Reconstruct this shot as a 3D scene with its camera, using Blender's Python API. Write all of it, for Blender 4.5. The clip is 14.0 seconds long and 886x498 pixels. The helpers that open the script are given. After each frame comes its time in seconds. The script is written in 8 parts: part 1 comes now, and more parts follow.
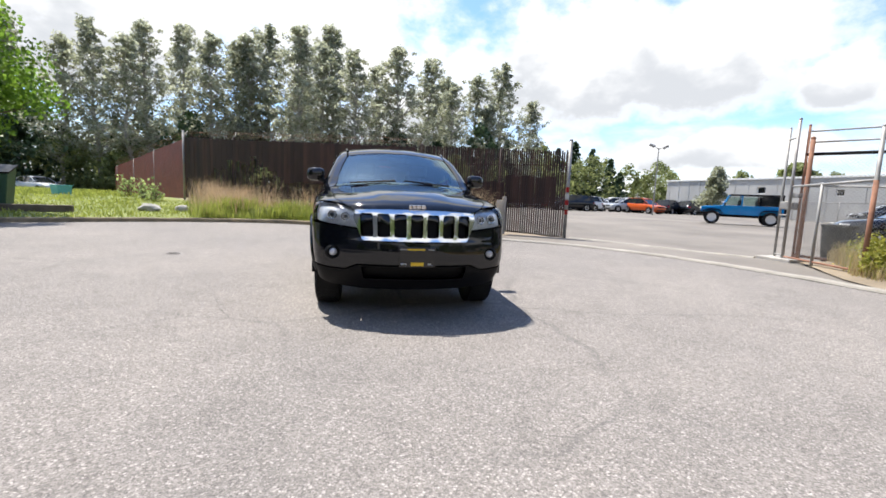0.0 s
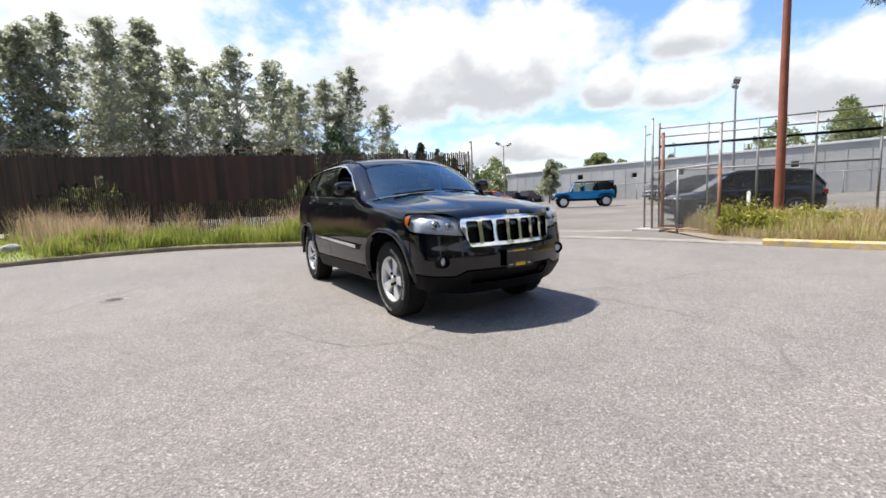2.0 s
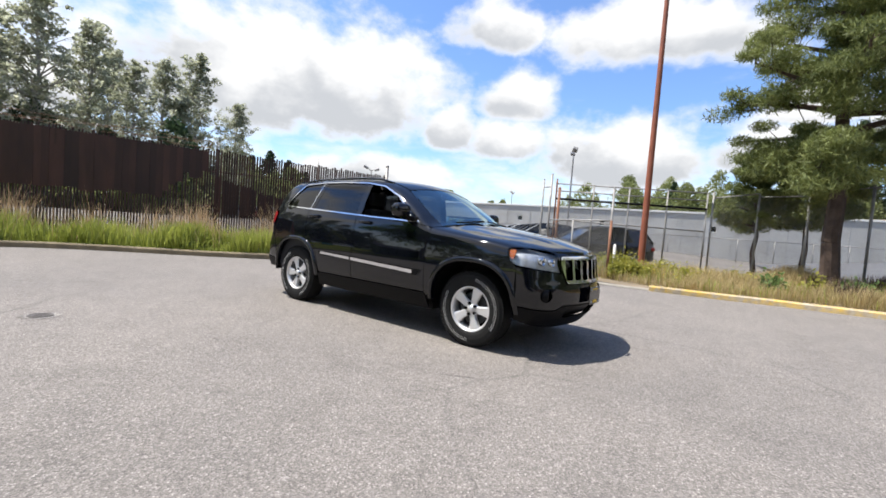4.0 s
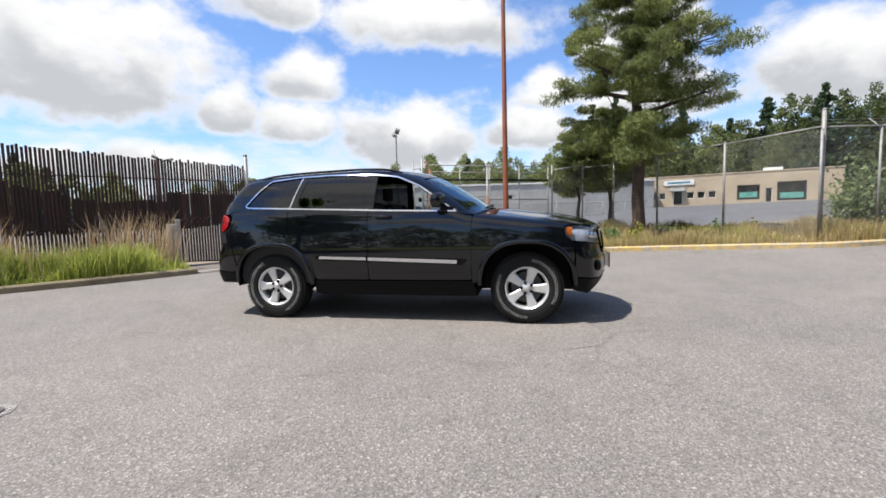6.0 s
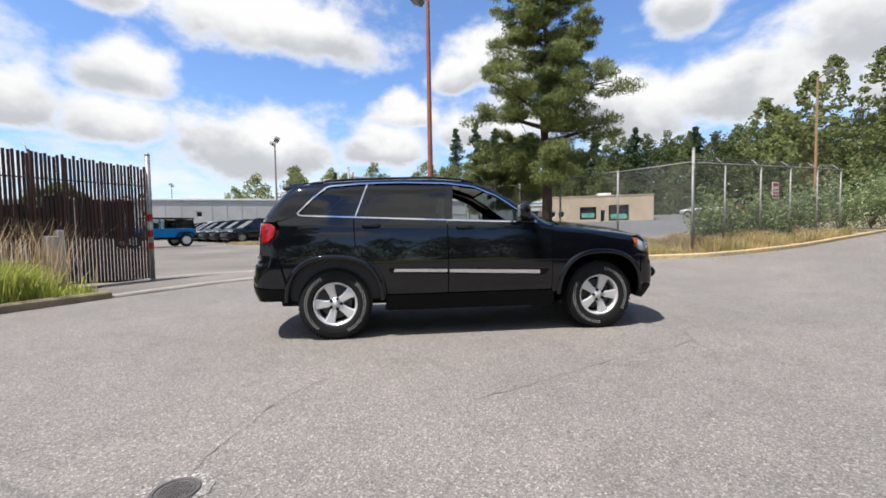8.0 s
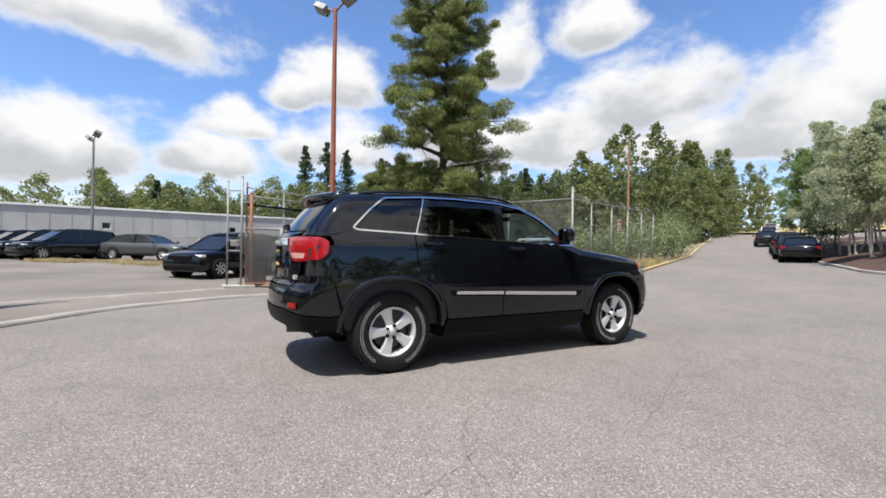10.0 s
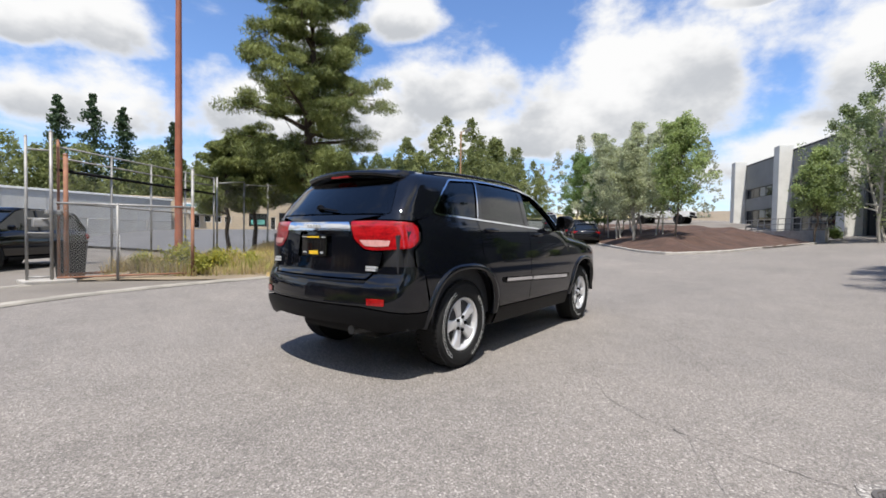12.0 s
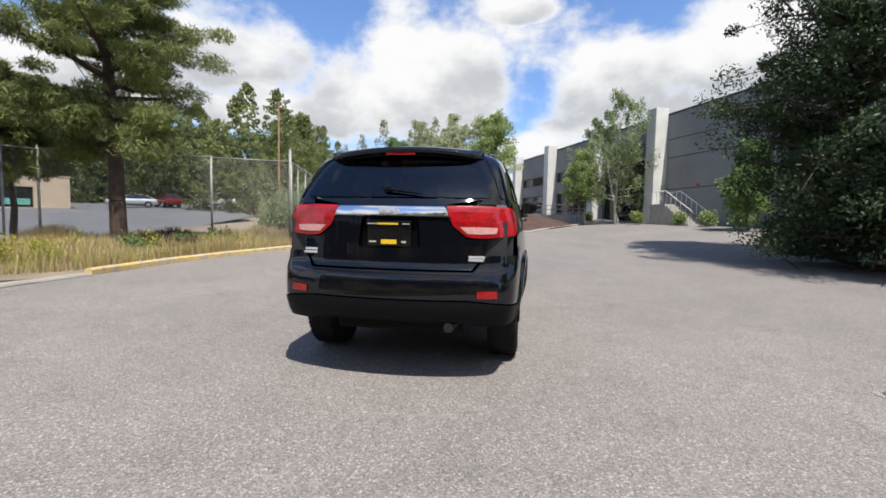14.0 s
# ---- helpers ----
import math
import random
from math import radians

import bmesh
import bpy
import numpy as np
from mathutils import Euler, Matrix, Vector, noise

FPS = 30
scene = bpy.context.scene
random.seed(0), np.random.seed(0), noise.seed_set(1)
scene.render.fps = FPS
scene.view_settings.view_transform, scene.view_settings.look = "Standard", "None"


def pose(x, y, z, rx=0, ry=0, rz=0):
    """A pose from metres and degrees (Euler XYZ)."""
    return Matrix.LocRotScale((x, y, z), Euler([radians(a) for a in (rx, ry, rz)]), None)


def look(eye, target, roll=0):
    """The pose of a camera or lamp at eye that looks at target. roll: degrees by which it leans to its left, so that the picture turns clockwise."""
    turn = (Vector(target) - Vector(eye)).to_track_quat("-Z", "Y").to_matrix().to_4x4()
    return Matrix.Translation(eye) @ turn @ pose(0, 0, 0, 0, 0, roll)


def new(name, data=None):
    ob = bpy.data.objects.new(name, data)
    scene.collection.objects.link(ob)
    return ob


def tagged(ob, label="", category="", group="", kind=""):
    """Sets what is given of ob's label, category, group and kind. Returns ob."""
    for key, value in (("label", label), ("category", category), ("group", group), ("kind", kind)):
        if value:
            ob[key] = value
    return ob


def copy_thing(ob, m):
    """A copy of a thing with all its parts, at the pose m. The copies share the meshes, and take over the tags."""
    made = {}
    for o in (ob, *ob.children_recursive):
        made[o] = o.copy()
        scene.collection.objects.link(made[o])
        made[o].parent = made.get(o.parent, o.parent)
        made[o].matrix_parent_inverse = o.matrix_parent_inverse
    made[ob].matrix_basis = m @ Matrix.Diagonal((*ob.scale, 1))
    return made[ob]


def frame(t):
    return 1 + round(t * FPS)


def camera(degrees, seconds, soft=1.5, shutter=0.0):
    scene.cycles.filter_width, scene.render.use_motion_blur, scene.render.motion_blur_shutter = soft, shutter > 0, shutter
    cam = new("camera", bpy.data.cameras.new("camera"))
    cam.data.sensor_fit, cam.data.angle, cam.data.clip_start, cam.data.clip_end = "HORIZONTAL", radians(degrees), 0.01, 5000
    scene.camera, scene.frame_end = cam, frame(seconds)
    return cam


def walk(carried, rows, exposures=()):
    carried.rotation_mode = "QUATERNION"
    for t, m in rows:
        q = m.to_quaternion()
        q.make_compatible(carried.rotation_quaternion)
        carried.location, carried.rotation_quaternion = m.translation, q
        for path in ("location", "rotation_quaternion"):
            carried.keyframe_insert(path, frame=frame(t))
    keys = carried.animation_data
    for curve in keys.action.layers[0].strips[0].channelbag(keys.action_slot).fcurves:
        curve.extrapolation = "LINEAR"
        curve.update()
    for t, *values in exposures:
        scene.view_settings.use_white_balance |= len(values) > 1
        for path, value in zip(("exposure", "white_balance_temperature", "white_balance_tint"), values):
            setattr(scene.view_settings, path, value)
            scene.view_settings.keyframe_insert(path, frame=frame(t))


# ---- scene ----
cam = camera(91.59, 14.0, soft=1.7)
PATH = [
    (0, (-0.531, -6.027, 1.102), (-0.124, -4.083, 0.868), 2.45),
    (0.5, (-1.006, -5.993, 1.077), (-0.463, -4.087, 0.807), -0.27),
    (1, (-1.550, -5.851, 1.104), (-0.950, -3.960, 0.850), -1.64),
    (1.5, (-2.120, -5.668, 1.115), (-1.290, -3.866, 0.862), -2.16),
    (2, (-2.661, -5.420, 1.138), (-1.618, -3.728, 0.916), -2.50),
    (2.5, (-3.207, -5.143, 1.147), (-1.960, -3.597, 0.909), -2.04),
    (3, (-3.675, -4.746, 1.150), (-2.342, -3.270, 0.944), -1.12),
    (3.2, (-3.838, -4.574, 1.170), (-2.451, -3.143, 1.003), 1.05),
    (5.5, (-5.333, -2.141, 1.173), (-3.437, -1.530, 0.994), -0.63),
    (6, (-5.426, -1.549, 1.167), (-3.473, -1.150, 1.010), -1.49),
    (6.5, (-5.479, -0.934, 1.170), (-3.505, -0.642, 1.034), -0.80),
    (7, (-5.572, -0.329, 1.162), (-3.578, -0.296, 1.009), -1.26),
    (7.5, (-5.517, 0.263, 1.165), (-3.522, 0.193, 1.037), -2.14),
    (7.7, (-5.504, 0.501, 1.162), (-3.512, 0.361, 1.050), -1.74),
    (9.8, (-4.669, 2.683, 1.125), (-2.867, 1.818, 1.112), 1.44),
    (10, (-4.566, 2.888, 1.125), (-2.804, 1.941, 1.135), 0.81),
    (10.5, (-4.255, 3.391, 1.111), (-2.610, 2.254, 1.079), 0.94),
    (11, (-3.843, 3.794, 1.122), (-2.290, 2.535, 1.095), 1.40),
    (11.5, (-3.437, 4.204, 1.133), (-2.079, 2.736, 1.068), 0.30),
    (12, (-2.941, 4.486, 1.128), (-1.745, 2.884, 1.070), 1.01),
    (12.5, (-2.467, 4.762, 1.139), (-1.500, 3.013, 1.071), 1.18),
    (13, (-1.941, 4.914, 1.119), (-1.156, 3.076, 1.037), 2.44),
    (13.5, (-1.430, 5.094, 1.124), (-0.870, 3.177, 1.028), 3.25),
    (14, (-0.888, 5.148, 1.124), (-0.536, 3.183, 0.999), 1.08),
]
EXPOSURES = [(0, 0.95), (1.0, 0.80), (3.0, 0.76), (6.5, 0.56), (10.0, 0.54), (14.0, 0.52)]
walk(cam, [(t, look(eye, target, roll)) for t, eye, target, roll in PATH], EXPOSURES)

# ---- sky, clouds and sun ----
SUN = Vector((-0.25, 0.40, 1.0)).normalized()
world = bpy.data.worlds.new("sky")
scene.world = world
world.use_nodes = True
wn, wl = world.node_tree.nodes, world.node_tree.links
wn.clear()


def wnode(kind, **values):
    n = wn.new(kind)
    for k, v in values.items():
        if k in n.inputs:
            n.inputs[k].default_value = v
    return n


def wmath(op, a, b=None, clamp=False):
    n = wn.new("ShaderNodeMath")
    n.operation, n.use_clamp = op, clamp
    for k, v in enumerate((a, b)):
        if v is None:
            continue
        if hasattr(v, "links"):
            wl.new(v, n.inputs[k])
        else:
            n.inputs[k].default_value = v
    return n.outputs[0]


coord = wn.new("ShaderNodeTexCoord")
sky = wn.new("ShaderNodeTexSky")
sky.sky_type, sky.sun_disc = "NISHITA", False
sky.sun_elevation = math.asin(SUN.z)
sky.sun_rotation = math.atan2(SUN.x, SUN.y)
sky.air_density, sky.dust_density, sky.ozone_density = 1.0, 0.6, 2.0
split = wn.new("ShaderNodeSeparateXYZ")
wl.new(coord.outputs["Generated"], split.inputs[0])
up = wmath("MAXIMUM", split.outputs[2], 0.0)


turn = wmath("MULTIPLY", wmath("ARCTAN2", split.outputs[0], split.outputs[1]), 180 / math.pi)
high = wmath("MULTIPLY", wmath("ARCSINE", split.outputs[2]), 180 / math.pi)


def puffs(scale, detail, rough, offset=(0, 0, 0), stretch=(1, 1, 1.5)):
    mp = wn.new("ShaderNodeMapping")
    mp.inputs["Scale"].default_value, mp.inputs["Location"].default_value = stretch, offset
    wl.new(coord.outputs["Generated"], mp.inputs["Vector"])
    n = wn.new("ShaderNodeTexNoise")
    wl.new(mp.outputs[0], n.inputs["Vector"])
    n.inputs["Scale"].default_value, n.inputs["Detail"].default_value, n.inputs["Roughness"].default_value = scale, detail, rough
    return wmath("SUBTRACT", n.outputs[0], 0.5)


# cumulus heaps: bearing (degrees clockwise from +y), height of the flat base, half width, height of the heap
HEAPS_NORTH = [(31, 10, 23, 14), (53, 10, 4, 6), (42, 4, 15, 5), (334, 9, 14, 17), (357, 11, 16, 15), (6, 5, 10, 12), (60, 9, 6, 6), (61, 14, 5, 6), (57, 22, 6, 6),
               (350, 30, 26, 12), (25, 33, 16, 10)]
HEAPS_EAST = [(80, 20, 13, 9), (74, 6, 11, 9), (90, 8, 7, 6), (92, 15, 2.2, 2.6), (99, 17, 3, 5), (104, 18, 6, 7), (93, 13, 5, 3), (104, 10, 9, 7), (127, 20, 4.5, 9), (137, 24, 6, 6),
              (121, 10, 10, 9), (132, 11, 9, 9)]
HEAPS_SOUTH = [(145, 14.5, 8.5, 10), (167, 11, 14, 15), (159, 10, 9, 10), (193, 9, 12, 14), (204, 13, 10, 12), (178, 24, 5, 4), (150, 10, 10, 6), (185, 6, 16, 6), (166, 29, 6, 4)]
# out of view: heaps added to brighten the car's reflections and the sky light
HEAPS_WEST_UNSEEN = [(228, 12, 15, 14), (252, 26, 13, 11), (282, 14, 12, 9), (303, 22, 14, 12), (275, 48, 45, 22), (265, 30, 20, 16), (300, 32, 20, 14), (236, 30, 16, 14), (322, 34, 12, 12)]
mass, weight_sum, level_sum = None, None, None
for bearing, base, half, tall in HEAPS_NORTH + HEAPS_EAST + HEAPS_SOUTH + HEAPS_WEST_UNSEEN:
    wrap = wn.new("ShaderNodeMath")
    wrap.operation = "WRAP"
    wl.new(wmath("SUBTRACT", turn, bearing), wrap.inputs[0])
    wrap.inputs[1].default_value, wrap.inputs[2].default_value = 180, -180
    across = wmath("DIVIDE", wrap.outputs[0], half)
    level = wmath("DIVIDE", wmath("SUBTRACT", high, base + 0.3 * tall), tall)
    upright = wmath("MAXIMUM", wmath("MULTIPLY", level, 1 / 0.7), wmath("MULTIPLY", level, -1 / 0.34))
    r2 = wmath("ADD", wmath("MULTIPLY", across, across), wmath("MULTIPLY", upright, upright))
    d = wmath("SUBTRACT", 1.0, wmath("SQRT", r2))
    share = wmath("ADD", wmath("MAXIMUM", wmath("ADD", d, 0.15), 0.0), 0.0005)
    lv = wmath("MULTIPLY", share, level)
    if mass is None:
        mass, weight_sum, level_sum = d, share, lv
    else:
        mass, weight_sum, level_sum = wmath("MAXIMUM", mass, d), wmath("ADD", weight_sum, share), wmath("ADD", level_sum, lv)
rough_edge = wmath("ADD", wmath("MULTIPLY", puffs(7, 8, 0.58), 2.1), wmath("MULTIPLY", puffs(3.4, 2, 0.5, (2, 5, 1)), 0.9))
density = wmath("ADD", wmath("MAXIMUM", mass, -0.6), rough_edge)
# thin veils and the pale broken layer low over the horizon
low = wmath("MULTIPLY", wmath("SUBTRACT", 1.0, wmath("DIVIDE", wmath("MAXIMUM", high, 0.0), 13.0), True), 0.75)
veil = wmath("ADD", wmath("SUBTRACT", low, 0.2), wmath("MULTIPLY", puffs(5, 6, 0.6, (7, 1, 3), (1, 1, 3.2)), 1.9))


def smooth(v, lo, hi, top=1.0):
    n = wn.new("ShaderNodeMapRange")
    n.interpolation_type = "SMOOTHSTEP"
    wl.new(v, n.inputs[0])
    n.inputs[1].default_value, n.inputs[2].default_value, n.inputs[4].default_value = lo, hi, top
    return n.outputs[0]


heap_cover = smooth(density, -0.22, 0.42)
cover = wmath("MAXIMUM", heap_cover, smooth(veil, -0.1, 0.6, 0.8))
# grey bellies above the flat bases, white sunlit heads
level_mean = wmath("DIVIDE", level_sum, weight_sum)
belly = wmath("SUBTRACT", wmath("MULTIPLY", puffs(6, 5, 0.55, (4, 4, 9)), 1.5), level_mean)
grey = wmath("MULTIPLY", smooth(belly, -0.34, 0.2), smooth(density, 0.02, 0.5))
tone = wn.new("ShaderNodeMix")
tone.data_type = "RGBA"
wl.new(grey, tone.inputs[0])
tone.inputs[6].default_value = (13.6, 13.6, 13.6, 1)
tone.inputs[7].default_value = (8.0, 8.3, 8.8, 1)
tint = wn.new("ShaderNodeMix")
tint.data_type, tint.blend_type = "RGBA", "MULTIPLY"
tint.inputs[0].default_value = 1.0
wl.new(sky.outputs[0], tint.inputs[6])
tint.inputs[7].default_value = (2.05, 2.4, 2.95, 1)
mixed = wn.new("ShaderNodeMix")
mixed.data_type = "RGBA"
wl.new(cover, mixed.inputs[0])
wl.new(tint.outputs[2], mixed.inputs[6])
wl.new(tone.outputs[2], mixed.inputs[7])
back = wnode("ShaderNodeBackground", Strength=0.050)
wl.new(mixed.outputs[2], back.inputs[0])
wout = wn.new("ShaderNodeOutputWorld")
wl.new(back.outputs[0], wout.inputs[0])

sun_data = bpy.data.lights.new("sun", "SUN")
sun_data.energy, sun_data.angle, sun_data.color = 5.0, radians(0.6), (1.0, 0.95, 0.88)
sun = new("sun", sun_data)
sun.matrix_world = look(SUN * 60, (0, 0, 0))

# ---- materials ----
class Mat:
    """A node material with a principled shader and a few shorthands."""

    def __init__(self, name, rough=0.6, metal=0.0, spec=0.5):
        self.m = bpy.data.materials.new(name)
        self.m.use_nodes = True
        self.n, self.l = self.m.node_tree.nodes, self.m.node_tree.links
        self.b = self.n["Principled BSDF"]
        self.b.inputs["Roughness"].default_value = rough
        self.b.inputs["Metallic"].default_value = metal
        self.b.inputs["Specular IOR Level"].default_value = spec
        self.at = self.n.new("ShaderNodeTexCoord").outputs["Object"]

    def world_at(self):
        self.at = self.n.new("ShaderNodeNewGeometry").outputs["Position"]
        return self

    def noise(self, scale, detail=4, rough=0.55, stretch=None):
        n = self.n.new("ShaderNodeTexNoise")
        n.inputs["Scale"].default_value, n.inputs["Detail"].default_value, n.inputs["Roughness"].default_value = scale, detail, rough
        src = self.at
        if stretch:
            mp = self.n.new("ShaderNodeMapping")
            mp.inputs["Scale"].default_value = stretch
            self.l.new(self.at, mp.inputs[0])
            src = mp.outputs[0]
        self.l.new(src, n.inputs["Vector"])
        return n.outputs[0]

    def voronoi(self, scale, feature="F1", out="Distance", warp=0.0):
        n = self.n.new("ShaderNodeTexVoronoi")
        n.feature = feature
        n.inputs["Scale"].default_value = scale
        src = self.at
        if warp:
            w = self.n.new("ShaderNodeTexNoise")
            w.inputs["Scale"].default_value = scale * 1.7
            w.inputs["Detail"].default_value = 5
            self.l.new(self.at, w.inputs["Vector"])
            add = self.n.new("ShaderNodeVectorMath")
            add.operation = "MULTIPLY_ADD"
            self.l.new(w.outputs[1], add.inputs[0])
            add.inputs[1].default_value = (warp, warp, 0)
            self.l.new(self.at, add.inputs[2])
            src = add.outputs[0]
        self.l.new(src, n.inputs["Vector"])
        return n.outputs[out]

    def rand(self, island=False):
        if island:
            return self.n.new("ShaderNodeNewGeometry").outputs["Random Per Island"]
        return self.n.new("ShaderNodeObjectInfo").outputs["Random"]

    def ramp(self, fac, *stops):
        r = self.n.new("ShaderNodeValToRGB")
        self.l.new(fac, r.inputs[0])
        while len(r.color_ramp.elements) < len(stops):
            r.color_ramp.elements.new(0.5)
        for e, (p, c) in zip(r.color_ramp.elements, stops):
            e.position = p
            e.color = (*c, 1) if hasattr(c, "__len__") else (c, c, c, 1)
        return r.outputs[0]

    def mix(self, fac, a, b, mode="MIX"):
        m = self.n.new("ShaderNodeMix")
        m.data_type, m.blend_type = "RGBA", mode
        for k, v in ((0, fac), (6, a), (7, b)):
            if hasattr(v, "links"):
                self.l.new(v, m.inputs[k])
            elif hasattr(v, "__len__"):
                m.inputs[k].default_value = (*v, 1)
            else:
                m.inputs[k].default_value = v
        return m.outputs[2]

    def math(self, op, a, b=0.0):
        m = self.n.new("ShaderNodeMath")
        m.operation = op
        for k, v in enumerate((a, b)):
            if hasattr(v, "links"):
                self.l.new(v, m.inputs[k])
            else:
                m.inputs[k].default_value = v
        return m.outputs[0]

    def color(self, c):
        if hasattr(c, "links"):
            self.l.new(c, self.b.inputs["Base Color"])
        else:
            self.b.inputs["Base Color"].default_value = (*c, 1)
        return self

    def rough(self, c):
        self.l.new(c, self.b.inputs["Roughness"])
        return self

    def bump(self, h, strength=0.3, dist=0.01):
        b = self.n.new("ShaderNodeBump")
        b.inputs["Strength"].default_value, b.inputs["Distance"].default_value = strength, dist
        self.l.new(h, b.inputs["Height"])
        self.l.new(b.outputs[0], self.b.inputs["Normal"])
        return self

    def set(self, key, v):
        self.b.inputs[key].default_value = v
        return self


def speckled(name, c, scale=12, amount=0.25, rough=0.7, metal=0.0, fine=90, bump=0.2, spec=0.5):
    """A plain painted or cast surface with stains and grain."""
    k = Mat(name, rough, metal, spec)
    big, small = k.noise(scale), k.noise(fine, 3)
    lo, hi = tuple(v * (1 - amount) for v in c), tuple(min(1, v * (1 + amount)) for v in c)
    base = k.ramp(big, (0.3, lo), (0.7, hi))
    k.color(k.mix(0.35, base, k.ramp(small, (0.3, lo), (0.7, hi))))
    if bump:
        k.bump(small, bump, 0.004)
    return k.m


def asphalt_material():
    k = Mat("worn_asphalt", 0.9, 0, 0.25).world_at()
    stones = k.voronoi(105, "F1", "Color")
    sep = k.n.new("ShaderNodeSeparateColor")
    k.l.new(stones, sep.inputs[0])
    chips = k.ramp(sep.outputs[0], (0.0, (0.116, 0.107, 0.102)), (0.45, (0.245, 0.228, 0.214)), (0.86, (0.342, 0.318, 0.298)), (0.95, (0.53, 0.495, 0.465)), (1.0, (0.68, 0.64, 0.60)))
    edge = k.voronoi(105, "F1")
    grit = k.ramp(edge, (0.0, 1.08), (0.75, 0.72))
    base = k.mix(1.0, chips, grit, "MULTIPLY")
    fine = k.voronoi(190, "F1", "Color")
    fs = k.n.new("ShaderNodeSeparateColor")
    k.l.new(fine, fs.inputs[0])
    base = k.mix(0.4, base, k.ramp(fs.outputs[1], (0.0, (0.15, 0.139, 0.126)), (0.8, (0.34, 0.315, 0.285)), (1.0, (0.57, 0.525, 0.475))))
    wide = k.ramp(k.noise(0.35, 5, 0.6), (0.25, (0.66, 0.655, 0.655)), (0.75, (0.87, 0.85, 0.83)))
    base = k.mix(1.0, base, wide, "MULTIPLY")
    spots = k.ramp(k.noise(2.2, 6, 0.7), (0.30, 0.86), (0.5, 1.0), (0.75, 1.05))
    base = k.mix(1.0, base, spots, "MULTIPLY")
    # hairline cracks in places
    crack = k.voronoi(0.34, "DISTANCE_TO_EDGE", "Distance", 1.1)
    where = k.ramp(k.noise(0.22, 2), (0.45, 0.0), (0.6, 1.0))
    line = k.ramp(crack, (0.0, 1.0), (0.003, 1.0), (0.010, 0.0))
    base = k.mix(k.math("MULTIPLY", k.math("MULTIPLY", line, where), 0.32), base, (0.07, 0.068, 0.066))
    k.color(base)
    k.bump(k.math("SUBTRACT", edge, k.math("MULTIPLY", line, 0.5)), 0.5, 0.006)
    return k.m


def paint_material(name, c, flake=0.0, rough=0.18):
    k = Mat(name, 0.55, 0.0, 0.0)
    k.color(k.ramp(k.noise(3.0, 3), (0.3, tuple(v * 0.92 for v in c)), (0.7, tuple(v * 1.06 for v in c))))
    k.set("Coat Weight", 1.0).set("Coat Roughness", 0.035).set("Coat IOR", 1.55)
    if flake:
        k.set("Metallic", flake)
    return k.m


def glass_material(name, tint, ior=1.5, rough=0.0, sheen=(1, 1, 1)):
    """A thin pane: tinted see-through with a mirror coat that grows at grazing angles."""
    m = bpy.data.materials.new(name)
    m.use_nodes = True
    n, l = m.node_tree.nodes, m.node_tree.links
    n.clear()
    clear, shine, face, power, fres, mixs, out = (n.new("ShaderNode" + s) for s in ("BsdfTransparent", "BsdfGlossy", "LayerWeight", "Math", "Math", "MixShader", "OutputMaterial"))
    clear.inputs[0].default_value = (*tint, 1)
    shine.inputs["Roughness"].default_value = rough
    shine.inputs[0].default_value = (*sheen, 1)
    straight = ((ior - 1) / (ior + 1)) ** 2
    face.inputs[0].default_value = 0.5
    power.operation, power.inputs[1].default_value = "POWER", 5.0
    fres.operation, fres.inputs[1].default_value, fres.inputs[2].default_value = "MULTIPLY_ADD", 1 - straight, straight
    l.new(face.outputs["Facing"], power.inputs[0])
    l.new(power.outputs[0], fres.inputs[0])
    l.new(fres.outputs[0], mixs.inputs[0])
    l.new(clear.outputs[0], mixs.inputs[1])
    l.new(shine.outputs[0], mixs.inputs[2])
    l.new(mixs.outputs[0], out.inputs[0])
    return m


def leaf_material(name, a, b, c, rough=0.5, trans=0.35, scale=0.5):
    """Leaves that differ from clump to clump and let some light through."""
    k = Mat(name, rough, 0, 0.4)
    col = k.ramp(k.rand(True), (0.0, a), (0.5, b), (1.0, c))
    col = k.mix(0.5, col, k.ramp(k.noise(scale, 3), (0.3, a), (0.7, c)))
    k.color(col)
    t = k.n.new("ShaderNodeBsdfTranslucent")
    mixs = k.n.new("ShaderNodeMixShader")
    mixs.inputs[0].default_value = trans
    k.l.new(col, t.inputs[0])
    k.l.new(k.b.outputs[0], mixs.inputs[1])
    k.l.new(t.outputs[0], mixs.inputs[2])
    k.l.new(mixs.outputs[0], k.n["Material Output"].inputs[0])
    return k.m


ASPHALT = asphalt_material()
LOT = speckled("dusty_lot_asphalt", (0.155, 0.138, 0.118), 0.3, 0.4, 0.9, fine=40, bump=0.4)
KERB_GREY = speckled("dusty_lip_concrete", (0.27, 0.25, 0.215), 2.0, 0.35, 0.9, fine=50, bump=0.4)
SEAM = speckled("dark_joint_filler", (0.07, 0.065, 0.058), 3, 0.4, 0.9, fine=40, bump=0.3)
DARK_ASPHALT = speckled("dark_forecourt_asphalt", (0.115, 0.115, 0.118), 0.3, 0.25, 0.9, fine=40, bump=0.3)
SOIL = speckled("dry_soil", (0.20, 0.16, 0.11), 0.6, 0.35, 0.95, fine=25, bump=0.5)
MEADOW = leaf_material("meadow", (0.12, 0.15, 0.035), (0.20, 0.23, 0.055), (0.27, 0.28, 0.09), 0.9, 0.0, 0.2)
MULCH = speckled("bark_mulch", (0.062, 0.034, 0.024), 1.2, 0.5, 0.95, fine=30, bump=0.8)
CONCRETE = speckled("weathered_concrete", (0.34, 0.32, 0.29), 2.5, 0.3, 0.85, fine=60, bump=0.3)
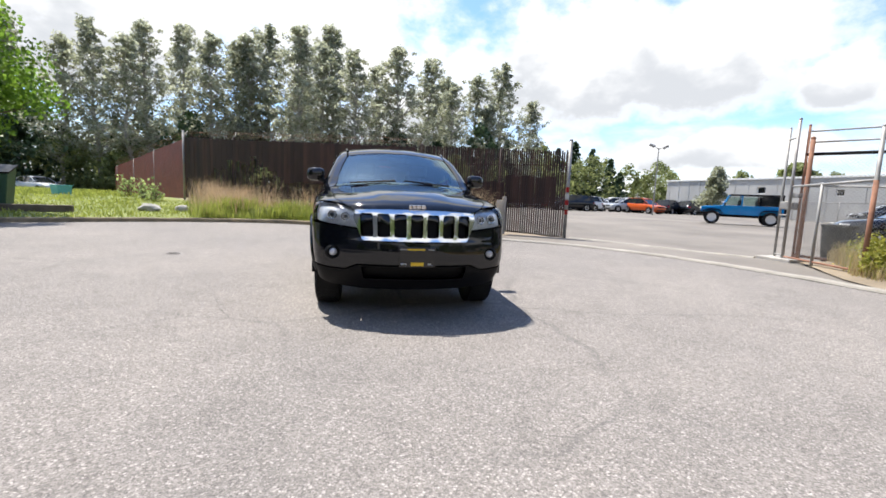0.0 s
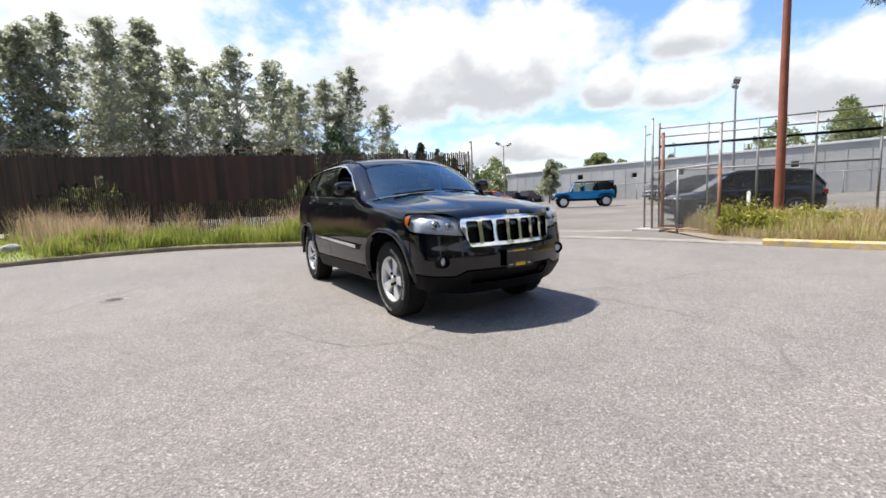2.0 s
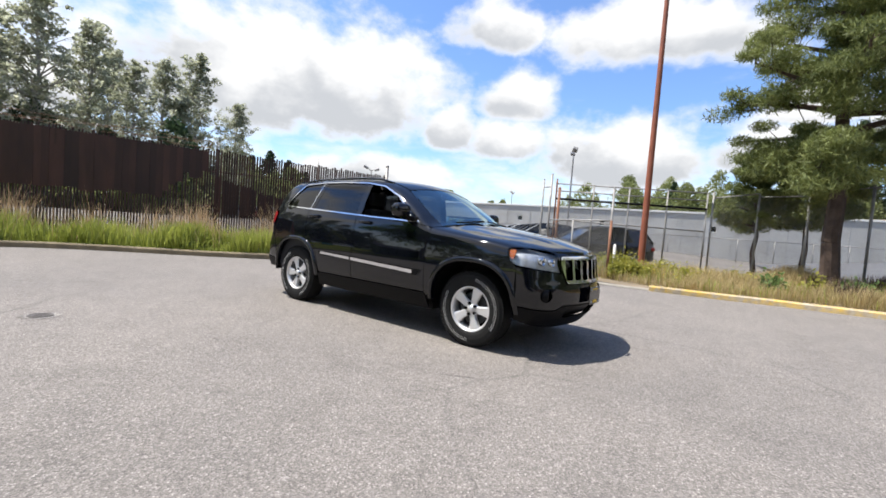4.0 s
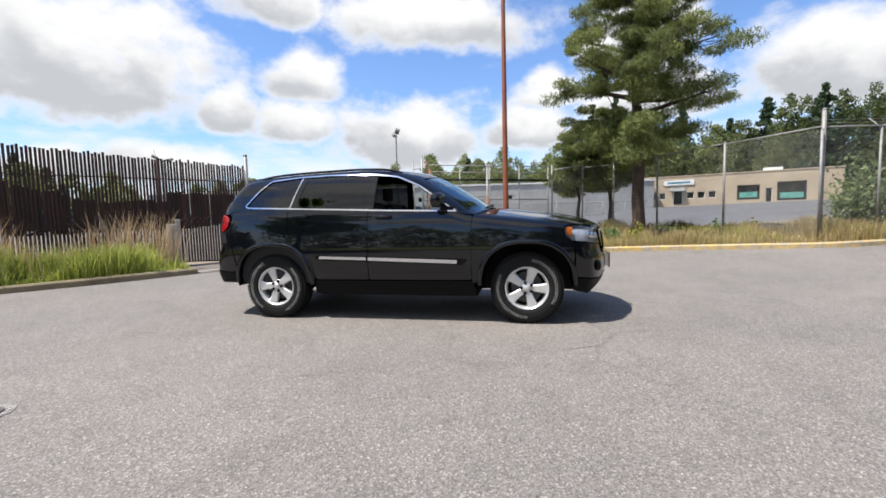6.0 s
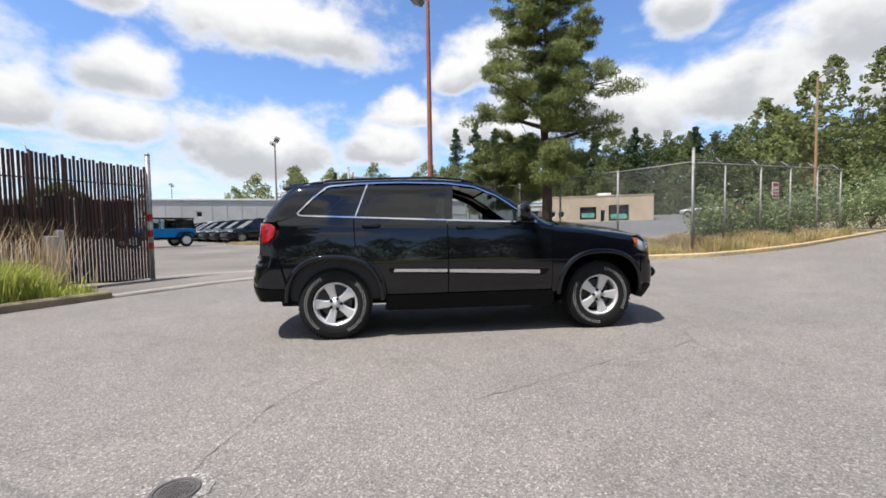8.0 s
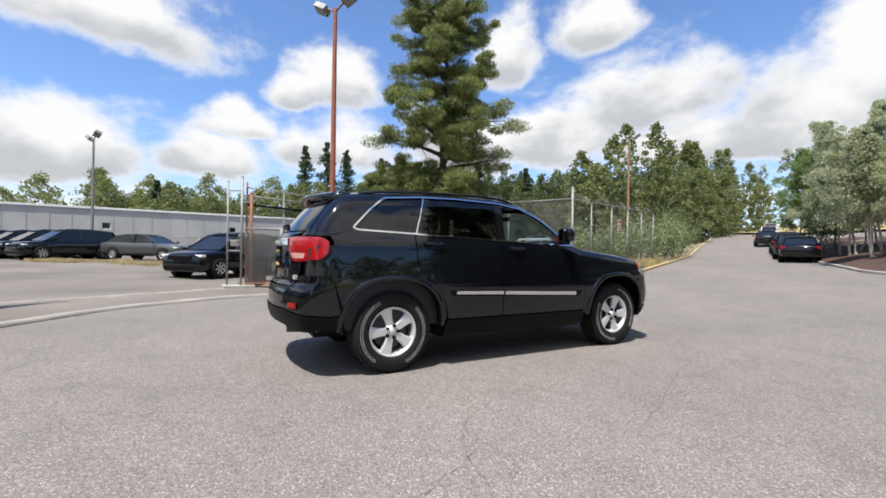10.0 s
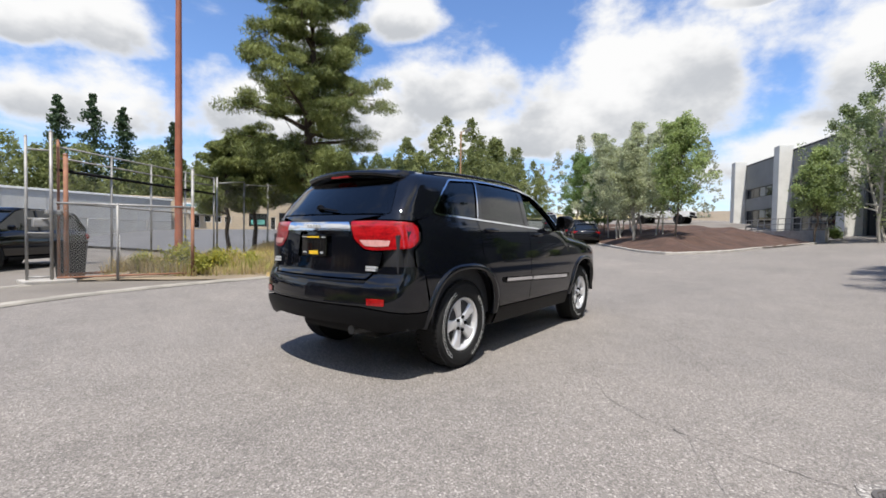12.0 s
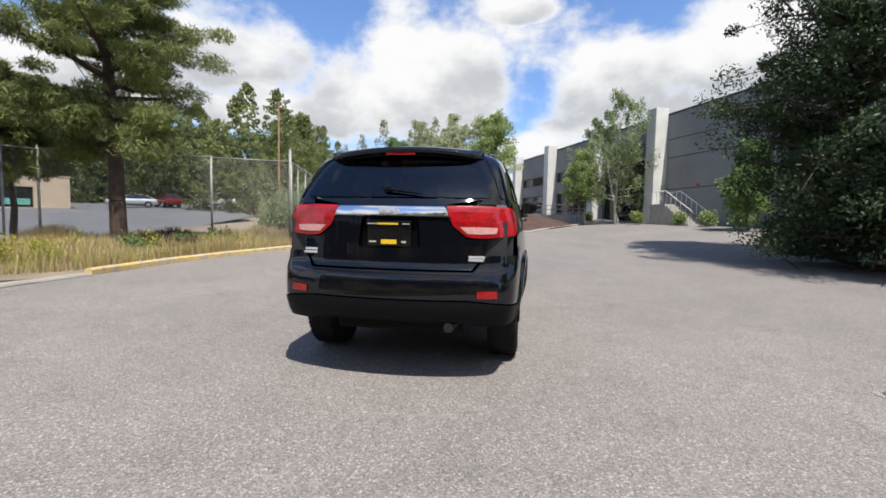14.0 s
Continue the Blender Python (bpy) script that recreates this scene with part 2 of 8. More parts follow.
KERB_OLD = speckled("mossy_kerb_concrete", (0.23, 0.185, 0.115), 3.0, 0.45, 0.9, fine=50, bump=0.5)


def yellow_kerb_material():
    k = Mat("worn_yellow_kerb_paint", 0.7).world_at()
    worn = k.ramp(k.noise(5, 6, 0.65), (0.36, 0.0), (0.56, 1.0))
    k.color(k.mix(worn, k.ramp(k.noise(20), (0.3, (0.56, 0.36, 0.07)), (0.7, (0.68, 0.47, 0.11))), k.ramp(k.noise(9), (0.3, (0.32, 0.26, 0.17)), (0.7, (0.46, 0.40, 0.30)))))
    k.bump(k.noise(60), 0.3, 0.005)
    return k.m


KERB_YELLOW = yellow_kerb_material()
GALV = speckled("galvanised_steel", (0.27, 0.265, 0.255), 6, 0.3, 0.6, 0.35, fine=60, bump=0.1)
STEEL_DULL = speckled("weathered_steel", (0.27, 0.26, 0.25), 5, 0.3, 0.55, 0.5, fine=50, bump=0.15)
RUST = speckled("rusty_steel", (0.24, 0.115, 0.07), 4, 0.4, 0.8, 0.1, fine=40, bump=0.3)
REDPOLE = speckled("red_brown_pole_paint", (0.27, 0.085, 0.045), 3, 0.3, 0.6, fine=30, bump=0.15)


# rust-brown slats seen against the light, their shade darkened into the colour
def slat_material():
    k = Mat("shaded_brown_slats", 0.65).world_at()
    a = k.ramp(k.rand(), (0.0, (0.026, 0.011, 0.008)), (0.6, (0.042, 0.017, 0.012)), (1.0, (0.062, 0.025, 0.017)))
    streak = k.ramp(k.noise(3.0, 4, 0.6, (1, 1, 0.25)), (0.3, 0.7), (0.7, 1.25))
    k.color(k.mix(1.0, a, streak, "MULTIPLY"))
    k.bump(k.noise(50), 0.2, 0.003)
    return k.m


SLAT_SHADED = slat_material()
BLACK_PLASTIC = speckled("black_textured_plastic", (0.0045, 0.0045, 0.005), 20, 0.2, 0.5, fine=300, bump=0.12, spec=0.12)
BLACK_GLOSS = paint_material("gloss_black_trim", (0.006, 0.006, 0.007))
RUBBER = speckled("tyre_rubber", (0.012, 0.012, 0.012), 8, 0.25, 0.8, fine=120, bump=0.2, spec=0.25)
CHROME = Mat("chrome", 0.06, 1.0).color((0.78, 0.79, 0.81)).m
ALLOY = speckled("silver_alloy", (0.72, 0.72, 0.72), 6, 0.06, 0.32, 0.55, fine=80, bump=0.03)
DARK_METAL = speckled("dark_brake_metal", (0.08, 0.08, 0.08), 15, 0.3, 0.5, 0.6, fine=100, bump=0.1)
CAR_BLACK = paint_material("blue_black_metallic_paint", (0.0032, 0.0038, 0.006))
GLASS = glass_material("clear_glass", (0.80, 0.86, 0.84))
WINDSCREEN = glass_material("windscreen_glass", (0.55, 0.64, 0.66), 2.5, 0.0, (0.72, 0.93, 1.0))
TINTED = glass_material("privacy_glass", (0.05, 0.055, 0.06), 1.62)
SEAT = speckled("dark_grey_seat_cloth", (0.035, 0.035, 0.038), 10, 0.3, 0.9, fine=200, bump=0.3)
DASH = speckled("black_dashboard", (0.02, 0.02, 0.022), 10, 0.2, 0.6, fine=200, bump=0.2)


def lens_material(name, lo, hi):
    """A moulded lamp lens: fine facets under a clear coat."""
    k = Mat(name, 0.3, 0.0, 0.2)
    sep = k.n.new("ShaderNodeSeparateColor")
    k.l.new(k.voronoi(70, "F1", "Color"), sep.inputs[0])
    k.color(k.mix(0.45, k.ramp(k.noise(9, 2, 0.5, (1, 1, 3)), (0.35, lo), (0.65, hi)), k.ramp(sep.outputs[0], (0.0, lo), (1.0, hi))))
    k.set("Coat Weight", 1.0).set("Coat Roughness", 0.03)
    k.bump(k.voronoi(70), 0.25, 0.004)
    return k.m


RED_LENS = lens_material("red_lamp_lens", (0.15, 0.001, 0.003), (0.42, 0.006, 0.009))
WHITE_LENS = speckled("pale_lamp_lens", (0.72, 0.71, 0.69), 30, 0.15, 0.2, fine=70, bump=0.4)
REVERSE_LENS = speckled("rosy_reversing_lens", (0.52, 0.27, 0.25), 30, 0.2, 0.2, fine=60, bump=0.4)
BOWL = speckled("bright_lamp_bowl", (0.56, 0.57, 0.58), 22, 0.3, 0.3, 0.45, fine=40, bump=0.2)
AMBER = paint_material("amber_lens", (0.45, 0.11, 0.015))
PLATE_BLACK = paint_material("black_plate", (0.006, 0.006, 0.006))
PLATE_YELLOW = speckled("yellow_print", (0.72, 0.46, 0.02), 30, 0.1, 0.5, bump=0)
WHITE_PRINT = speckled("grey_white_print", (0.42, 0.42, 0.41), 30, 0.12, 0.6, bump=0)
HEAD_LENS = glass_material("headlamp_lens", (0.86, 0.88, 0.9))


# ---- mesh helpers ----
def mesh_of(name, bm, material, smooth=False):
    me = bpy.data.meshes.new(name)
    bm.to_mesh(me)
    bm.free()
    if material:
        me.materials.append(material)
    if smooth:
        me.shade_smooth()
    return me


def part(name, bm, material, parent=None, label="", smooth=False):
    ob = new(name, mesh_of(name, bm, material, smooth))
    if parent:
        ob.parent = parent
    if label:
        ob["label"] = label
    return ob


def thing(name, label, category, at=(0, 0, 0), rz=0.0, group="", kind=""):
    ob = new(name)
    ob.empty_display_size = 0.2
    ob.matrix_basis = pose(*at, 0, 0, rz)
    return tagged(ob, label, category, group, kind)


def box(bm, x0, x1, y0, y1, z0, z1, bevel=0.0):
    r = bmesh.ops.create_cube(bm, size=1.0, matrix=Matrix.Translation(((x0 + x1) / 2, (y0 + y1) / 2, (z0 + z1) / 2)) @ Matrix.Diagonal((x1 - x0, y1 - y0, z1 - z0, 1)))
    if bevel:
        edges = {e for v in r["verts"] for e in v.link_edges}
        bmesh.ops.bevel(bm, geom=list(edges), offset=bevel, segments=2, affect="EDGES", profile=0.6)
    return r["verts"]


def tube(bm, a, b, r0, r1=None, sides=8, cap=True):
    """A tapered round bar from a to b."""
    a, b = Vector(a), Vector(b)
    d = b - a
    if d.length < 1e-6:
        return
    m = Matrix.Translation((a + b) / 2) @ d.to_track_quat("Z", "Y").to_matrix().to_4x4()
    bmesh.ops.create_cone(bm, cap_ends=cap, segments=sides, radius1=r0, radius2=r0 if r1 is None else r1, depth=d.length, matrix=m)


def lathe(bm, profile, axis="x", steps=40, closed=False, matrix=None):
    """Turns a profile of (radius, along) about an axis."""
    rings = []
    for k in range(steps):
        t = 2 * math.pi * k / steps
        ring = []
        for r, u in profile:
            p = Vector((u, r * math.cos(t), r * math.sin(t))) if axis == "x" else Vector((r * math.cos(t), r * math.sin(t), u))
            ring.append(bm.verts.new(matrix @ p if matrix else p))
        rings.append(ring)
    n = len(profile)
    for k in range(steps):
        a, b = rings[k], rings[(k + 1) % steps]
        for i in range(n if closed else n - 1):
            j = (i + 1) % n
            bm.faces.new((a[i], a[j], b[j], b[i]) if axis == "x" else (a[i], b[i], b[j], a[j]))


def strip_mesh(bm, left, right, z_top, z_bottom=None):
    """A long bar between two polylines: top, and sides down to z_bottom."""
    def row(pts, zs):
        return [bm.verts.new((p[0], p[1], z)) for p, z in zip(pts, zs)]
    a, b = row(left, z_top), row(right, z_top)
    for i in range(len(a) - 1):
        bm.faces.new((a[i], b[i], b[i + 1], a[i + 1]))
    if z_bottom is not None:
        c, d = row(left, z_bottom), row(right, z_bottom)
        for i in range(len(a) - 1):
            bm.faces.new((c[i], a[i], a[i + 1], c[i + 1]))
            bm.faces.new((b[i], d[i], d[i + 1], b[i + 1]))
        bm.faces.new((a[0], c[0], d[0], b[0]))
        bm.faces.new((b[-1], d[-1], c[-1], a[-1]))


def spline(pts, n):
    """n points along a smooth line through pts."""
    p = np.array(pts, float)
    t = np.r_[0, np.cumsum(np.linalg.norm(np.diff(p[:, :2], axis=0), axis=1))]
    m = np.gradient(p, t, axis=0)
    q = np.linspace(0, t[-1], n)
    i = np.clip(np.searchsorted(t, q, "right") - 1, 0, len(t) - 2)
    h = (t[i + 1] - t[i])[:, None]
    s = ((q - t[i])[:, None]) / h
    return (2 * s**3 - 3 * s**2 + 1) * p[i] + (s**3 - 2 * s**2 + s) * h * m[i] + (-2 * s**3 + 3 * s**2) * p[i + 1] + (s**3 - s**2) * h * m[i + 1]


def side_of(pts, off):
    """A polyline moved sideways (to its left) by off."""
    p = np.array(pts, float)[:, :2]
    d = np.gradient(p, axis=0)
    d /= np.linalg.norm(d, axis=1)[:, None]
    return p + np.c_[-d[:, 1], d[:, 0]] * off


def rise(x, y):
    """Height of the ground: level round the car, climbing along the street and a little into the lot."""
    d = np.minimum(np.maximum(0.0, -(np.asarray(y, float) + 3.0)), 130.0)
    west = np.clip(-(np.asarray(x, float) + 2.0), 0.0, 12.0)
    street = 0.031 * d + 0.055 * np.maximum(0, d - 30.0) + 0.05 * west * np.clip(d / 28.0, 0, 1)
    inward = 0.74 * np.asarray(x, float) + 0.67 * np.asarray(y, float) - 10.5
    return street + 0.37 * np.clip(inward / 11.0, 0, 1) * np.clip((np.asarray(y, float) + 2.0) / 6.0, 0, 1)


def sheet(bm, poly, lift, step=1.0):
    """A polygon filled with triangles that lie on the rising ground."""
    from mathutils.geometry import delaunay_2d_cdt
    pts = []
    n = len(poly)
    for i in range(n):
        a, b = np.array(poly[i][:2], float), np.array(poly[(i + 1) % n][:2], float)
        k = max(1, int(np.linalg.norm(b - a) / step))
        pts += [tuple(a + (b - a) * j / k) for j in range(k)]
    m = len(pts)
    P = np.array(pts)
    lo, hi = P.min(0), P.max(0)
    gx, gy = np.meshgrid(np.arange(lo[0] + step / 2, hi[0], step), np.arange(lo[1] + step / 2, hi[1], step))
    cand = np.c_[gx.ravel(), gy.ravel()]
    cand = cand[inside(cand, P)]
    if len(cand):
        far = np.array([np.min(np.hypot(*(P - c).T)) for c in cand]) > step * 0.4
        cand = cand[far]
    V = [Vector(p) for p in pts] + [Vector(c) for c in cand]
    out = delaunay_2d_cdt(V, [(i, (i + 1) % m) for i in range(m)], [], 0, 1e-6)
    vs = out[0]
    tri = np.array(out[2])
    C = np.array([[v.x, v.y] for v in vs])
    keep = inside(C[tri].mean(1), P)
    zs = rise(C[:, 0], C[:, 1]) + (lift(C) if callable(lift) else lift)
    made = [bm.verts.new((c[0], c[1], z)) for c, z in zip(C, zs)]
    for t in tri[keep]:
        f = bm.faces.new([made[i] for i in t])
        if f.normal.z < 0 or (f.normal_update() or f.normal.z < 0):
            f.normal_flip()


def inside(points, poly):
    """Which points lie in a polygon."""
    x, y = points[:, 0], points[:, 1]
    res = np.zeros(len(points), bool)
    px, py = poly[:, 0], poly[:, 1]
    j = len(poly) - 1
    for i in range(len(poly)):
        hit = (py[i] > y) != (py[j] > y)
        with np.errstate(divide="ignore", invalid="ignore"):
            res ^= hit & (x < (px[j] - px[i]) * (y - py[i]) / (py[j] - py[i]) + px[i])
        j = i
    return res

# ---- ground ----
bm = bmesh.new()
xs = np.r_[np.linspace(-420, -60, 13), np.linspace(-50, 60, 45), np.linspace(70, 420, 13)]
ys = np.r_[np.linspace(-420, -80, 13), np.linspace(-75, 60, 55), np.linspace(70, 420, 13)]
grid = [[bm.verts.new((x, y, float(rise(x, y)) - 0.06)) for x in xs] for y in ys]
for a, b in zip(grid, grid[1:]):
    for i in range(len(xs) - 1):
        bm.faces.new((a[i], a[i + 1], b[i + 1], b[i]))
tagged(part("ground", bm, SOIL), "dry soil and rough grass ground", "ground", kind="structure")
KERB_NORTH = [(-22, -9), (-19, -2), (-14.8, 2.8), (-11.3, 5.6), (-8.5, 7.7), (-6.2, 8.95), (-4.4, 9.5), (-2.6, 9.5), (-1.0, 8.55), (0.2, 7.5), (1.2, 6.72), (2.2, 6.12), (2.85, 5.75)]
APRON = [(2.85, 5.75), (3.9, 5.1), (4.9, 4.4), (5.7, 3.4), (6.3, 2.25), (6.65, 1.05), (6.88, -0.3), (7.0, -1.6)]
KERB_EAST = [(7.0, -1.6), (7.2, -2.7), (7.2, -4.0), (6.95, -5.5), (6.5, -7.2), (6.2, -8.6), (6.45, -9.9), (7.5, -13.0), (9.3, -16.6), (13.4, -24.6), (24, -45), (40, -76)]
ISLAND = [(16.5, -43), (6.4, -26.4), (3.8, -21.8), (2.0, -18.9), (0.7, -17.9), (-0.6, -19.6), (-2.7, -25.6), (-5.6, -31.6), (-4.6, -36), (6, -46)]
kn, ap, ke = spline(KERB_NORTH, 60), spline(APRON, 24), spline(KERB_EAST, 60)

bm = bmesh.new()
sheet(bm, [tuple(p) for p in kn] + [tuple(p) for p in ap[1:]] + [tuple(p) for p in ke[1:]] + [(20, -84), (-10, -60), (-30, -50), (-40, -30), (-32, -9)], 0.0, 1.1)
tagged(part("road", bm, ASPHALT), "worn grey asphalt turning circle with pale chips and cracks", "road", kind="structure")
# the lot behind the gate
bm = bmesh.new()
lot = [tuple(p) for p in ap[::1]] + [(9.4, 1.9), (12.2, -3.5), (14, -9), (40, -10), (75, -5), (90, 40), (70, 100), (10, 110), (-6, 40), (6.3, 6.9), (4.6, 7.7)]
sheet(bm, lot, -0.012, 2.5)
tagged(part("lot_pavement", bm, LOT), "dusty pale grey asphalt of the storage lot", "pavement", kind="structure")


def kerb(name, pts, mat, label, width=0.15, height=0.13, off=0.0):
    bm = bmesh.new()
    inner, outer = side_of(pts, off), side_of(pts, off + width)
    mid1, mid2 = side_of(pts, off + 0.025), side_of(pts, off + width - 0.025)
    z = rise(inner[:, 0], inner[:, 1])
    wob = np.array([noise.noise((p[0] * 1.3, p[1] * 1.3, 0)) for p in inner]) * 0.012
    prof = [(inner, z - 0.03), (inner, z + height - 0.03 + wob), (mid1, z + height + wob), (mid2, z + height + wob), (outer, z + height - 0.03 + wob), (outer, z - 0.03)]
    rows = [[bm.verts.new((p[0], p[1], h)) for p, h in zip(line, hs)] for line, hs in prof]
    for a, b in zip(rows, rows[1:]):
        for i in range(len(a) - 1):
            bm.faces.new((a[i], b[i], b[i + 1], a[i + 1]))
    bm.faces.new([r[0] for r in rows])
    bm.faces.new([r[-1] for r in rows][::-1])
    bmesh.ops.recalc_face_normals(bm, faces=bm.faces)
    return tagged(part(name, bm, mat), label, "kerb", kind="structure")


kerb("kerb_north", spline(KERB_NORTH, 160), KERB_OLD, "mossy brown concrete kerb along the grass")
kerb("kerb_east", spline(KERB_EAST, 200), KERB_YELLOW, "worn yellow painted kerb")
kerb("kerb_apron", spline(APRON, 60), KERB_GREY, "low pale driveway lip", 0.26, 0.04)
kerb("apron_seam", spline(APRON, 60), SEAM, "dark open joint before the driveway lip", 0.05, 0.008, -0.052)
kerb("apron_seam_inner", spline(APRON, 60), SEAM, "dark open joint behind the driveway lip", 0.035, 0.008, 0.262)
kerb("kerb_apron_inner", spline([(6.25, 6.75), (6.95, 5.9), (7.5, 4.85), (8.05, 3.8), (8.85, 2.5)], 60), KERB_GREY, "pale concrete strip in line with the gate", 0.24, 0.012)
# grassed banks behind the kerbs
FENCE_A, FENCE_B, FENCE_END = (-8.2, 16.1), (-20.2, 35.4), (6.04, 6.74)


def bank_north(C):
    k = spline(KERB_NORTH, 120)[:, :2]
    d = np.sqrt(((C[:, None] - k[None]) ** 2).sum(-1)).min(1)
    return 0.10 + np.clip(d - 0.2, 0, 8) * 0.055 * np.clip((4.5 - C[:, 0]) / 6, 0, 1)


def bank_east(C):
    k = spline(KERB_EAST, 200)[:, :2]
    d = np.sqrt(((C[:, None] - k[None]) ** 2).sum(-1)).min(1)
    lotside = spline([(7.05, -1.75), (7.4, -0.9), (7.7, -0.3), (8.3, 0.55), (9.2, 1.7), (10.2, -0.2), (12.0, -3.6)], 60)[:, :2]
    e = np.sqrt(((C[:, None] - lotside[None]) ** 2).sum(-1)).min(1)
    return (0.105 + np.clip(d - 0.2, 0, 3.5) * 0.06) * np.clip(e / 0.9, 0.06, 1)


def bank_forecourt(C):
    edge = spline([(14.5, -9.0), (16, -5), (40, -3), (62, -8)], 120)[:, :2]
    d = np.sqrt(((C[:, None] - edge[None]) ** 2).sum(-1)).min(1)
    return (0.25 + 0.02 * np.clip(C[:, 0] - 15, 0, 45)) * np.clip(d / 9.0, 0, 1) + 0.004


kn2, ke2 = side_of(spline(KERB_NORTH, 60), 0.14), side_of(spline(KERB_EAST, 60), 0.14)
VERGE_NORTH = [tuple(p) for p in kn2] + [(4.5, 7.75), (-0.4, 10.98), FENCE_A, (-13, 24), FENCE_B, (-30, 40), (-45, 25), (-40, -9)]
bm = bmesh.new()
sheet(bm, VERGE_NORTH, bank_north, 1.0)
tagged(part("verge_north", bm, MEADOW), "green grassy bank behind the kerb", "grass bank", kind="structure")
VERGE_EAST = [tuple(p) for p in ke2[:42]] + [(20, -30), (16, -16), (13.6, -8.4), (12.0, -3.6), (9.2, 1.7), (7.7, -0.3)]
bm = bmesh.new()
sheet(bm, VERGE_EAST, bank_east, 0.8)
tagged(part("verge_east", bm, SOIL), "dry weedy verge behind the yellow kerb", "verge", kind="structure")
bm = bmesh.new()
sheet(bm, [(14.5, -9.0), (17, -17), (24, -32), (40, -48), (60, -40), (62, -8), (40, -3), (16, -5)], bank_forecourt, 2.0)
tagged(part("forecourt_pavement", bm, DARK_ASPHALT), "grey asphalt forecourt of the tan building", "pavement", kind="structure")


def bank_island(C):
    k = np.array(dense2(ISLAND, 0.5))
    d = np.sqrt(((C[:, None] - k[None]) ** 2).sum(-1)).min(1)
    lumps = np.array([noise.noise((c[0] * 0.45, c[1] * 0.45, 2.0)) + 0.45 * noise.noise((c[0] * 1.4, c[1] * 1.4, 6.0)) for c in C])
    return 0.08 + np.minimum(d, 3.4) * 0.27 + 0.26 * lumps * np.clip(d / 1.5, 0, 1)


def dense2(poly, step):
    out = []
    for a, b in zip(poly, poly[1:] + poly[:1]):
        a, b = np.array(a, float), np.array(b, float)
        n = max(1, int(np.linalg.norm(b - a) / step))
        out += [a + (b - a) * i / n for i in range(n)]
    return out


isl = spline(ISLAND[:8], 60)
bm = bmesh.new()
sheet(bm, [(12.5, -42.0), (7.4, -34.5), (4.0, -33.5), (0.6, -33.5), (-1.4, -36.0), (-2.0, -42.5), (2.0, -48.0), (10.0, -50.0)], 0.95, 1.5)
tagged(part("upper_pavement", bm, LOT), "grey asphalt of the raised lot behind the trees", "pavement", kind="structure")
bm = bmesh.new()
sheet(bm, ISLAND, bank_island, 0.5)
tagged(part("mulch_bank", bm, MULCH), "brown bark mulch bank under young trees", "planting bed", kind="structure")
kerb("kerb_island", isl[::-1], CONCRETE, "pale concrete kerb round the mulch bank", 0.15, 0.12, -0.15)

# manhole with a patch of newer asphalt
bm = bmesh.new()
lathe(bm, [(0.001, 0.008), (0.118, 0.008), (0.122, 0.0035), (0.126, 0.0035), (0.129, 0.010), (0.152, 0.010), (0.158, 0.0), (0.158, -0.05)], "z", 40)
for i in range(-5, 6):
    for j in range(-5, 6):
        if i * i + j * j < 22:
            box(bm, i * 0.022 - 0.007, i * 0.022 + 0.007, j * 0.022 - 0.007, j * 0.022 + 0.007, 0.006, 0.012)
IRON = speckled("cast_iron", (0.125, 0.114, 0.105), 12, 0.35, 0.6, 0.5, fine=80, bump=0.3)
mh = tagged(part("manhole_cover", bm, IRON), "round cast iron manhole cover set in asphalt", "manhole cover")
mh.matrix_basis = pose(-3.46, 1.81, 0.004) @ Matrix.Diagonal((0.66, 0.66, 0.8, 1))


def patch_material():
    k = Mat("dark_asphalt_patch", 0.9, 0, 0.25).world_at()
    sep = k.n.new("ShaderNodeSeparateColor")
    k.l.new(k.voronoi(80, "F1", "Color"), sep.inputs[0])
    c = k.ramp(sep.outputs[0], (0, (0.09, 0.083, 0.077)), (0.7, (0.20, 0.186, 0.172)), (1, (0.38, 0.36, 0.33)))
    k.color(k.mix(1.0, c, k.ramp(k.noise(2.5, 5), (0.3, 0.75), (0.7, 1.25)), "MULTIPLY"))
    k.bump(k.voronoi(80), 0.5, 0.006)
    return k.m


bm = bmesh.new()
ring = [(-3.46 + (0.15 + 0.05 * noise.noise((3 * math.cos(t), 3 * math.sin(t), 1))) * math.cos(t), 1.81 + (0.15 + 0.05 * noise.noise((3 * math.cos(t), 3 * math.sin(t), 5))) * math.sin(t)) for t in np.linspace(0, 2 * math.pi, 26)[:-1]]
sheet(bm, ring, 0.004, 0.25)
tagged(part("road_patch", bm, patch_material()), "darker asphalt patch round the manhole", "road", kind="structure")

# long open cracks across the turning circle
CRACK = speckled("crack_shadow", (0.11, 0.103, 0.097), 6, 0.4, 0.95, fine=60, bump=0.2)


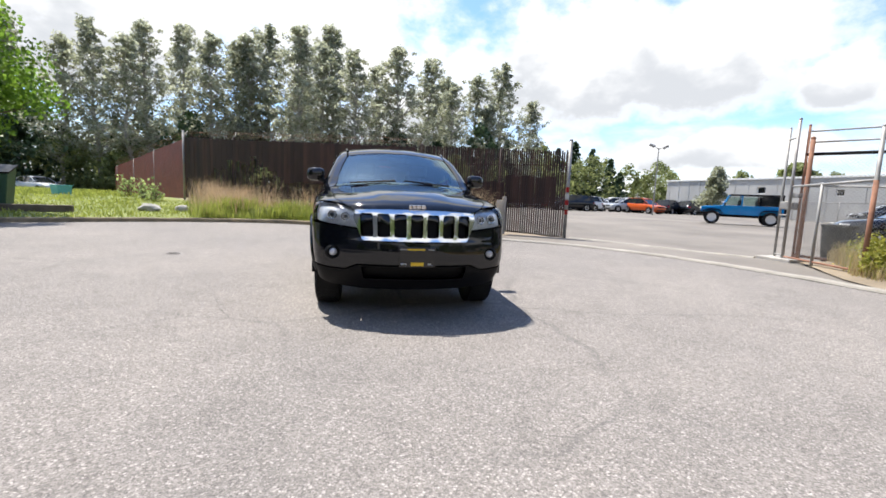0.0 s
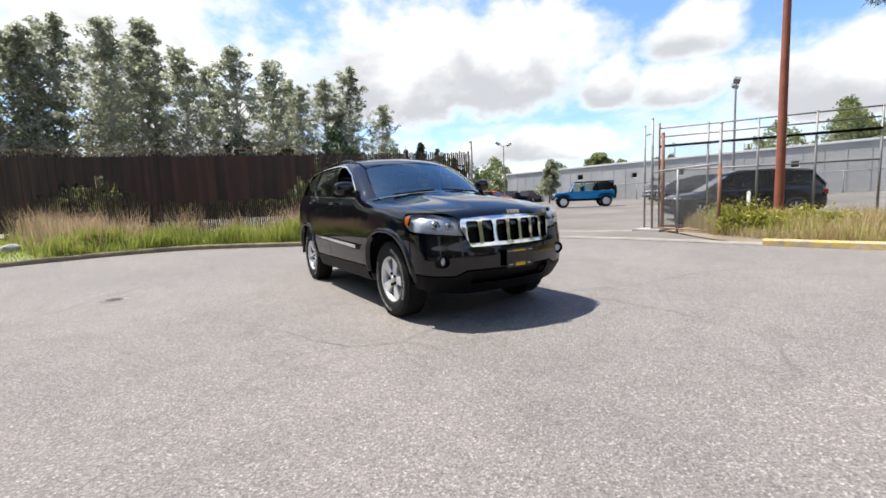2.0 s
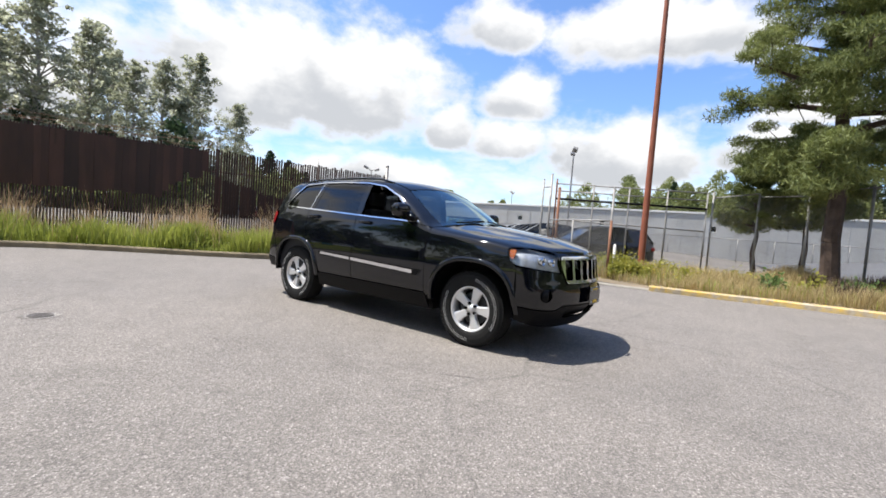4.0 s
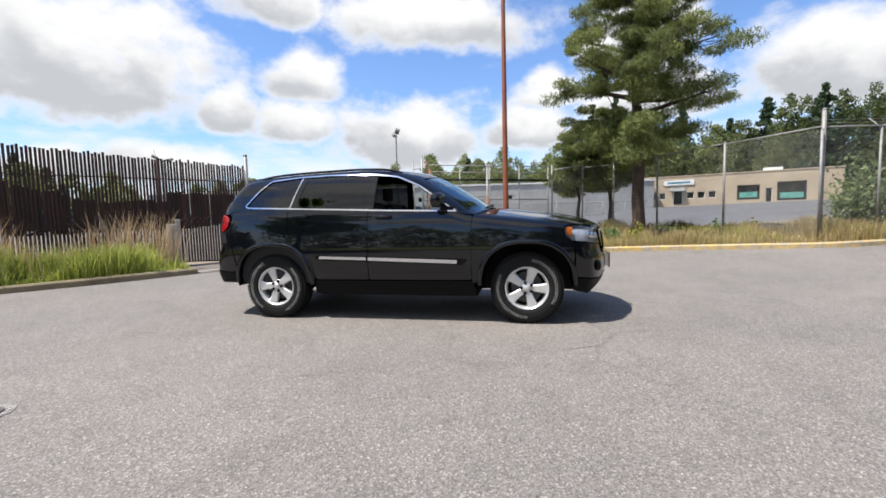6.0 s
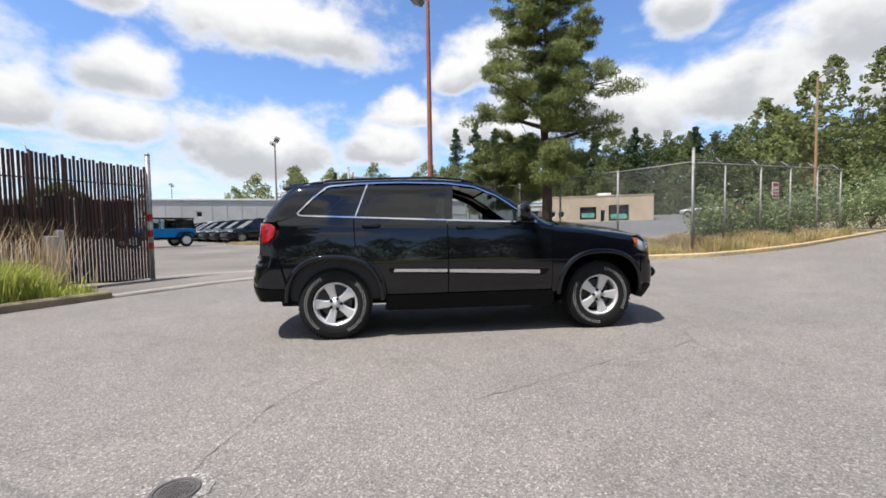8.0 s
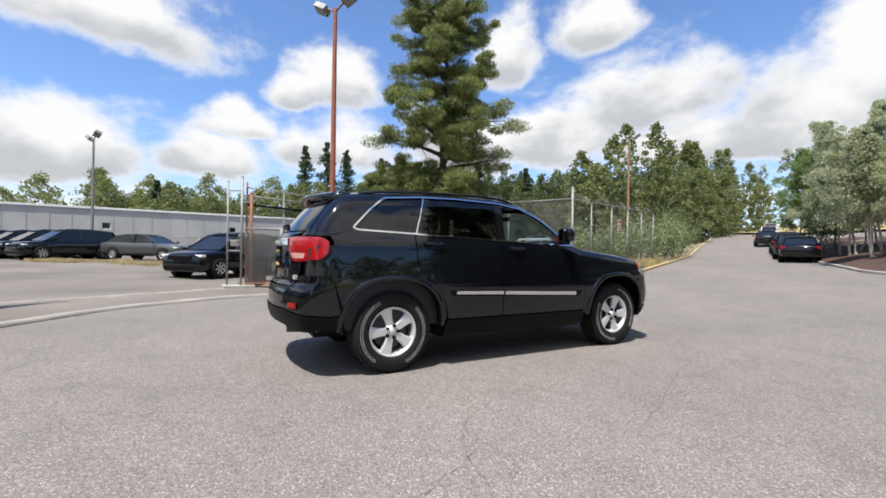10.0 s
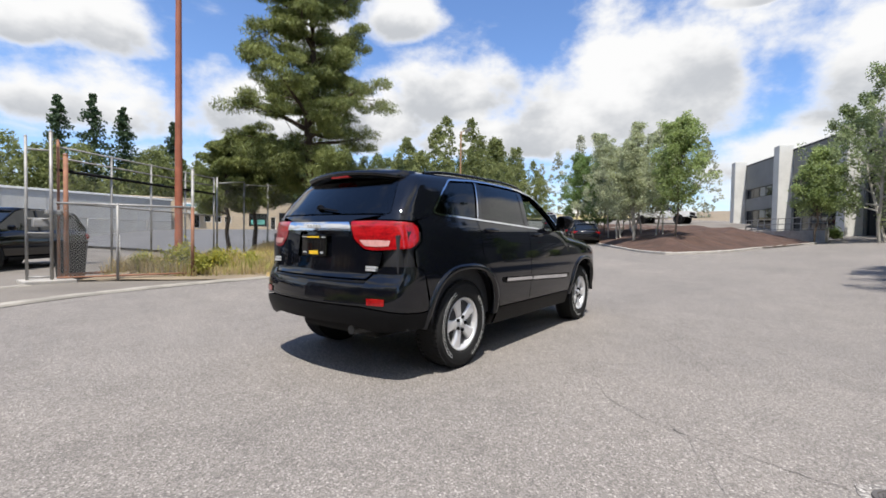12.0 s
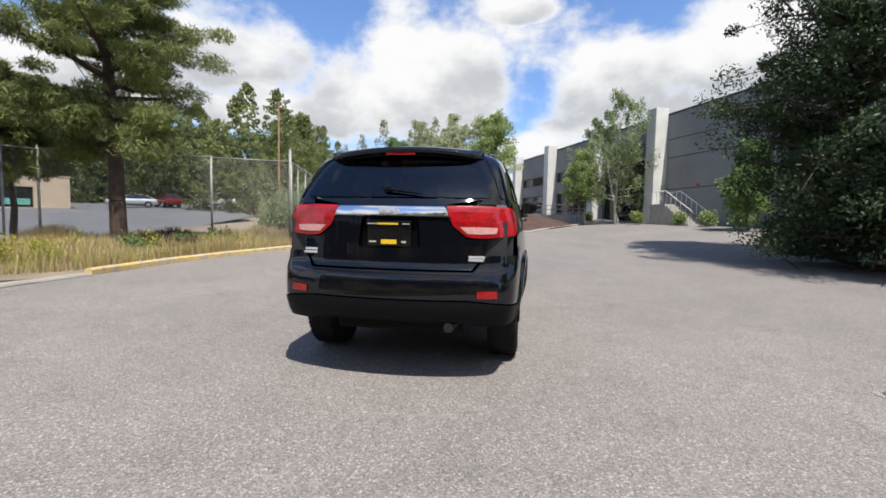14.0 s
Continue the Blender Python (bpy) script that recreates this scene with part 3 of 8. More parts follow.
def crack(pts, wide, seed):
    g = random.Random(seed)
    bm = bmesh.new()
    line = spline(pts, 90)
    rows = []
    for k, p in enumerate(line):
        d = line[min(k + 1, 89)] - line[max(k - 1, 0)]
        n = Vector((-d[1], d[0], 0)).normalized()
        c = Vector((p[0], p[1], 0.0035)) + n * (0.02 * noise.noise((k * 0.35, seed, 0)) + 0.05 * noise.noise((k * 0.08, seed, 3)) + g.uniform(-0.006, 0.006))
        w = wide * max(0.12, 0.55 + 1.1 * noise.noise((k * 0.2, seed, 7)))
        rows.append((bm.verts.new(c - n * w), bm.verts.new(c + n * w)))
    for a, b in zip(rows, rows[1:]):
        bm.faces.new((a[0], b[0], b[1], a[1]))
    bmesh.ops.recalc_face_normals(bm, faces=bm.faces)
    return tagged(part("road_crack", bm, CRACK), "thin open crack in the asphalt", "crack", kind="structure")


crack([(-2.75, 0.5), (-2.38, -0.33), (-2.13, -0.8), (-1.75, -1.72), (-1.5, -2.24), (-0.97, -3.05), (-0.5, -4.1)], 0.0038, 1)
crack([(-3.3, 1.8), (-2.64, 1.66), (-2.14, 1.4), (-1.86, 0.96), (-1.72, 0.36)], 0.0032, 2)
crack([(-2.14, 1.4), (-2.45, 1.52), (-2.7, 1.85), (-2.9, 2.6)], 0.0022, 3)

# ---- the black sport-utility car ----
def curve(xs, ys):
    """A smooth function through points, with no overshoot to speak of."""
    xs, ys = np.array(xs, float), np.array(ys, float)
    d = np.diff(ys) / np.diff(xs)
    m = np.r_[d[0], np.where(d[1:] * d[:-1] > 0, 2 * d[1:] * d[:-1] / (d[1:] + d[:-1] + 1e-12), 0.0), d[-1]]

    def f(x):
        x = np.asarray(x, float)
        i = np.clip(np.searchsorted(xs, x, "right") - 1, 0, len(xs) - 2)
        h = xs[i + 1] - xs[i]
        s = np.clip((x - xs[i]) / h, -1, 2)
        return (2 * s**3 - 3 * s**2 + 1) * ys[i] + (s**3 - 2 * s**2 + s) * h * m[i] + (-2 * s**3 + 3 * s**2) * ys[i + 1] + (s**3 - s**2) * h * m[i + 1]
    return f


W_Z = curve([0.15, 0.35, 0.48, 0.62, 0.78, 0.95, 1.10, 1.20, 1.28, 1.45, 1.62, 1.72, 1.82], [0.80, 0.885, 0.925, 0.945, 0.948, 0.940, 0.925, 0.902, 0.872, 0.818, 0.752, 0.70, 0.62])
W_Y = curve([-2.6, -2.2, -1.9, -1.5, -0.5, 0.8, 1.4, 1.9, 2.2, 2.6], [-0.19, -0.09, -0.038, -0.010, -0.004, -0.002, -0.014, -0.05, -0.095, -0.19])
T_Y = curve([-2.7, -2.40, -2.2, -1.9, -1.5, -1.17, -1.08, -0.9, -0.6, -0.35, -0.2, 0.0, 0.4, 0.8, 1.3, 1.8, 2.1, 2.6],
            [0.94, 1.02, 1.075, 1.135, 1.19, 1.235, 1.262, 1.375, 1.55, 1.668, 1.705, 1.732, 1.752, 1.752, 1.738, 1.70, 1.665, 1.60])
F_Z = curve([0.15, 0.27, 0.36, 0.48, 0.60, 0.70, 0.76, 0.98, 1.03, 1.15], [-2.16, -2.25, -2.33, -2.395, -2.40, -2.39, -2.375, -2.345, -2.32, -2.05])
B_Z = curve([0.2, 0.34, 0.45, 0.56, 0.62, 0.74, 0.79, 0.84, 1.0, 1.2, 1.29, 1.5, 1.6, 1.75], [2.18, 2.28, 2.345, 2.375, 2.375, 2.365, 2.345, 2.315, 2.305, 2.290, 2.245, 2.075, 1.985, 1.85])


def field(p, r=0.03):
    """Below nought inside the body, above it outside, about in metres."""
    a, y, z = np.abs(p[:, 0]), p[:, 1], p[:, 2]
    a2 = a * a
    side = a - W_Z(z) - W_Y(y)
    yy = y - 0.26 * a2 * np.clip((0.2 - y) / 0.4, 0, 1)
    bulge = 0.014 * (1 / (1 + np.exp((a - 0.36 - 0.07 * (y + 1.7)) / 0.025))) * np.clip((-1.15 - y) / 0.2, 0, 1) * np.clip((y + 2.33) / 0.3, 0, 1)
    top = (z - T_Y(yy) - bulge + 0.11 * a2 * np.clip(1.0 + 0.2 * y, 0.6, 1.3)) * np.where(yy < -1.12, 0.95, np.where(yy < -0.3, 0.83, 0.98))
    front = F_Z(z) + 0.33 * a2 - y
    rear = y - B_Z(z) + 0.20 * a2 + 0.06 * a2 * a2
    v = np.stack([side, top, front, rear])
    m = v.max(0)
    return m + r * np.log(np.exp((v - m) / r).sum(0))


def slope(p):
    e = 2e-3
    g = np.stack([field(p + np.eye(3)[k] * e) - field(p - np.eye(3)[k] * e) for k in range(3)], 1)
    return g / np.maximum(1e-9, np.linalg.norm(g, axis=1))[:, None]


def cast(p, d, lift=0.0, reach=3.2):
    """The first place where rays from p along d meet the body, lifted off it."""
    p, d = np.array(p, float).reshape(-1, 3), np.broadcast_to(np.array(d, float), (len(np.array(p).reshape(-1, 3)), 3))
    lo = np.zeros(len(p))
    hi = np.full(len(p), reach)
    found = np.zeros(len(p), bool)
    prev = np.zeros(len(p))
    best, least = np.zeros(len(p)), np.full(len(p), 1e9)
    for s in np.linspace(0, reach, 80)[1:]:
        f = field(p + d * s) - lift
        better = (f < least) & ~found
        best[better], least[better] = s, f[better]
        now = (f < 0) & ~found
        lo[now], hi[now] = prev[now], s
        found |= now
        prev[:] = s
    for _ in range(24):
        mid = (lo + hi) / 2
        neg = field(p + d * mid[:, None]) < lift
        hi, lo = np.where(neg, mid, hi), np.where(neg, lo, mid)
    t = np.where(found, hi, best)
    return p + d * t[:, None]


def S(y, z):
    return cast([(2.5, y, z)], (-1, 0, 0))[0]


def T(x, y):
    return cast([(x, y, 3.0)], (0, 0, -1))[0]


def Fr(x, z):
    return cast([(x, -4.5, z)], (0, 1, 0))[0]


def Re(x, z):
    return cast([(x, 4.5, z)], (0, -1, 0))[0]


R2 = 1 / math.sqrt(2)


class Proj:
    """A way to lay the body out flat: to two numbers and back."""

    def __init__(self, kind):
        self.k = kind

    def flat(self, p):
        x, y, z = p
        if self.k == "S":
            return (y, z)
        if self.k == "T":
            return (x, y)
        if self.k == "O":
            return (y, (z - x) * R2)
        if self.k == "CF":
            return (math.atan2(x, -(y + 1.0)) * 1.2, z)
        return (math.atan2(x, (y - 1.0)) * 1.2, z)

    def solid(self, q, lift):
        q = np.array(q, float)
        u, v, o = q[:, 0], q[:, 1], np.zeros(len(q))
        if self.k == "S":
            return cast(np.c_[o + 2.5, u, v], (-1, 0, 0), lift)
        if self.k == "T":
            return cast(np.c_[u, v, o + 3.0], (0, 0, -1), lift)
        if self.k == "O":
            b = 2.6
            return cast(np.c_[-v * R2 + b * R2, u, v * R2 + b * R2], (-R2, 0, -R2), lift)
        s = -1 if self.k == "CF" else 1
        d = np.c_[np.sin(u / 1.2), s * np.cos(u / 1.2), o]
        start = np.c_[o, o + s * 1.0, v] + d * 2.6
        out = np.empty((len(q), 3))
        out[:] = cast_each(start, -d, lift)
        return out


def cast_each(p, d, lift):
    lo, hi = np.zeros(len(p)), np.full(len(p), 2.6)
    found, prev = np.zeros(len(p), bool), np.zeros(len(p))
    for s in np.linspace(0, 2.6, 80)[1:]:
        now = (field(p + d * s) < lift) & ~found
        lo[now], hi[now] = prev[now], s
        found |= now
        prev[:] = s
    for _ in range(24):
        mid = (lo + hi) / 2
        neg = field(p + d * mid[:, None]) < lift
        hi, lo = np.where(neg, mid, hi), np.where(neg, lo, mid)
    return p + d * hi[:, None]


def fillet(poly, r):
    """Rounds the corners of a flat polygon."""
    out, n = [], len(poly)
    for i in range(n):
        a, b, c = (np.array(poly[(i + k) % n], float) for k in (-1, 0, 1))
        u, w = a - b, c - b
        lu, lw = np.linalg.norm(u), np.linalg.norm(w)
        q = min(r, lu * 0.45, lw * 0.45)
        if q < 0.004 or (u @ w) / (lu * lw) < -0.985:
            out.append(b)
            continue
        p0, p1 = b + u / lu * q, b + w / lw * q
        for s in (0, 0.33, 0.67, 1):
            out.append((1 - s) ** 2 * p0 + 2 * s * (1 - s) * b + s * s * p1)
    return out


def inset(poly, d):
    p = np.array(poly, float)
    area = np.sum(p[:, 0] * np.roll(p[:, 1], -1) - p[:, 1] * np.roll(p[:, 0], -1))
    t = np.roll(p, -1, 0) - np.roll(p, 1, 0)
    t /= np.maximum(1e-9, np.linalg.norm(t, axis=1))[:, None]
    nrm = np.c_[-t[:, 1], t[:, 0]] * (1 if area > 0 else -1)
    return p + nrm * d


def dense(poly, step):
    out, n = [], len(poly)
    for i in range(n):
        a, b = np.array(poly[i], float), np.array(poly[(i + 1) % n], float)
        k = max(1, int(round(np.linalg.norm(b - a) / step)))
        out += [a + (b - a) * j / k for j in range(k)]
    return out


def skin(name, parent, mat, poly, kind, holes=(), lift=0.0, depth=0.02, gap=0.0025, r=0.02, step=0.05, both=False, label="", mirror=False):
    """A panel of the body: cut out flat, laid on the body, with its edge turned in. both: one on each flank; mirror: on the far flank only."""
    from mathutils.geometry import delaunay_2d_cdt
    pr = Proj(kind)

    def ring(pts, g):
        q = [pr.flat(p) if len(p) == 3 else p for p in pts]
        return [tuple(v) for v in dense(inset(fillet(q, r), g), step)]

    loops = [ring(poly, gap)] + [ring(h, -gap) for h in holes]
    pts = [p for lp in loops for p in lp]
    edges, spans, k = [], [], 0
    for lp in loops:
        edges += [(k + i, k + (i + 1) % len(lp)) for i in range(len(lp))]
        spans.append((k, len(lp)))
        k += len(lp)
    outer = np.array(loops[0])
    lo, hi = outer.min(0), outer.max(0)
    gx, gy = np.meshgrid(np.arange(lo[0], hi[0], step), np.arange(lo[1], hi[1], step))
    cand = np.c_[gx.ravel(), gy.ravel()]

    def within(c):
        ok = inside(c, outer)
        for lp in loops[1:]:
            ok &= ~inside(c, np.array(lp))
        return ok
    cand = cand[within(cand)]
    if len(cand):
        P = np.array(pts)
        d = np.sqrt(((cand[:, None] - P[None]) ** 2).sum(-1)).min(1)
        cand = cand[d > step * 0.45]
    out = delaunay_2d_cdt([Vector(p) for p in pts] + [Vector(c) for c in cand], edges, [], 0, 1e-7)
    C = np.array([[v.x, v.y] for v in out[0]])
    where = {}
    for i, src in enumerate(out[3]):
        for s in src:
            where[s] = i
    tri = np.array(out[2])
    tri = tri[within(C[tri].mean(1))]
    P3 = pr.solid(C, lift)
    N3 = slope(P3)
    verts, norms, faces = list(P3), list(N3), []
    fn = np.cross(P3[tri[:, 1]] - P3[tri[:, 0]], P3[tri[:, 2]] - P3[tri[:, 0]])
    flip = (fn * N3[tri].sum(1)).sum(1) < 0
    for t, fl in zip(tri, flip):
        faces.append(tuple(t[::-1]) if fl else tuple(t))
    if depth:
        for start, count in spans:
            ids = [where.get(start + i, start + i) for i in range(count)]
            top = len(verts)
            ctr = P3[ids].mean(0)
            for i, v in enumerate(ids):
                a, b = P3[ids[i - 1]], P3[ids[(i + 1) % count]]
                t = b - a
                nn = np.cross(t, N3[v])
                nn /= max(1e-9, np.linalg.norm(nn))
                verts += [P3[v], P3[v] - N3[v] * depth]
                norms += [nn, nn]
            for i in range(count):
                j = (i + 1) % count
                faces.append((top + 2 * i, top + 2 * j, top + 2 * j + 1, top + 2 * i + 1))
    made = []
    for side in ((1, -1) if both else ((-1,) if mirror else (1,))):
        me = bpy.data.meshes.new(name)
        V = np.array(verts) * (side, 1, 1)
        Nn = np.array(norms) * (side, 1, 1)
        me.from_pydata(V.tolist(), [], [f[::-1] for f in faces] if side < 0 else faces)
        me.materials.append(mat)
        me.shade_smooth()
        me.normals_split_custom_set_from_vertices(Nn.tolist())
        ob = new(name, me)
        ob.parent = parent
        if label:
            ob["label"] = label
        made.append(ob)
    return made[0]


def arch(yc, rx, rz, zc=0.385, z0=0.40, n=22, power=2.5):
    """Points (y, z) along a wheel arch, from front to back."""
    out = []
    for k in range(n + 1):
        t = math.pi * (1 - k / n)
        c, s = math.cos(t), math.sin(t)
        y = yc - rx * -math.copysign(abs(c) ** (2 / power), c)
        out.append((yc + rx * math.copysign(abs(c) ** (2 / power), c), max(z0, zc + rz * abs(s) ** (2 / power))))
    return out


def belt(y):
    return 1.231 + 0.042 * y


FRONT_AXLE, REAR_AXLE, WHEEL_R = -1.505, 1.41, 0.378
suv = thing("sport_utility_car", "glossy black four-door sport utility car with chrome trim, front window open", "car")

ARCH_F = arch(FRONT_AXLE, 0.475, 0.475)
ARCH_R = arch(REAR_AXLE, 0.475, 0.475)
HOOD_EDGE = [(0.50, -2.285), (0.62, -2.17), (0.70, -1.99), (0.735, -1.7), (0.755, -1.4), (0.765, -1.08)]
DLO = [(-0.79, 1.205), (-0.66, 1.285), (-0.36, 1.50), (-0.10, 1.612), (0.20, 1.652), (0.70, 1.664), (1.10, 1.654), (1.47, 1.622), (1.62, 1.50), (1.79, 1.325), (1.74, belt(1.74)), (0.9, belt(0.9)), (0.0, belt(0.0))]

# flanks
fender = [T(*p) for p in HOOD_EDGE[1:]] + [S(-0.955, 1.165), S(-0.935, 1.05), S(-0.93, 0.47)] + [S(-0.95, 0.42)] + [S(y, z) for y, z in ARCH_F[::-1] if z > 0.42] + [S(-1.985, 0.60), S(-1.99, 0.86), S(-1.90, 0.93), S(-1.885, 1.025)]
skin("front_wing", suv, CAR_BLACK, fender, "O", both=True)
skin("front_door", suv, CAR_BLACK, [(-0.93, 0.47), (0.218, 0.47), (0.218, belt(0.2)), (-0.74, belt(-0.74) - 0.008), (-0.95, 1.155), (-0.935, 1.05)], "S", both=True)
door_arch = [(y, z) for y, z in arch(REAR_AXLE, 0.545, 0.545) if z > 0.60 and y < 1.16]
skin("rear_door", suv, CAR_BLACK, [(0.222, 0.47), (0.86, 0.47)] + door_arch + [(1.19, 1.02), (1.20, belt(1.2)), (0.222, belt(0.22))], "S", both=True)
quarter = [S(y, z) for y, z in door_arch[::-1]] + [S(0.875, 0.47), S(0.92, 0.42)] + [S(y, z) for y, z in ARCH_R if z > 0.42 and y < 1.96][0:] + [S(1.885, 0.60), S(1.96, 0.86), S(2.04, 0.90), S(2.05, 1.018), S(1.972, 1.085), S(1.957, 1.20), S(1.99, 1.243), S(1.95, 1.255), S(1.80, belt(1.8)), S(1.205, belt(1.2)), S(1.195, 1.02)]
skin("rear_quarter_panel", suv, CAR_BLACK, quarter, "S", both=True)
upper = [T(0.765, -1.02), T(0.70, -0.68), T(0.628, -0.38), T(0.615, 0.0), T(0.622, 0.8), T(0.605, 1.5), T(0.575, 1.80), Re(0.61, 1.60), Re(0.685, 1.46), Re(0.745, 1.29), S(1.97, 1.255), S(1.80, belt(1.8) - 0.002), S(0.9, belt(0.9) - 0.002), S(-0.74, belt(-0.74) - 0.012), S(-0.95, 1.165)]
skin("pillar_frame", suv, CAR_BLACK, upper, "O", holes=[[S(y, z) for y, z in DLO]], both=True, gap=0.0)
skin("rocker_panel", suv, BLACK_PLASTIC, [(-0.98, 0.30), (0.90, 0.30), (0.87, 0.462), (-0.945, 0.462)], "S", both=True, lift=0.004, label="black plastic sill")

# side glass, pillars and bright trim
skin("window_trim", suv, CHROME, inset(fillet(DLO, 0.03), -0.004), "S", holes=[inset(fillet(DLO, 0.03), 0.010)], lift=0.006, gap=0, r=0, both=True, label="bright chrome window surround")
FRONT_WIN = [(-0.70, 1.215), (-0.64, 1.28), (-0.35, 1.487), (-0.09, 1.597), (0.13, 1.63), (0.16, belt(0.16) + 0.012)]
REAR_WIN = [(0.25, belt(0.25) + 0.012), (0.22, 1.64), (0.68, 1.648), (0.99, 1.642), (1.12, belt(1.12) + 0.012)]
QUARTER_WIN = [(1.19, belt(1.19) + 0.012), (1.06, 1.64), (1.45, 1.606), (1.60, 1.49), (1.755, 1.33), (1.72, belt(1.72) + 0.012)]
skin("front_window", suv, GLASS, FRONT_WIN, "S", lift=-0.012, depth=0, mirror=False)
for win, nm in ((REAR_WIN, "rear_window"), (QUARTER_WIN, "quarter_window")):
    skin(nm, suv, TINTED, win, "S", lift=-0.008, depth=0, both=True, label="dark privacy glass")
skin("centre_pillar", suv, BLACK_GLOSS, [(0.16, belt(0.16) + 0.005), (0.13, 1.645), (0.225, 1.65), (0.255, belt(0.25) + 0.005)], "S", lift=-0.004, both=True, r=0.004)
skin("rear_pillar", suv, BLACK_GLOSS, [(1.115, belt(1.1) + 0.005), (0.985, 1.65), (1.065, 1.65), (1.195, belt(1.2) + 0.005)], "S", lift=-0.004, both=True, r=0.004)
skin("window_divider", suv, CHROME, [(1.180, belt(1.18) + 0.004), (1.050, 1.648), (1.063, 1.648), (1.194, belt(1.19) + 0.004)], "S", lift=0.003, both=True, r=0.002, gap=0, label="bright chrome window divider")
skin("door_moulding", suv, CHROME, [(0.232, 0.689), (0.80, 0.707), (0.79, 0.742), (0.232, 0.727)], "S", lift=0.022, depth=0.03, both=True, r=0.008, label="chrome strip on the rear door")
skin("door_moulding", suv, CHROME, [(-0.785, 0.648), (0.214, 0.686), (0.214, 0.726), (-0.785, 0.692)], "S", lift=0.022, depth=0.03, both=True, r=0.008, label="chrome strip on the front door")
skin("moulding_base", suv, BLACK_PLASTIC, [(-0.84, 0.632), (0.82, 0.692), (0.86, 0.73), (0.83, 0.752), (-0.9, 0.70)], "S", lift=0.008, depth=0.012, both=True, r=0.02)

# top
hood = [T(x, y) for x, y in HOOD_EDGE] + [T(0.70, -1.075), T(0.4, -1.155), T(0.0, -1.19), T(-0.4, -1.155), T(-0.70, -1.075)] + [T(-x, y) for x, y in HOOD_EDGE[::-1]] + [T(-0.25, -2.345), T(0, -2.362), T(0.25, -2.345)]
skin("hood", suv, CAR_BLACK, hood, "T", r=0.03)
skin("cowl", suv, BLACK_PLASTIC, [T(0.74, -1.07), T(0.4, -1.15), T(0, -1.185), T(-0.4, -1.15), T(-0.74, -1.07), T(-0.72, -1.0), T(-0.4, -1.10), T(0, -1.135), T(0.4, -1.10), T(0.72, -1.0)], "T", lift=-0.012, depth=0.03, r=0.01)
skin("windscreen", suv, WINDSCREEN, [T(0.755, -1.0), T(0.4, -1.10), T(0, -1.135), T(-0.4, -1.10), T(-0.755, -1.0), T(-0.69, -0.67), T(-0.62, -0.38), T(-0.3, -0.43), T(0, -0.445), T(0.3, -0.43), T(0.62, -0.38), T(0.69, -0.67)], "T", lift=-0.004, depth=0, r=0.03)
skin("roof", suv, CAR_BLACK, [T(0.617, -0.375), T(0.3, -0.425), T(0, -0.44), T(-0.3, -0.425), T(-0.617, -0.375), T(-0.607, 0), T(-0.614, 0.8), T(-0.597, 1.5), T(-0.567, 1.82), T(0.567, 1.82), T(0.597, 1.5), T(0.614, 0.8), T(0.607, 0)], "T", r=0.02, step=0.07)

# nose
HEAD = [Fr(0.53, 0.985), Fr(0.64, 1.0), S(-2.02, 1.035), S(-1.89, 1.02), S(-1.905, 0.935), S(-1.97, 0.875), Fr(0.76, 0.845), Fr(0.465, 0.812)]
BUMPER_TOP = [S(-1.985, 0.86), Fr(0.74, 0.838), Fr(0.46, 0.805), Fr(0.45, 0.715), Fr(0.0, 0.705), Fr(-0.45, 0.715), Fr(-0.46, 0.805), Fr(-0.74, 0.838)]
left_end, right_end = S(-1.985, 0.86), S(-1.985, 0.86) * (-1, 1, 1)
bumper = BUMPER_TOP + [right_end, S(-1.99, 0.50) * (-1, 1, 1), Fr(-0.72, 0.475), Fr(-0.60, 0.47), Fr(-0.50, 0.515), Fr(0.50, 0.515), Fr(0.60, 0.47), Fr(0.72, 0.475), S(-1.99, 0.50)]
skin("front_bumper", suv, CAR_BLACK, bumper, "CF", holes=[[Fr(s * (0.70 + 0.052 * math.cos(k)), 0.605 + 0.055 * math.sin(k)) for k in np.linspace(0, 2 * math.pi, 14)[:-1]] for s in (1, -1)], r=0.012)
valance = [Fr(-0.50, 0.505), Fr(0.50, 0.505), Fr(0.60, 0.462), Fr(0.72, 0.467), S(-1.985, 0.49), S(-1.96, 0.36), Fr(0.70, 0.30), Fr(0.45, 0.275), Fr(-0.45, 0.275), Fr(-0.70, 0.30), S(-1.96, 0.36) * (-1, 1, 1), S(-1.985, 0.49) * (-1, 1, 1), Fr(-0.72, 0.467), Fr(-0.60, 0.462)]
skin("front_valance", suv, BLACK_PLASTIC, valance, "CF", holes=[[Fr(-0.46, 0.495), Fr(0.46, 0.495), Fr(0.44, 0.385), Fr(-0.44, 0.385)]], r=0.015, label="black plastic lower bumper")
skin("intake", suv, BLACK_PLASTIC, [Fr(-0.47, 0.50), Fr(0.47, 0.50), Fr(0.45, 0.38), Fr(-0.45, 0.38)], "CF", lift=-0.06, depth=0)
slots = []
for k in range(7):
    c = (k - 3) * 0.1365
    taper = 0.0025 * (k - 3)
    slots.append([Fr(c - 0.050 + taper, 0.755), Fr(c + 0.050 + taper, 0.755), Fr(c + 0.050 + 2 * taper, 0.948), Fr(c - 0.050 + 2 * taper, 0.948)])
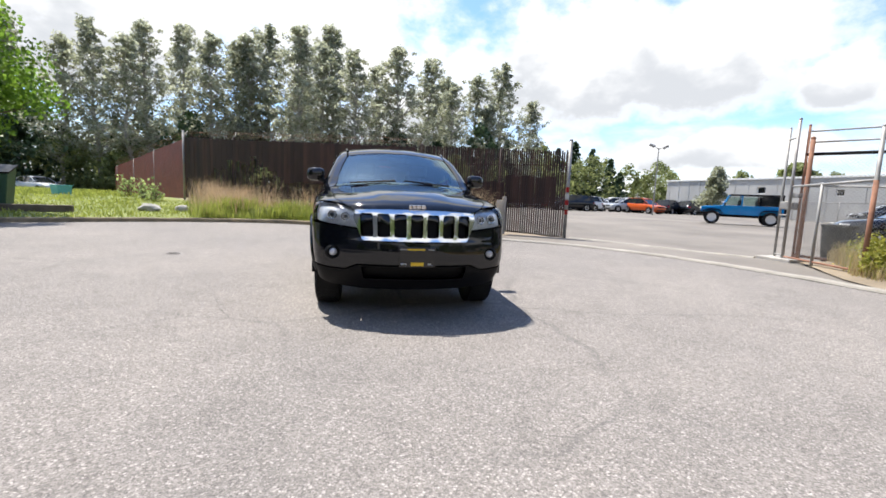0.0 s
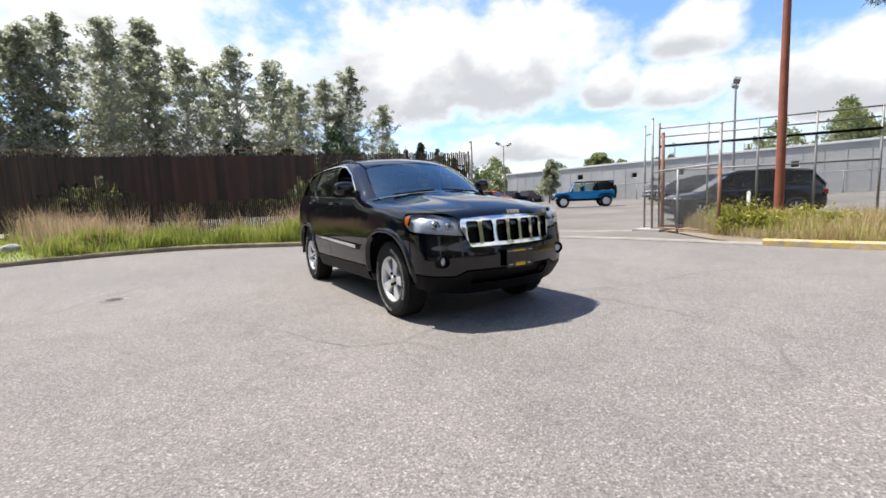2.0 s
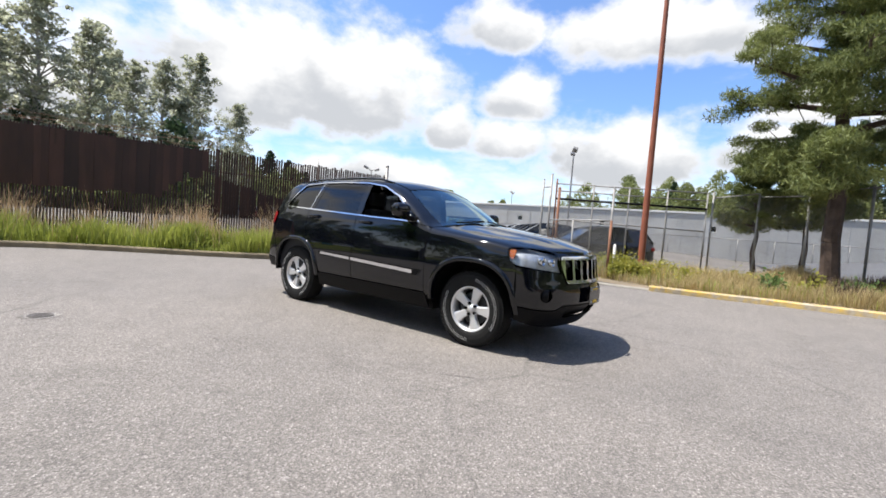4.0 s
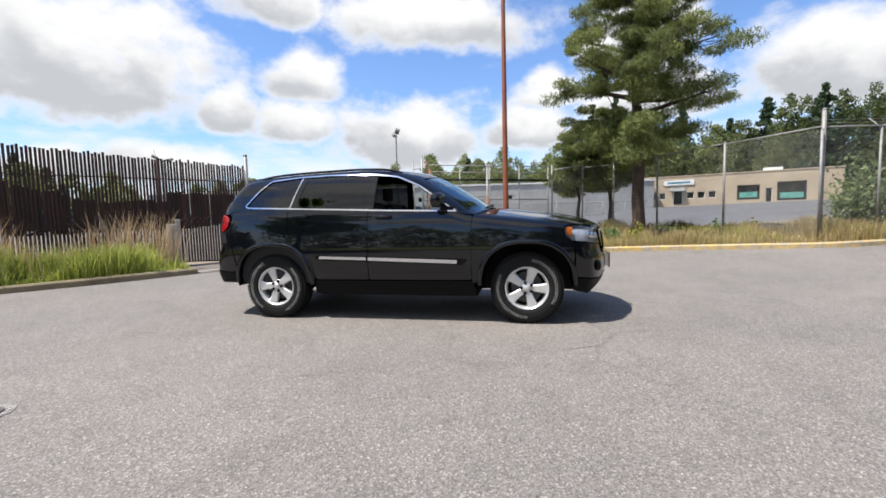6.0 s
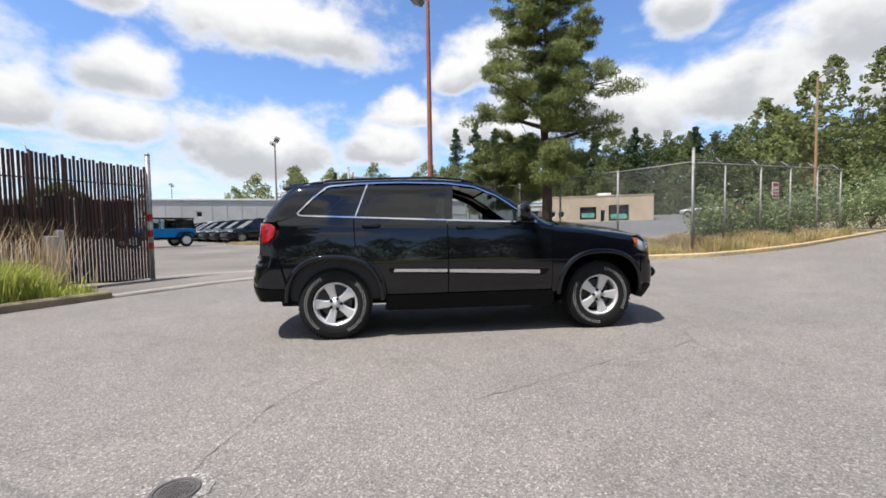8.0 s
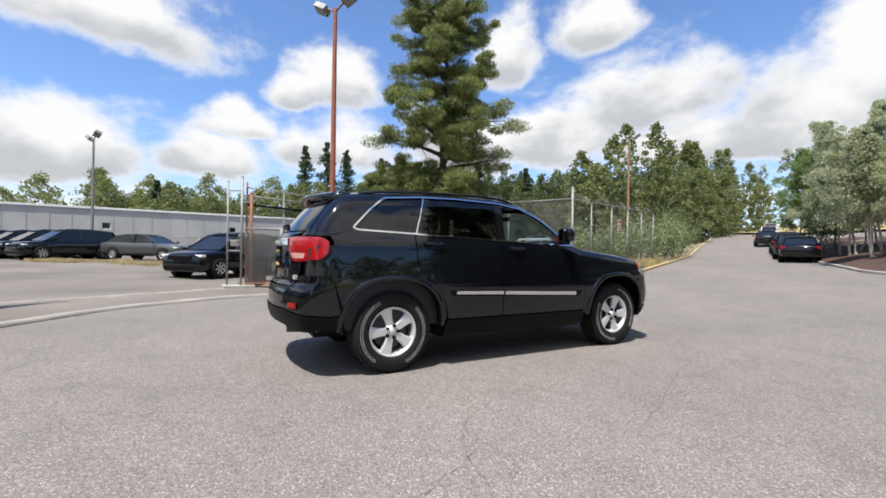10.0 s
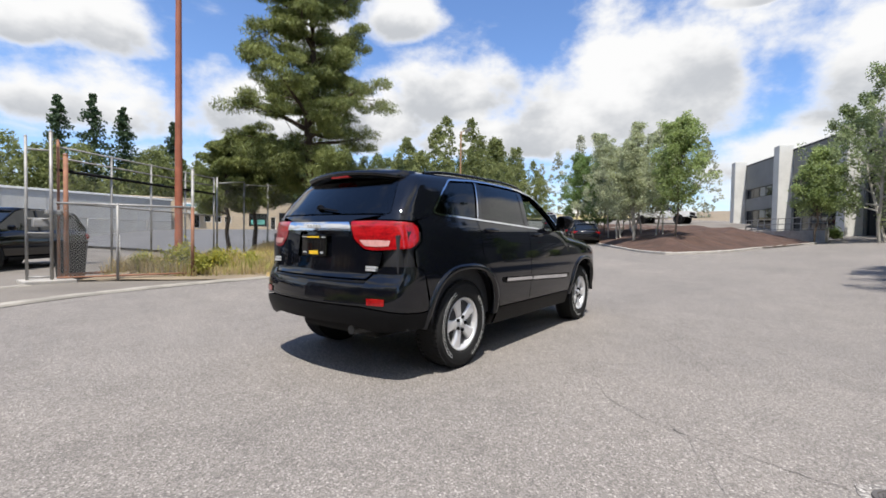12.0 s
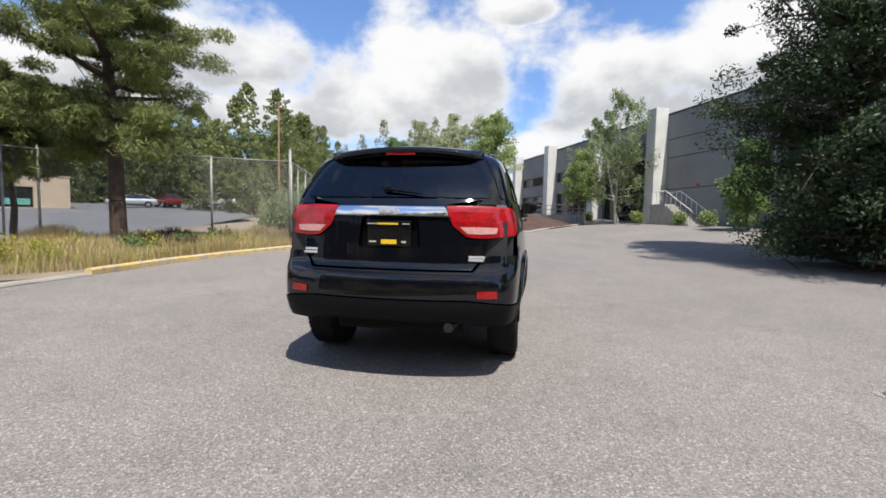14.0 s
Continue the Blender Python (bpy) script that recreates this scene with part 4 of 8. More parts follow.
grille = skin("grille", suv, CHROME, [Fr(-0.455, 0.718), Fr(0.455, 0.718), Fr(0.535, 0.90), Fr(0.52, 0.978), Fr(0.25, 0.99), Fr(0, 0.994), Fr(-0.25, 0.99), Fr(-0.52, 0.978), Fr(-0.535, 0.90)], "CF", holes=slots, lift=0.014, depth=0.07, r=0.018, step=0.035, label="seven-slot chrome grille")
for s in slots:
    skin("grille_mesh", grille, BLACK_PLASTIC, [p * (1.0, 1, 1) for p in s], "CF", lift=-0.045, depth=0, gap=-0.01, r=0.01)
for s in (1, -1):
    lamp = skin("headlamp", suv, HEAD_LENS, HEAD, "CF", lift=0.003, depth=0.03, r=0.03, step=0.035, mirror=s < 0, label="clear headlamp with amber corner")
    skin("headlamp_bowl", lamp, BOWL, HEAD, "CF", lift=-0.04, depth=0, r=0.03, mirror=s < 0)
    skin("side_marker", lamp, AMBER, [S(-1.965, 1.02), S(-1.90, 1.012), S(-1.912, 0.945), S(-1.955, 0.915)], "CF", lift=-0.004, depth=0.02, mirror=s < 0, label="amber reflector")
    for x, z, r in ((0.605, 0.912, 0.034), (0.715, 0.922, 0.038)):
        bm = bmesh.new()
        base = Fr(x, z)
        lathe(bm, [(0.001, -0.03), (r * 0.5, -0.026), (r * 0.8, -0.012), (r, 0.012), (r * 1.06, 0.012), (r * 1.06, -0.03)], "z", 20, matrix=Matrix.Translation(Vector(base * (s, 1, 1)) + Vector((0, 0.02, 0))) @ Matrix.Rotation(radians(90), 4, "X"))
        part("reflector", bm, CHROME, lamp, smooth=True)
        bm = bmesh.new()
        bmesh.ops.create_uvsphere(bm, u_segments=12, v_segments=8, radius=r * 0.42, matrix=Matrix.Translation(Vector(base * (s, 1, 1)) + Vector((0, 0.022, 0))))
        part("bulb_shield", bm, DARK_METAL, lamp, smooth=True)
    fog = Fr(0.70, 0.605) * (s, 1, 1)
    bm = bmesh.new()
    m = Matrix.Translation(fog) @ Matrix.Rotation(radians(90 + 0), 4, "X") @ Matrix.Rotation(radians(-s * 24), 4, "Y")
    lathe(bm, [(0.001, 0.004), (0.026, 0.002), (0.034, -0.004), (0.036, -0.02)], "z", 22, matrix=m)
    part("fog_lamp", bm, BOWL, suv, "round fog lamp", True)
    bm = bmesh.new()
    lathe(bm, [(0.036, -0.02), (0.037, 0.0), (0.050, 0.006), (0.060, 0.0), (0.060, -0.05)], "z", 22, matrix=m)
    part("fog_bezel", bm, BLACK_PLASTIC, suv, smooth=True)


def bars(bm, rows, place):
    """Plain bars in place of lettering: rows of (u, v, width, height)."""
    for u, v, w, h in rows:
        verts = box(bm, u - w / 2, u + w / 2, -0.002, 0.003, v - h / 2, v + h / 2)
        bmesh.ops.transform(bm, matrix=place, verts=verts)


def plate(at, rz, name):
    ob = new(name)
    ob.parent, ob.matrix_basis = suv, pose(*at, 0, 0, rz)
    bm = bmesh.new()
    box(bm, -0.155, 0.155, -0.006, 0.006, -0.085, 0.085, 0.004)
    part("plate_board", bm, PLATE_BLACK, ob)
    for nm, mt, q in (("yellow_bar", PLATE_YELLOW, (0, -0.058, 0.11, 0.030)), ("yellow_bar", PLATE_YELLOW, (-0.01, 0.066, 0.15, 0.012)), ("pale_bar", WHITE_PRINT, (-0.115, -0.058, 0.05, 0.010)),
                      ("pale_bar", WHITE_PRINT, (0.105, -0.058, 0.03, 0.014)), ("pale_bar", WHITE_PRINT, (-0.12, 0.066, 0.06, 0.006)), ("pale_bar", WHITE_PRINT, (0.12, 0.066, 0.05, 0.006))):
        bm = bmesh.new()
        bars(bm, [q], pose(0, -0.008, 0))
        part(nm, bm, mt, ob)
    return ob


plate((0, -2.445, 0.595), 0, "front_plate")
bm = bmesh.new()
for x, w in ((-0.062, 0.022), (-0.028, 0.034), (0.012, 0.034), (0.052, 0.036)):
    box(bm, x - w / 2, x + w / 2, -2.372, -2.352, 1.002 + (0 if x > -0.04 else -0.004), 1.032, 0.004)
part("hood_badge", bm, CHROME, suv, "small chrome badge")

# tail
hatch = [Re(0.385, 1.24), Re(0.66, 1.285), Re(-0.66, 1.285), Re(-0.385, 1.24), Re(-0.425, 1.095), Re(-0.53, 1.013), Re(-0.68, 1.005), Re(-0.66, 0.90), Re(-0.57, 0.80), Re(0.57, 0.80), Re(0.66, 0.90), Re(0.68, 1.005), Re(0.53, 1.013), Re(0.425, 1.095)]
skin("tailgate", suv, CAR_BLACK, hatch, "CR", holes=[[Re(-0.22, 0.945), Re(0.22, 0.945), Re(0.20, 1.15), Re(-0.20, 1.15)]], r=0.02)
skin("plate_recess", suv, CAR_BLACK, [Re(-0.23, 0.935), Re(0.23, 0.935), Re(0.21, 1.155), Re(-0.21, 1.155)], "CR", lift=-0.035, depth=0)
skin("tailgate_bar", suv, CHROME, [Re(-0.41, 1.158), Re(0.41, 1.158), Re(0.378, 1.230), Re(-0.378, 1.230)], "CR", lift=0.014, depth=0.03, r=0.012, label="wide chrome bar above the plate")
skin("rear_corner_trim", suv, CAR_BLACK, [Re(0.60, 1.246), Re(0.71, 1.246), S(2.025, 1.241), S(1.95, 1.262), S(1.93, 1.33), Re(0.715, 1.42), Re(0.62, 1.61), Re(0.50, 1.61), Re(0.60, 1.42), Re(0.64, 1.30)], "CR", lift=-0.006, depth=0.0, r=0.004, both=True)
skin("rear_screen", suv, TINTED, [Re(-0.69, 1.292), Re(0.69, 1.292), Re(0.655, 1.40), Re(0.565, 1.60), Re(-0.565, 1.60), Re(-0.655, 1.40)], "CR", lift=0.0, depth=0.01, r=0.03, label="dark rear screen")
for s in (1, -1):
    tail = skin("tail_lamp", suv, RED_LENS, [Re(0.378, 1.236), Re(0.60, 1.242), S(2.04, 1.232), S(1.985, 1.195), S(2.0, 1.09), S(2.07, 1.035), Re(0.64, 1.012), Re(0.53, 1.02), Re(0.43, 1.10)], "CR", lift=0.004, depth=0.03, r=0.025, step=0.035, mirror=s < 0, label="red tail lamp with pale reversing strip")
    skin("reversing_lens", tail, REVERSE_LENS, [Re(0.475, 1.093), Re(0.62, 1.095), Re(0.735, 1.092), Re(0.725, 1.047), Re(0.62, 1.04), Re(0.53, 1.044)], "CR", lift=0.008, depth=0.01, r=0.006, step=0.035, mirror=s < 0, label="pale clear lens")
    skin("bumper_reflector", suv, RED_LENS, [Re(0.605, 0.61), Re(0.745, 0.61), Re(0.745, 0.665), Re(0.605, 0.665)], "CR", lift=0.008, depth=0.012, r=0.01, mirror=s < 0, label="red bumper reflector")
rear_bumper = [S(1.96, 0.86), S(2.05, 0.90), Re(0.70, 0.90), Re(0.665, 0.89), Re(0.585, 0.79), Re(-0.585, 0.79), Re(-0.665, 0.89), Re(-0.70, 0.90), S(2.05, 0.90) * (-1, 1, 1), S(1.96, 0.86) * (-1, 1, 1), S(1.89, 0.56) * (-1, 1, 1), S(2.0, 0.55) * (-1, 1, 1), Re(-0.55, 0.60), Re(0.55, 0.60), S(2.0, 0.55), S(1.89, 0.56)]
skin("rear_bumper", suv, CAR_BLACK, rear_bumper, "CR", r=0.015)
skin("rear_step_pad", suv, BLACK_PLASTIC, [Re(-0.57, 0.768), Re(0.57, 0.768), Re(0.575, 0.786), Re(-0.575, 0.786)], "CR", lift=0.006, depth=0.01, r=0.004)
skin("rear_valance", suv, BLACK_PLASTIC, [S(1.885, 0.555), S(2.0, 0.545), Re(0.55, 0.595), Re(-0.55, 0.595), S(2.0, 0.545) * (-1, 1, 1), S(1.885, 0.555) * (-1, 1, 1), S(1.84, 0.42) * (-1, 1, 1), Re(-0.60, 0.41), Re(-0.45, 0.45), Re(0.45, 0.45), Re(0.60, 0.41), S(1.84, 0.42)], "CR", lift=0.006, r=0.02, label="black lower bumper")
plate((0, 2.30, 1.04), 180, "rear_plate")
bm = bmesh.new()
for x, w in ((-0.055, 0.02), (-0.02, 0.03), (0.018, 0.03), (0.055, 0.03)):
    box(bm, x - w / 2, x + w / 2, 2.302, 2.322, 1.182, 1.208, 0.003)
part("tailgate_badge", bm, ALLOY, suv, "small silver badge")
for x, z, w in ((-0.59, 0.888, 0.13), (-0.59, 0.868, 0.12), (0.60, 0.915, 0.10), (0.60, 0.892, 0.12)):
    q = Re(x, z)
    bm = bmesh.new()
    box(bm, x - w / 2, x + w / 2, q[1] - 0.012, q[1] + 0.012, z - 0.008, z + 0.008, 0.002)
    part("model_badge", bm, ALLOY, suv, "silver model badge")
# spoiler
bm = bmesh.new()
rows = []
for x in np.linspace(-0.60, 0.60, 25):
    a = abs(x) / 0.60
    drop = 0.045 * a**2
    ys = 2.06 - 0.10 * a**2 - 0.06 * max(0, a - 0.85) / 0.15
    sec = [(1.74, 1.712 - drop), (1.89, 1.700 - drop), (ys - 0.02, 1.672 - drop), (ys, 1.656 - drop), (ys - 0.01, 1.630 - drop), (ys - 0.07, 1.608 - drop), (1.86, 1.60 - drop)]
    rows.append([bm.verts.new((x, y, z)) for y, z in sec])
for a, b in zip(rows, rows[1:]):
    for i in range(len(a) - 1):
        bm.faces.new((a[i], b[i], b[i + 1], a[i + 1]))
bm.faces.new(rows[0][::1])
bm.faces.new(rows[-1][::-1])
spoiler = part("roof_spoiler", bm, CAR_BLACK, suv, smooth=True)
bm = bmesh.new()
box(bm, -0.11, 0.11, 2.0, 2.046, 1.613, 1.632, 0.004)
part("brake_lamp", bm, RED_LENS, spoiler, "high red brake lamp")
# wiper on the rear screen
bm = bmesh.new()
wa, wb = Re(0.02, 1.345), Re(-0.22, 1.315)
tube(bm, wa + (0, 0.03, 0), wb + (0, 0.025, 0), 0.011, 0.006, 6)
tube(bm, Re(0.05, 1.35), wa + (0, 0.035, 0), 0.028, 0.02, 8)
part("rear_wiper", bm, BLACK_PLASTIC, suv)
for x0, x1 in ((0.55, 0.02), (-0.08, -0.58)):
    bm = bmesh.new()
    a, b = T(x0, -1.04 if x0 > 0.3 else -1.10), T(x1, -1.05 if x1 < -0.3 else -1.09)
    tube(bm, a + (0, 0, 0.02), b + (0, 0, 0.02), 0.011, 0.008, 6)
    part("windscreen_wiper", bm, BLACK_PLASTIC, suv)
# roof rails
for s in (1, -1):
    pts = [T(0.635, -0.12) * (s, 1, 1) + (0, 0, 0.0), T(0.64, 0.0) * (s, 1, 1) + (0, 0, 0.012)] + [T(0.645, y) * (s, 1, 1) + (0, 0, 0.018) for y in (0.3, 0.7, 1.1, 1.4)] + [T(0.63, 1.56) * (s, 1, 1) + (0, 0, 0.012), T(0.622, 1.68) * (s, 1, 1)]
    bm = bmesh.new()
    sp = spline(pts, 24)
    rings = []
    for k, p in enumerate(sp):
        t = Vector(sp[min(k + 1, len(sp) - 1)] - sp[max(k - 1, 0)]).normalized()
        u = t.cross(Vector((1, 0, 0))).normalized()
        rings.append([bm.verts.new(Vector(p) + Vector((1, 0, 0)) * 0.013 * math.cos(q) + u * 0.013 * math.sin(q)) for q in np.linspace(0, 2 * math.pi, 9)[:-1]])
    for a, b in zip(rings, rings[1:]):
        for i in range(8):
            bm.faces.new((a[i], a[(i + 1) % 8], b[(i + 1) % 8], b[i]))
    part("roof_rail", bm, BLACK_GLOSS, suv, smooth=True)
# arch flares
for yc in (FRONT_AXLE, REAR_AXLE):
    n = 28
    lines = []
    for rx, off in ((0.468, -0.05), (0.470, 0.012), (0.476, 0.019), (0.505, 0.018), (0.518, 0.004), (0.521, -0.01)):
        pts = arch(yc, rx, rx - 0.002, z0=0.41, n=n)
        base = np.array([(2.5, y, z) for y, z in pts])
        lines.append(cast(base, (-1, 0, 0), off))
    for s in (1, -1):
        bm = bmesh.new()
        vs = [[bm.verts.new(p * (s, 1, 1)) for p in ln] for ln in lines]
        for a, b in zip(vs, vs[1:]):
            for i in range(n):
                q = (a[i], a[i + 1], b[i + 1], b[i])
                if (lines[0][i][2] > 0.415 or lines[0][i + 1][2] > 0.415):
                    bm.faces.new(q if s < 0 else q[::-1])
        part("arch_flare", bm, CAR_BLACK, suv, smooth=True)
        bm = bmesh.new()
        prof = arch(yc, 0.474, 0.472, z0=0.30, n=n)
        inn, out = [bm.verts.new((s * 0.50, y, z)) for y, z in prof], [bm.verts.new((s * 0.90, y, z)) for y, z in prof]
        for i in range(n):
            bm.faces.new((inn[i], inn[i + 1], out[i + 1], out[i]))
        bm.faces.new(inn)
        part("wheel_liner", bm, BLACK_PLASTIC, suv)


# wheels
def wheel(at, outward):
    ob = new("wheel")
    ob.parent = suv
    ob.matrix_basis = pose(*at, 0, 0, 0 if outward > 0 else 180) @ pose(0, 0, 0, random.uniform(0, 70))
    R = WHEEL_R
    bm = bmesh.new()
    lathe(bm, [(0.222, -0.10), (0.245, -0.118), (0.30, -0.125), (0.345, -0.118), (R - 0.012, -0.095), (R - 0.001, -0.07), (R, -0.03), (R, 0.03), (R - 0.001, 0.07), (R - 0.012, 0.095), (0.345, 0.118), (0.335, 0.1195), (0.30, 0.125), (0.262, 0.1225), (0.245, 0.118), (0.222, 0.10)], "x", 56)
    for k in range(56):
        t = 2 * math.pi * k / 56
        for u, w in ((0.082, 0.030), (-0.082, 0.030), (0.03, 0.03), (-0.03, 0.03)):
            vv = box(bm, u - w / 2 - 0.006, u + w / 2 + 0.006, -0.014, 0.014, R - 0.012, R + 0.002)
            bmesh.ops.transform(bm, matrix=Matrix.Rotation(t + (0.03 if u > 0 else 0), 4, "X"), verts=vv)
    part("tyre", bm, RUBBER, ob, smooth=False)
    # raised pale sidewall marks, two runs of plain bars
    for start, count in ((0.2, 15), (3.3, 14)):
        bm = bmesh.new()
        for k in range(count):
            t = start + k * 0.14
            for dr in (-0.011, 0.011):
                vv = box(bm, 0.1215, 0.1255, -0.016, 0.016, 0.303 + dr - 0.0016, 0.303 + dr + 0.0016)
                bmesh.ops.transform(bm, matrix=Matrix.Rotation(t, 4, "X"), verts=vv)
            for dy in (-0.014, 0.014):
                vv = box(bm, 0.1215, 0.1255, dy - 0.0016, dy + 0.0016, 0.292, 0.314)
                bmesh.ops.transform(bm, matrix=Matrix.Rotation(t, 4, "X"), verts=vv)
        part("sidewall_mark", bm, WHITE_PRINT, ob, "outlined pale sidewall marking")
    bm = bmesh.new()
    lathe(bm, [(0.222, -0.10), (0.200, -0.09), (0.198, 0.06), (0.207, 0.090), (0.218, 0.104), (0.228, 0.110), (0.229, 0.102), (0.222, 0.098)], "x", 48)
    rim = part("rim", bm, ALLOY, ob, smooth=True)
    for k in range(5):
        bm = bmesh.new()
        sect = [(0.045, 0.040, 0.078), (0.075, 0.036, 0.084), (0.12, 0.040, 0.088), (0.17, 0.050, 0.090), (0.212, 0.062, 0.092)]
        loops = []
        for r, w, u in sect:
            loops.append([bm.verts.new(p) for p in ((u - 0.035, -w, r), (u - 0.008, -w, r), (u, -w * 0.72, r), (u, w * 0.72, r), (u - 0.008, w, r), (u - 0.035, w, r))])
        for a, b in zip(loops, loops[1:]):
            for i in range(6):
                j = (i + 1) % 6
                bm.faces.new((a[i], a[j], b[j], b[i]))
        bm.faces.new(loops[0])
        bm.faces.new(loops[-1][::-1])
        bmesh.ops.transform(bm, matrix=Matrix.Rotation(2 * math.pi * k / 5, 4, "X"), verts=bm.verts)
        bmesh.ops.recalc_face_normals(bm, faces=bm.faces)
        part("spoke", bm, ALLOY, rim)
    bm = bmesh.new()
    lathe(bm, [(0.001, 0.098), (0.028, 0.097), (0.034, 0.090), (0.036, 0.084), (0.075, 0.080), (0.078, 0.05)], "x", 24)
    part("hub_cap", bm, ALLOY, rim, smooth=True)
    for k in range(5):
        bm = bmesh.new()
        t = 2 * math.pi * (k + 0.5) / 5
        p = Vector((0, 0, 0.058))
        p.rotate(Euler((t, 0, 0)))
        tube(bm, (0.06, p.y, p.z), (0.099, p.y, p.z), 0.0165, 0.015, 10)
        part("wheel_nut", bm, BLACK_PLASTIC, rim)
    bm = bmesh.new()
    lathe(bm, [(0.001, 0.02), (0.165, 0.02), (0.165, -0.005), (0.001, -0.005)], "x", 30)
    part("brake_disc", bm, DARK_METAL, ob)
    bm = bmesh.new()
    lathe(bm, [(0.001, -0.03), (0.205, -0.03), (0.205, -0.08)], "x", 30)
    part("brake_shield", bm, BLACK_PLASTIC, ob)
    return ob


for yc in (FRONT_AXLE, REAR_AXLE):
    for s in (1, -1):
        wheel((s * 0.768, yc, WHEEL_R), s)

# door handles and mirrors
for s in (1, -1):
    for y in (1.02, 0.03):
        z = 1.165 + 0.03 * (y - 0.03)
        q = S(y, z)
        bm = bmesh.new()
        x = q[0] + 0.030
        rows = [(y - 0.095, 0.0, 0.010), (y - 0.08, 0.026, 0.014), (y - 0.04, 0.034, 0.015), (y + 0.04, 0.034, 0.015), (y + 0.08, 0.026, 0.014), (y + 0.095, 0.0, 0.010)]
        ring = []
        for yy, off, h in rows:
            xo = q[0] + off
            ring.append([bm.verts.new((s * v[0], yy, z + v[1])) for v in ((xo + 0.012, -h), (xo + 0.018, 0), (xo + 0.012, h), (xo - 0.004, h), (xo - 0.004, -h))])
        for a, b in zip(ring, ring[1:]):
            for i in range(5):
                j = (i + 1) % 5
                bm.faces.new((a[i], a[j], b[j], b[i]))
        bm.faces.new(ring[0])
        bm.faces.new(ring[-1][::-1])
        bmesh.ops.recalc_face_normals(bm, faces=bm.faces)
        part("door_handle", bm, CAR_BLACK, suv, smooth=True)
    mir = new("door_mirror")
    mir.parent = suv
    bm = bmesh.new()
    prof = []
    for u, ys, zs, yo in ((0.0, 0.35, 0.6, 0.0), (0.012, 0.75, 0.85, 0.0), (0.05, 1.0, 1.0, 0.0), (0.13, 1.0, 1.0, 0.004), (0.175, 0.92, 0.9, 0.012), (0.20, 0.65, 0.62, 0.02), (0.206, 0.3, 0.3, 0.024)):
        ring = []
        for k in range(16):
            t = 2 * math.pi * k / 16
            c, sn = math.cos(t), math.sin(t)
            yy = 0.070 * ys * math.copysign(abs(c) ** 0.7, c)
            if yy > 0.045:
                yy = 0.045
            ring.append(bm.verts.new((s * (0.885 + u), -0.60 + yy + yo, 1.315 + 0.078 * zs * math.copysign(abs(sn) ** 0.7, sn) + 0.01)))
        prof.append(ring)
    for a, b in zip(prof, prof[1:]):
        for i in range(16):
            j = (i + 1) % 16
            bm.faces.new((a[i], a[j], b[j], b[i]))
    bm.faces.new(prof[0])
    bm.faces.new(prof[-1][::-1])
    bmesh.ops.recalc_face_normals(bm, faces=bm.faces)
    part("mirror_shell", bm, BLACK_GLOSS, mir, smooth=True)
    bm = bmesh.new()
    box(bm, s * 0.99 - 0.078, s * 0.99 + 0.078, -0.556, -0.552, 1.262, 1.388, 0.0)
    part("mirror_glass", bm, CHROME, mir, "silvered mirror glass")
    bm = bmesh.new()
    tube(bm, (s * 0.86, -0.665, 1.235), (s * 0.93, -0.62, 1.275), 0.034, 0.028, 10)
    box(bm, s * 0.878 - 0.012, s * 0.878 + 0.012, -0.75, -0.60, 1.19, 1.26, 0.008)
    part("mirror_foot", bm, BLACK_PLASTIC, mir)

# underside and cabin
bm = bmesh.new()
box(bm, -0.80, 0.80, -0.98, 0.88, 0.27, 0.40, 0.03)
box(bm, -0.48, 0.48, -2.15, 2.05, 0.30, 0.55, 0.03)
box(bm, -0.60, 0.60, 1.88, 2.18, 0.40, 0.60, 0.03)
part("underbody", bm, BLACK_PLASTIC, suv)
bm = bmesh.new()
tube(bm, (-0.42, 1.7, 0.36), (-0.42, 2.27, 0.40), 0.035, None, 12)
part("exhaust_pipe", bm, DARK_METAL, suv)
bm = bmesh.new()
for x0, x1, y0, y1, z0, z1 in ((-0.84, 0.84, -0.9, 2.1, 0.42, 0.46), (-0.84, -0.80, -0.9, 2.1, 0.46, 1.16), (0.80, 0.84, -0.9, 2.1, 0.46, 1.16), (-0.80, 0.80, 1.30, 2.16, 0.46, 1.13)):
    box(bm, x0, x1, y0, y1, z0, z1)
part("cabin_lining", bm, DASH, suv)
bm = bmesh.new()
box(bm, -0.78, 0.78, -1.02, -0.52, 0.75, 1.16, 0.06)
box(bm, -0.12, 0.12, -0.70, 0.3, 0.46, 0.85, 0.03)
box(bm, 0.22, 0.56, -0.74, -0.55, 1.12, 1.20, 0.03)
part("dashboard", bm, DASH, suv, smooth=False)
bm = bmesh.new()
lathe(bm, [(0.175 + 0.016 * math.cos(t), 0.016 * math.sin(t)) for t in np.linspace(0, 2 * math.pi, 9)[:-1]], "z", 28, True, matrix=Matrix.Translation((0.38, -0.40, 1.06)) @ Matrix.Rotation(radians(-65), 4, "X"))
tube(bm, (0.38, -0.40, 1.06), (0.38, -0.62, 0.98), 0.05, 0.04, 10)
box(bm, 0.22, 0.54, -0.42, -0.40, 1.04, 1.08)
part("steering_wheel", bm, DASH, suv, smooth=True)
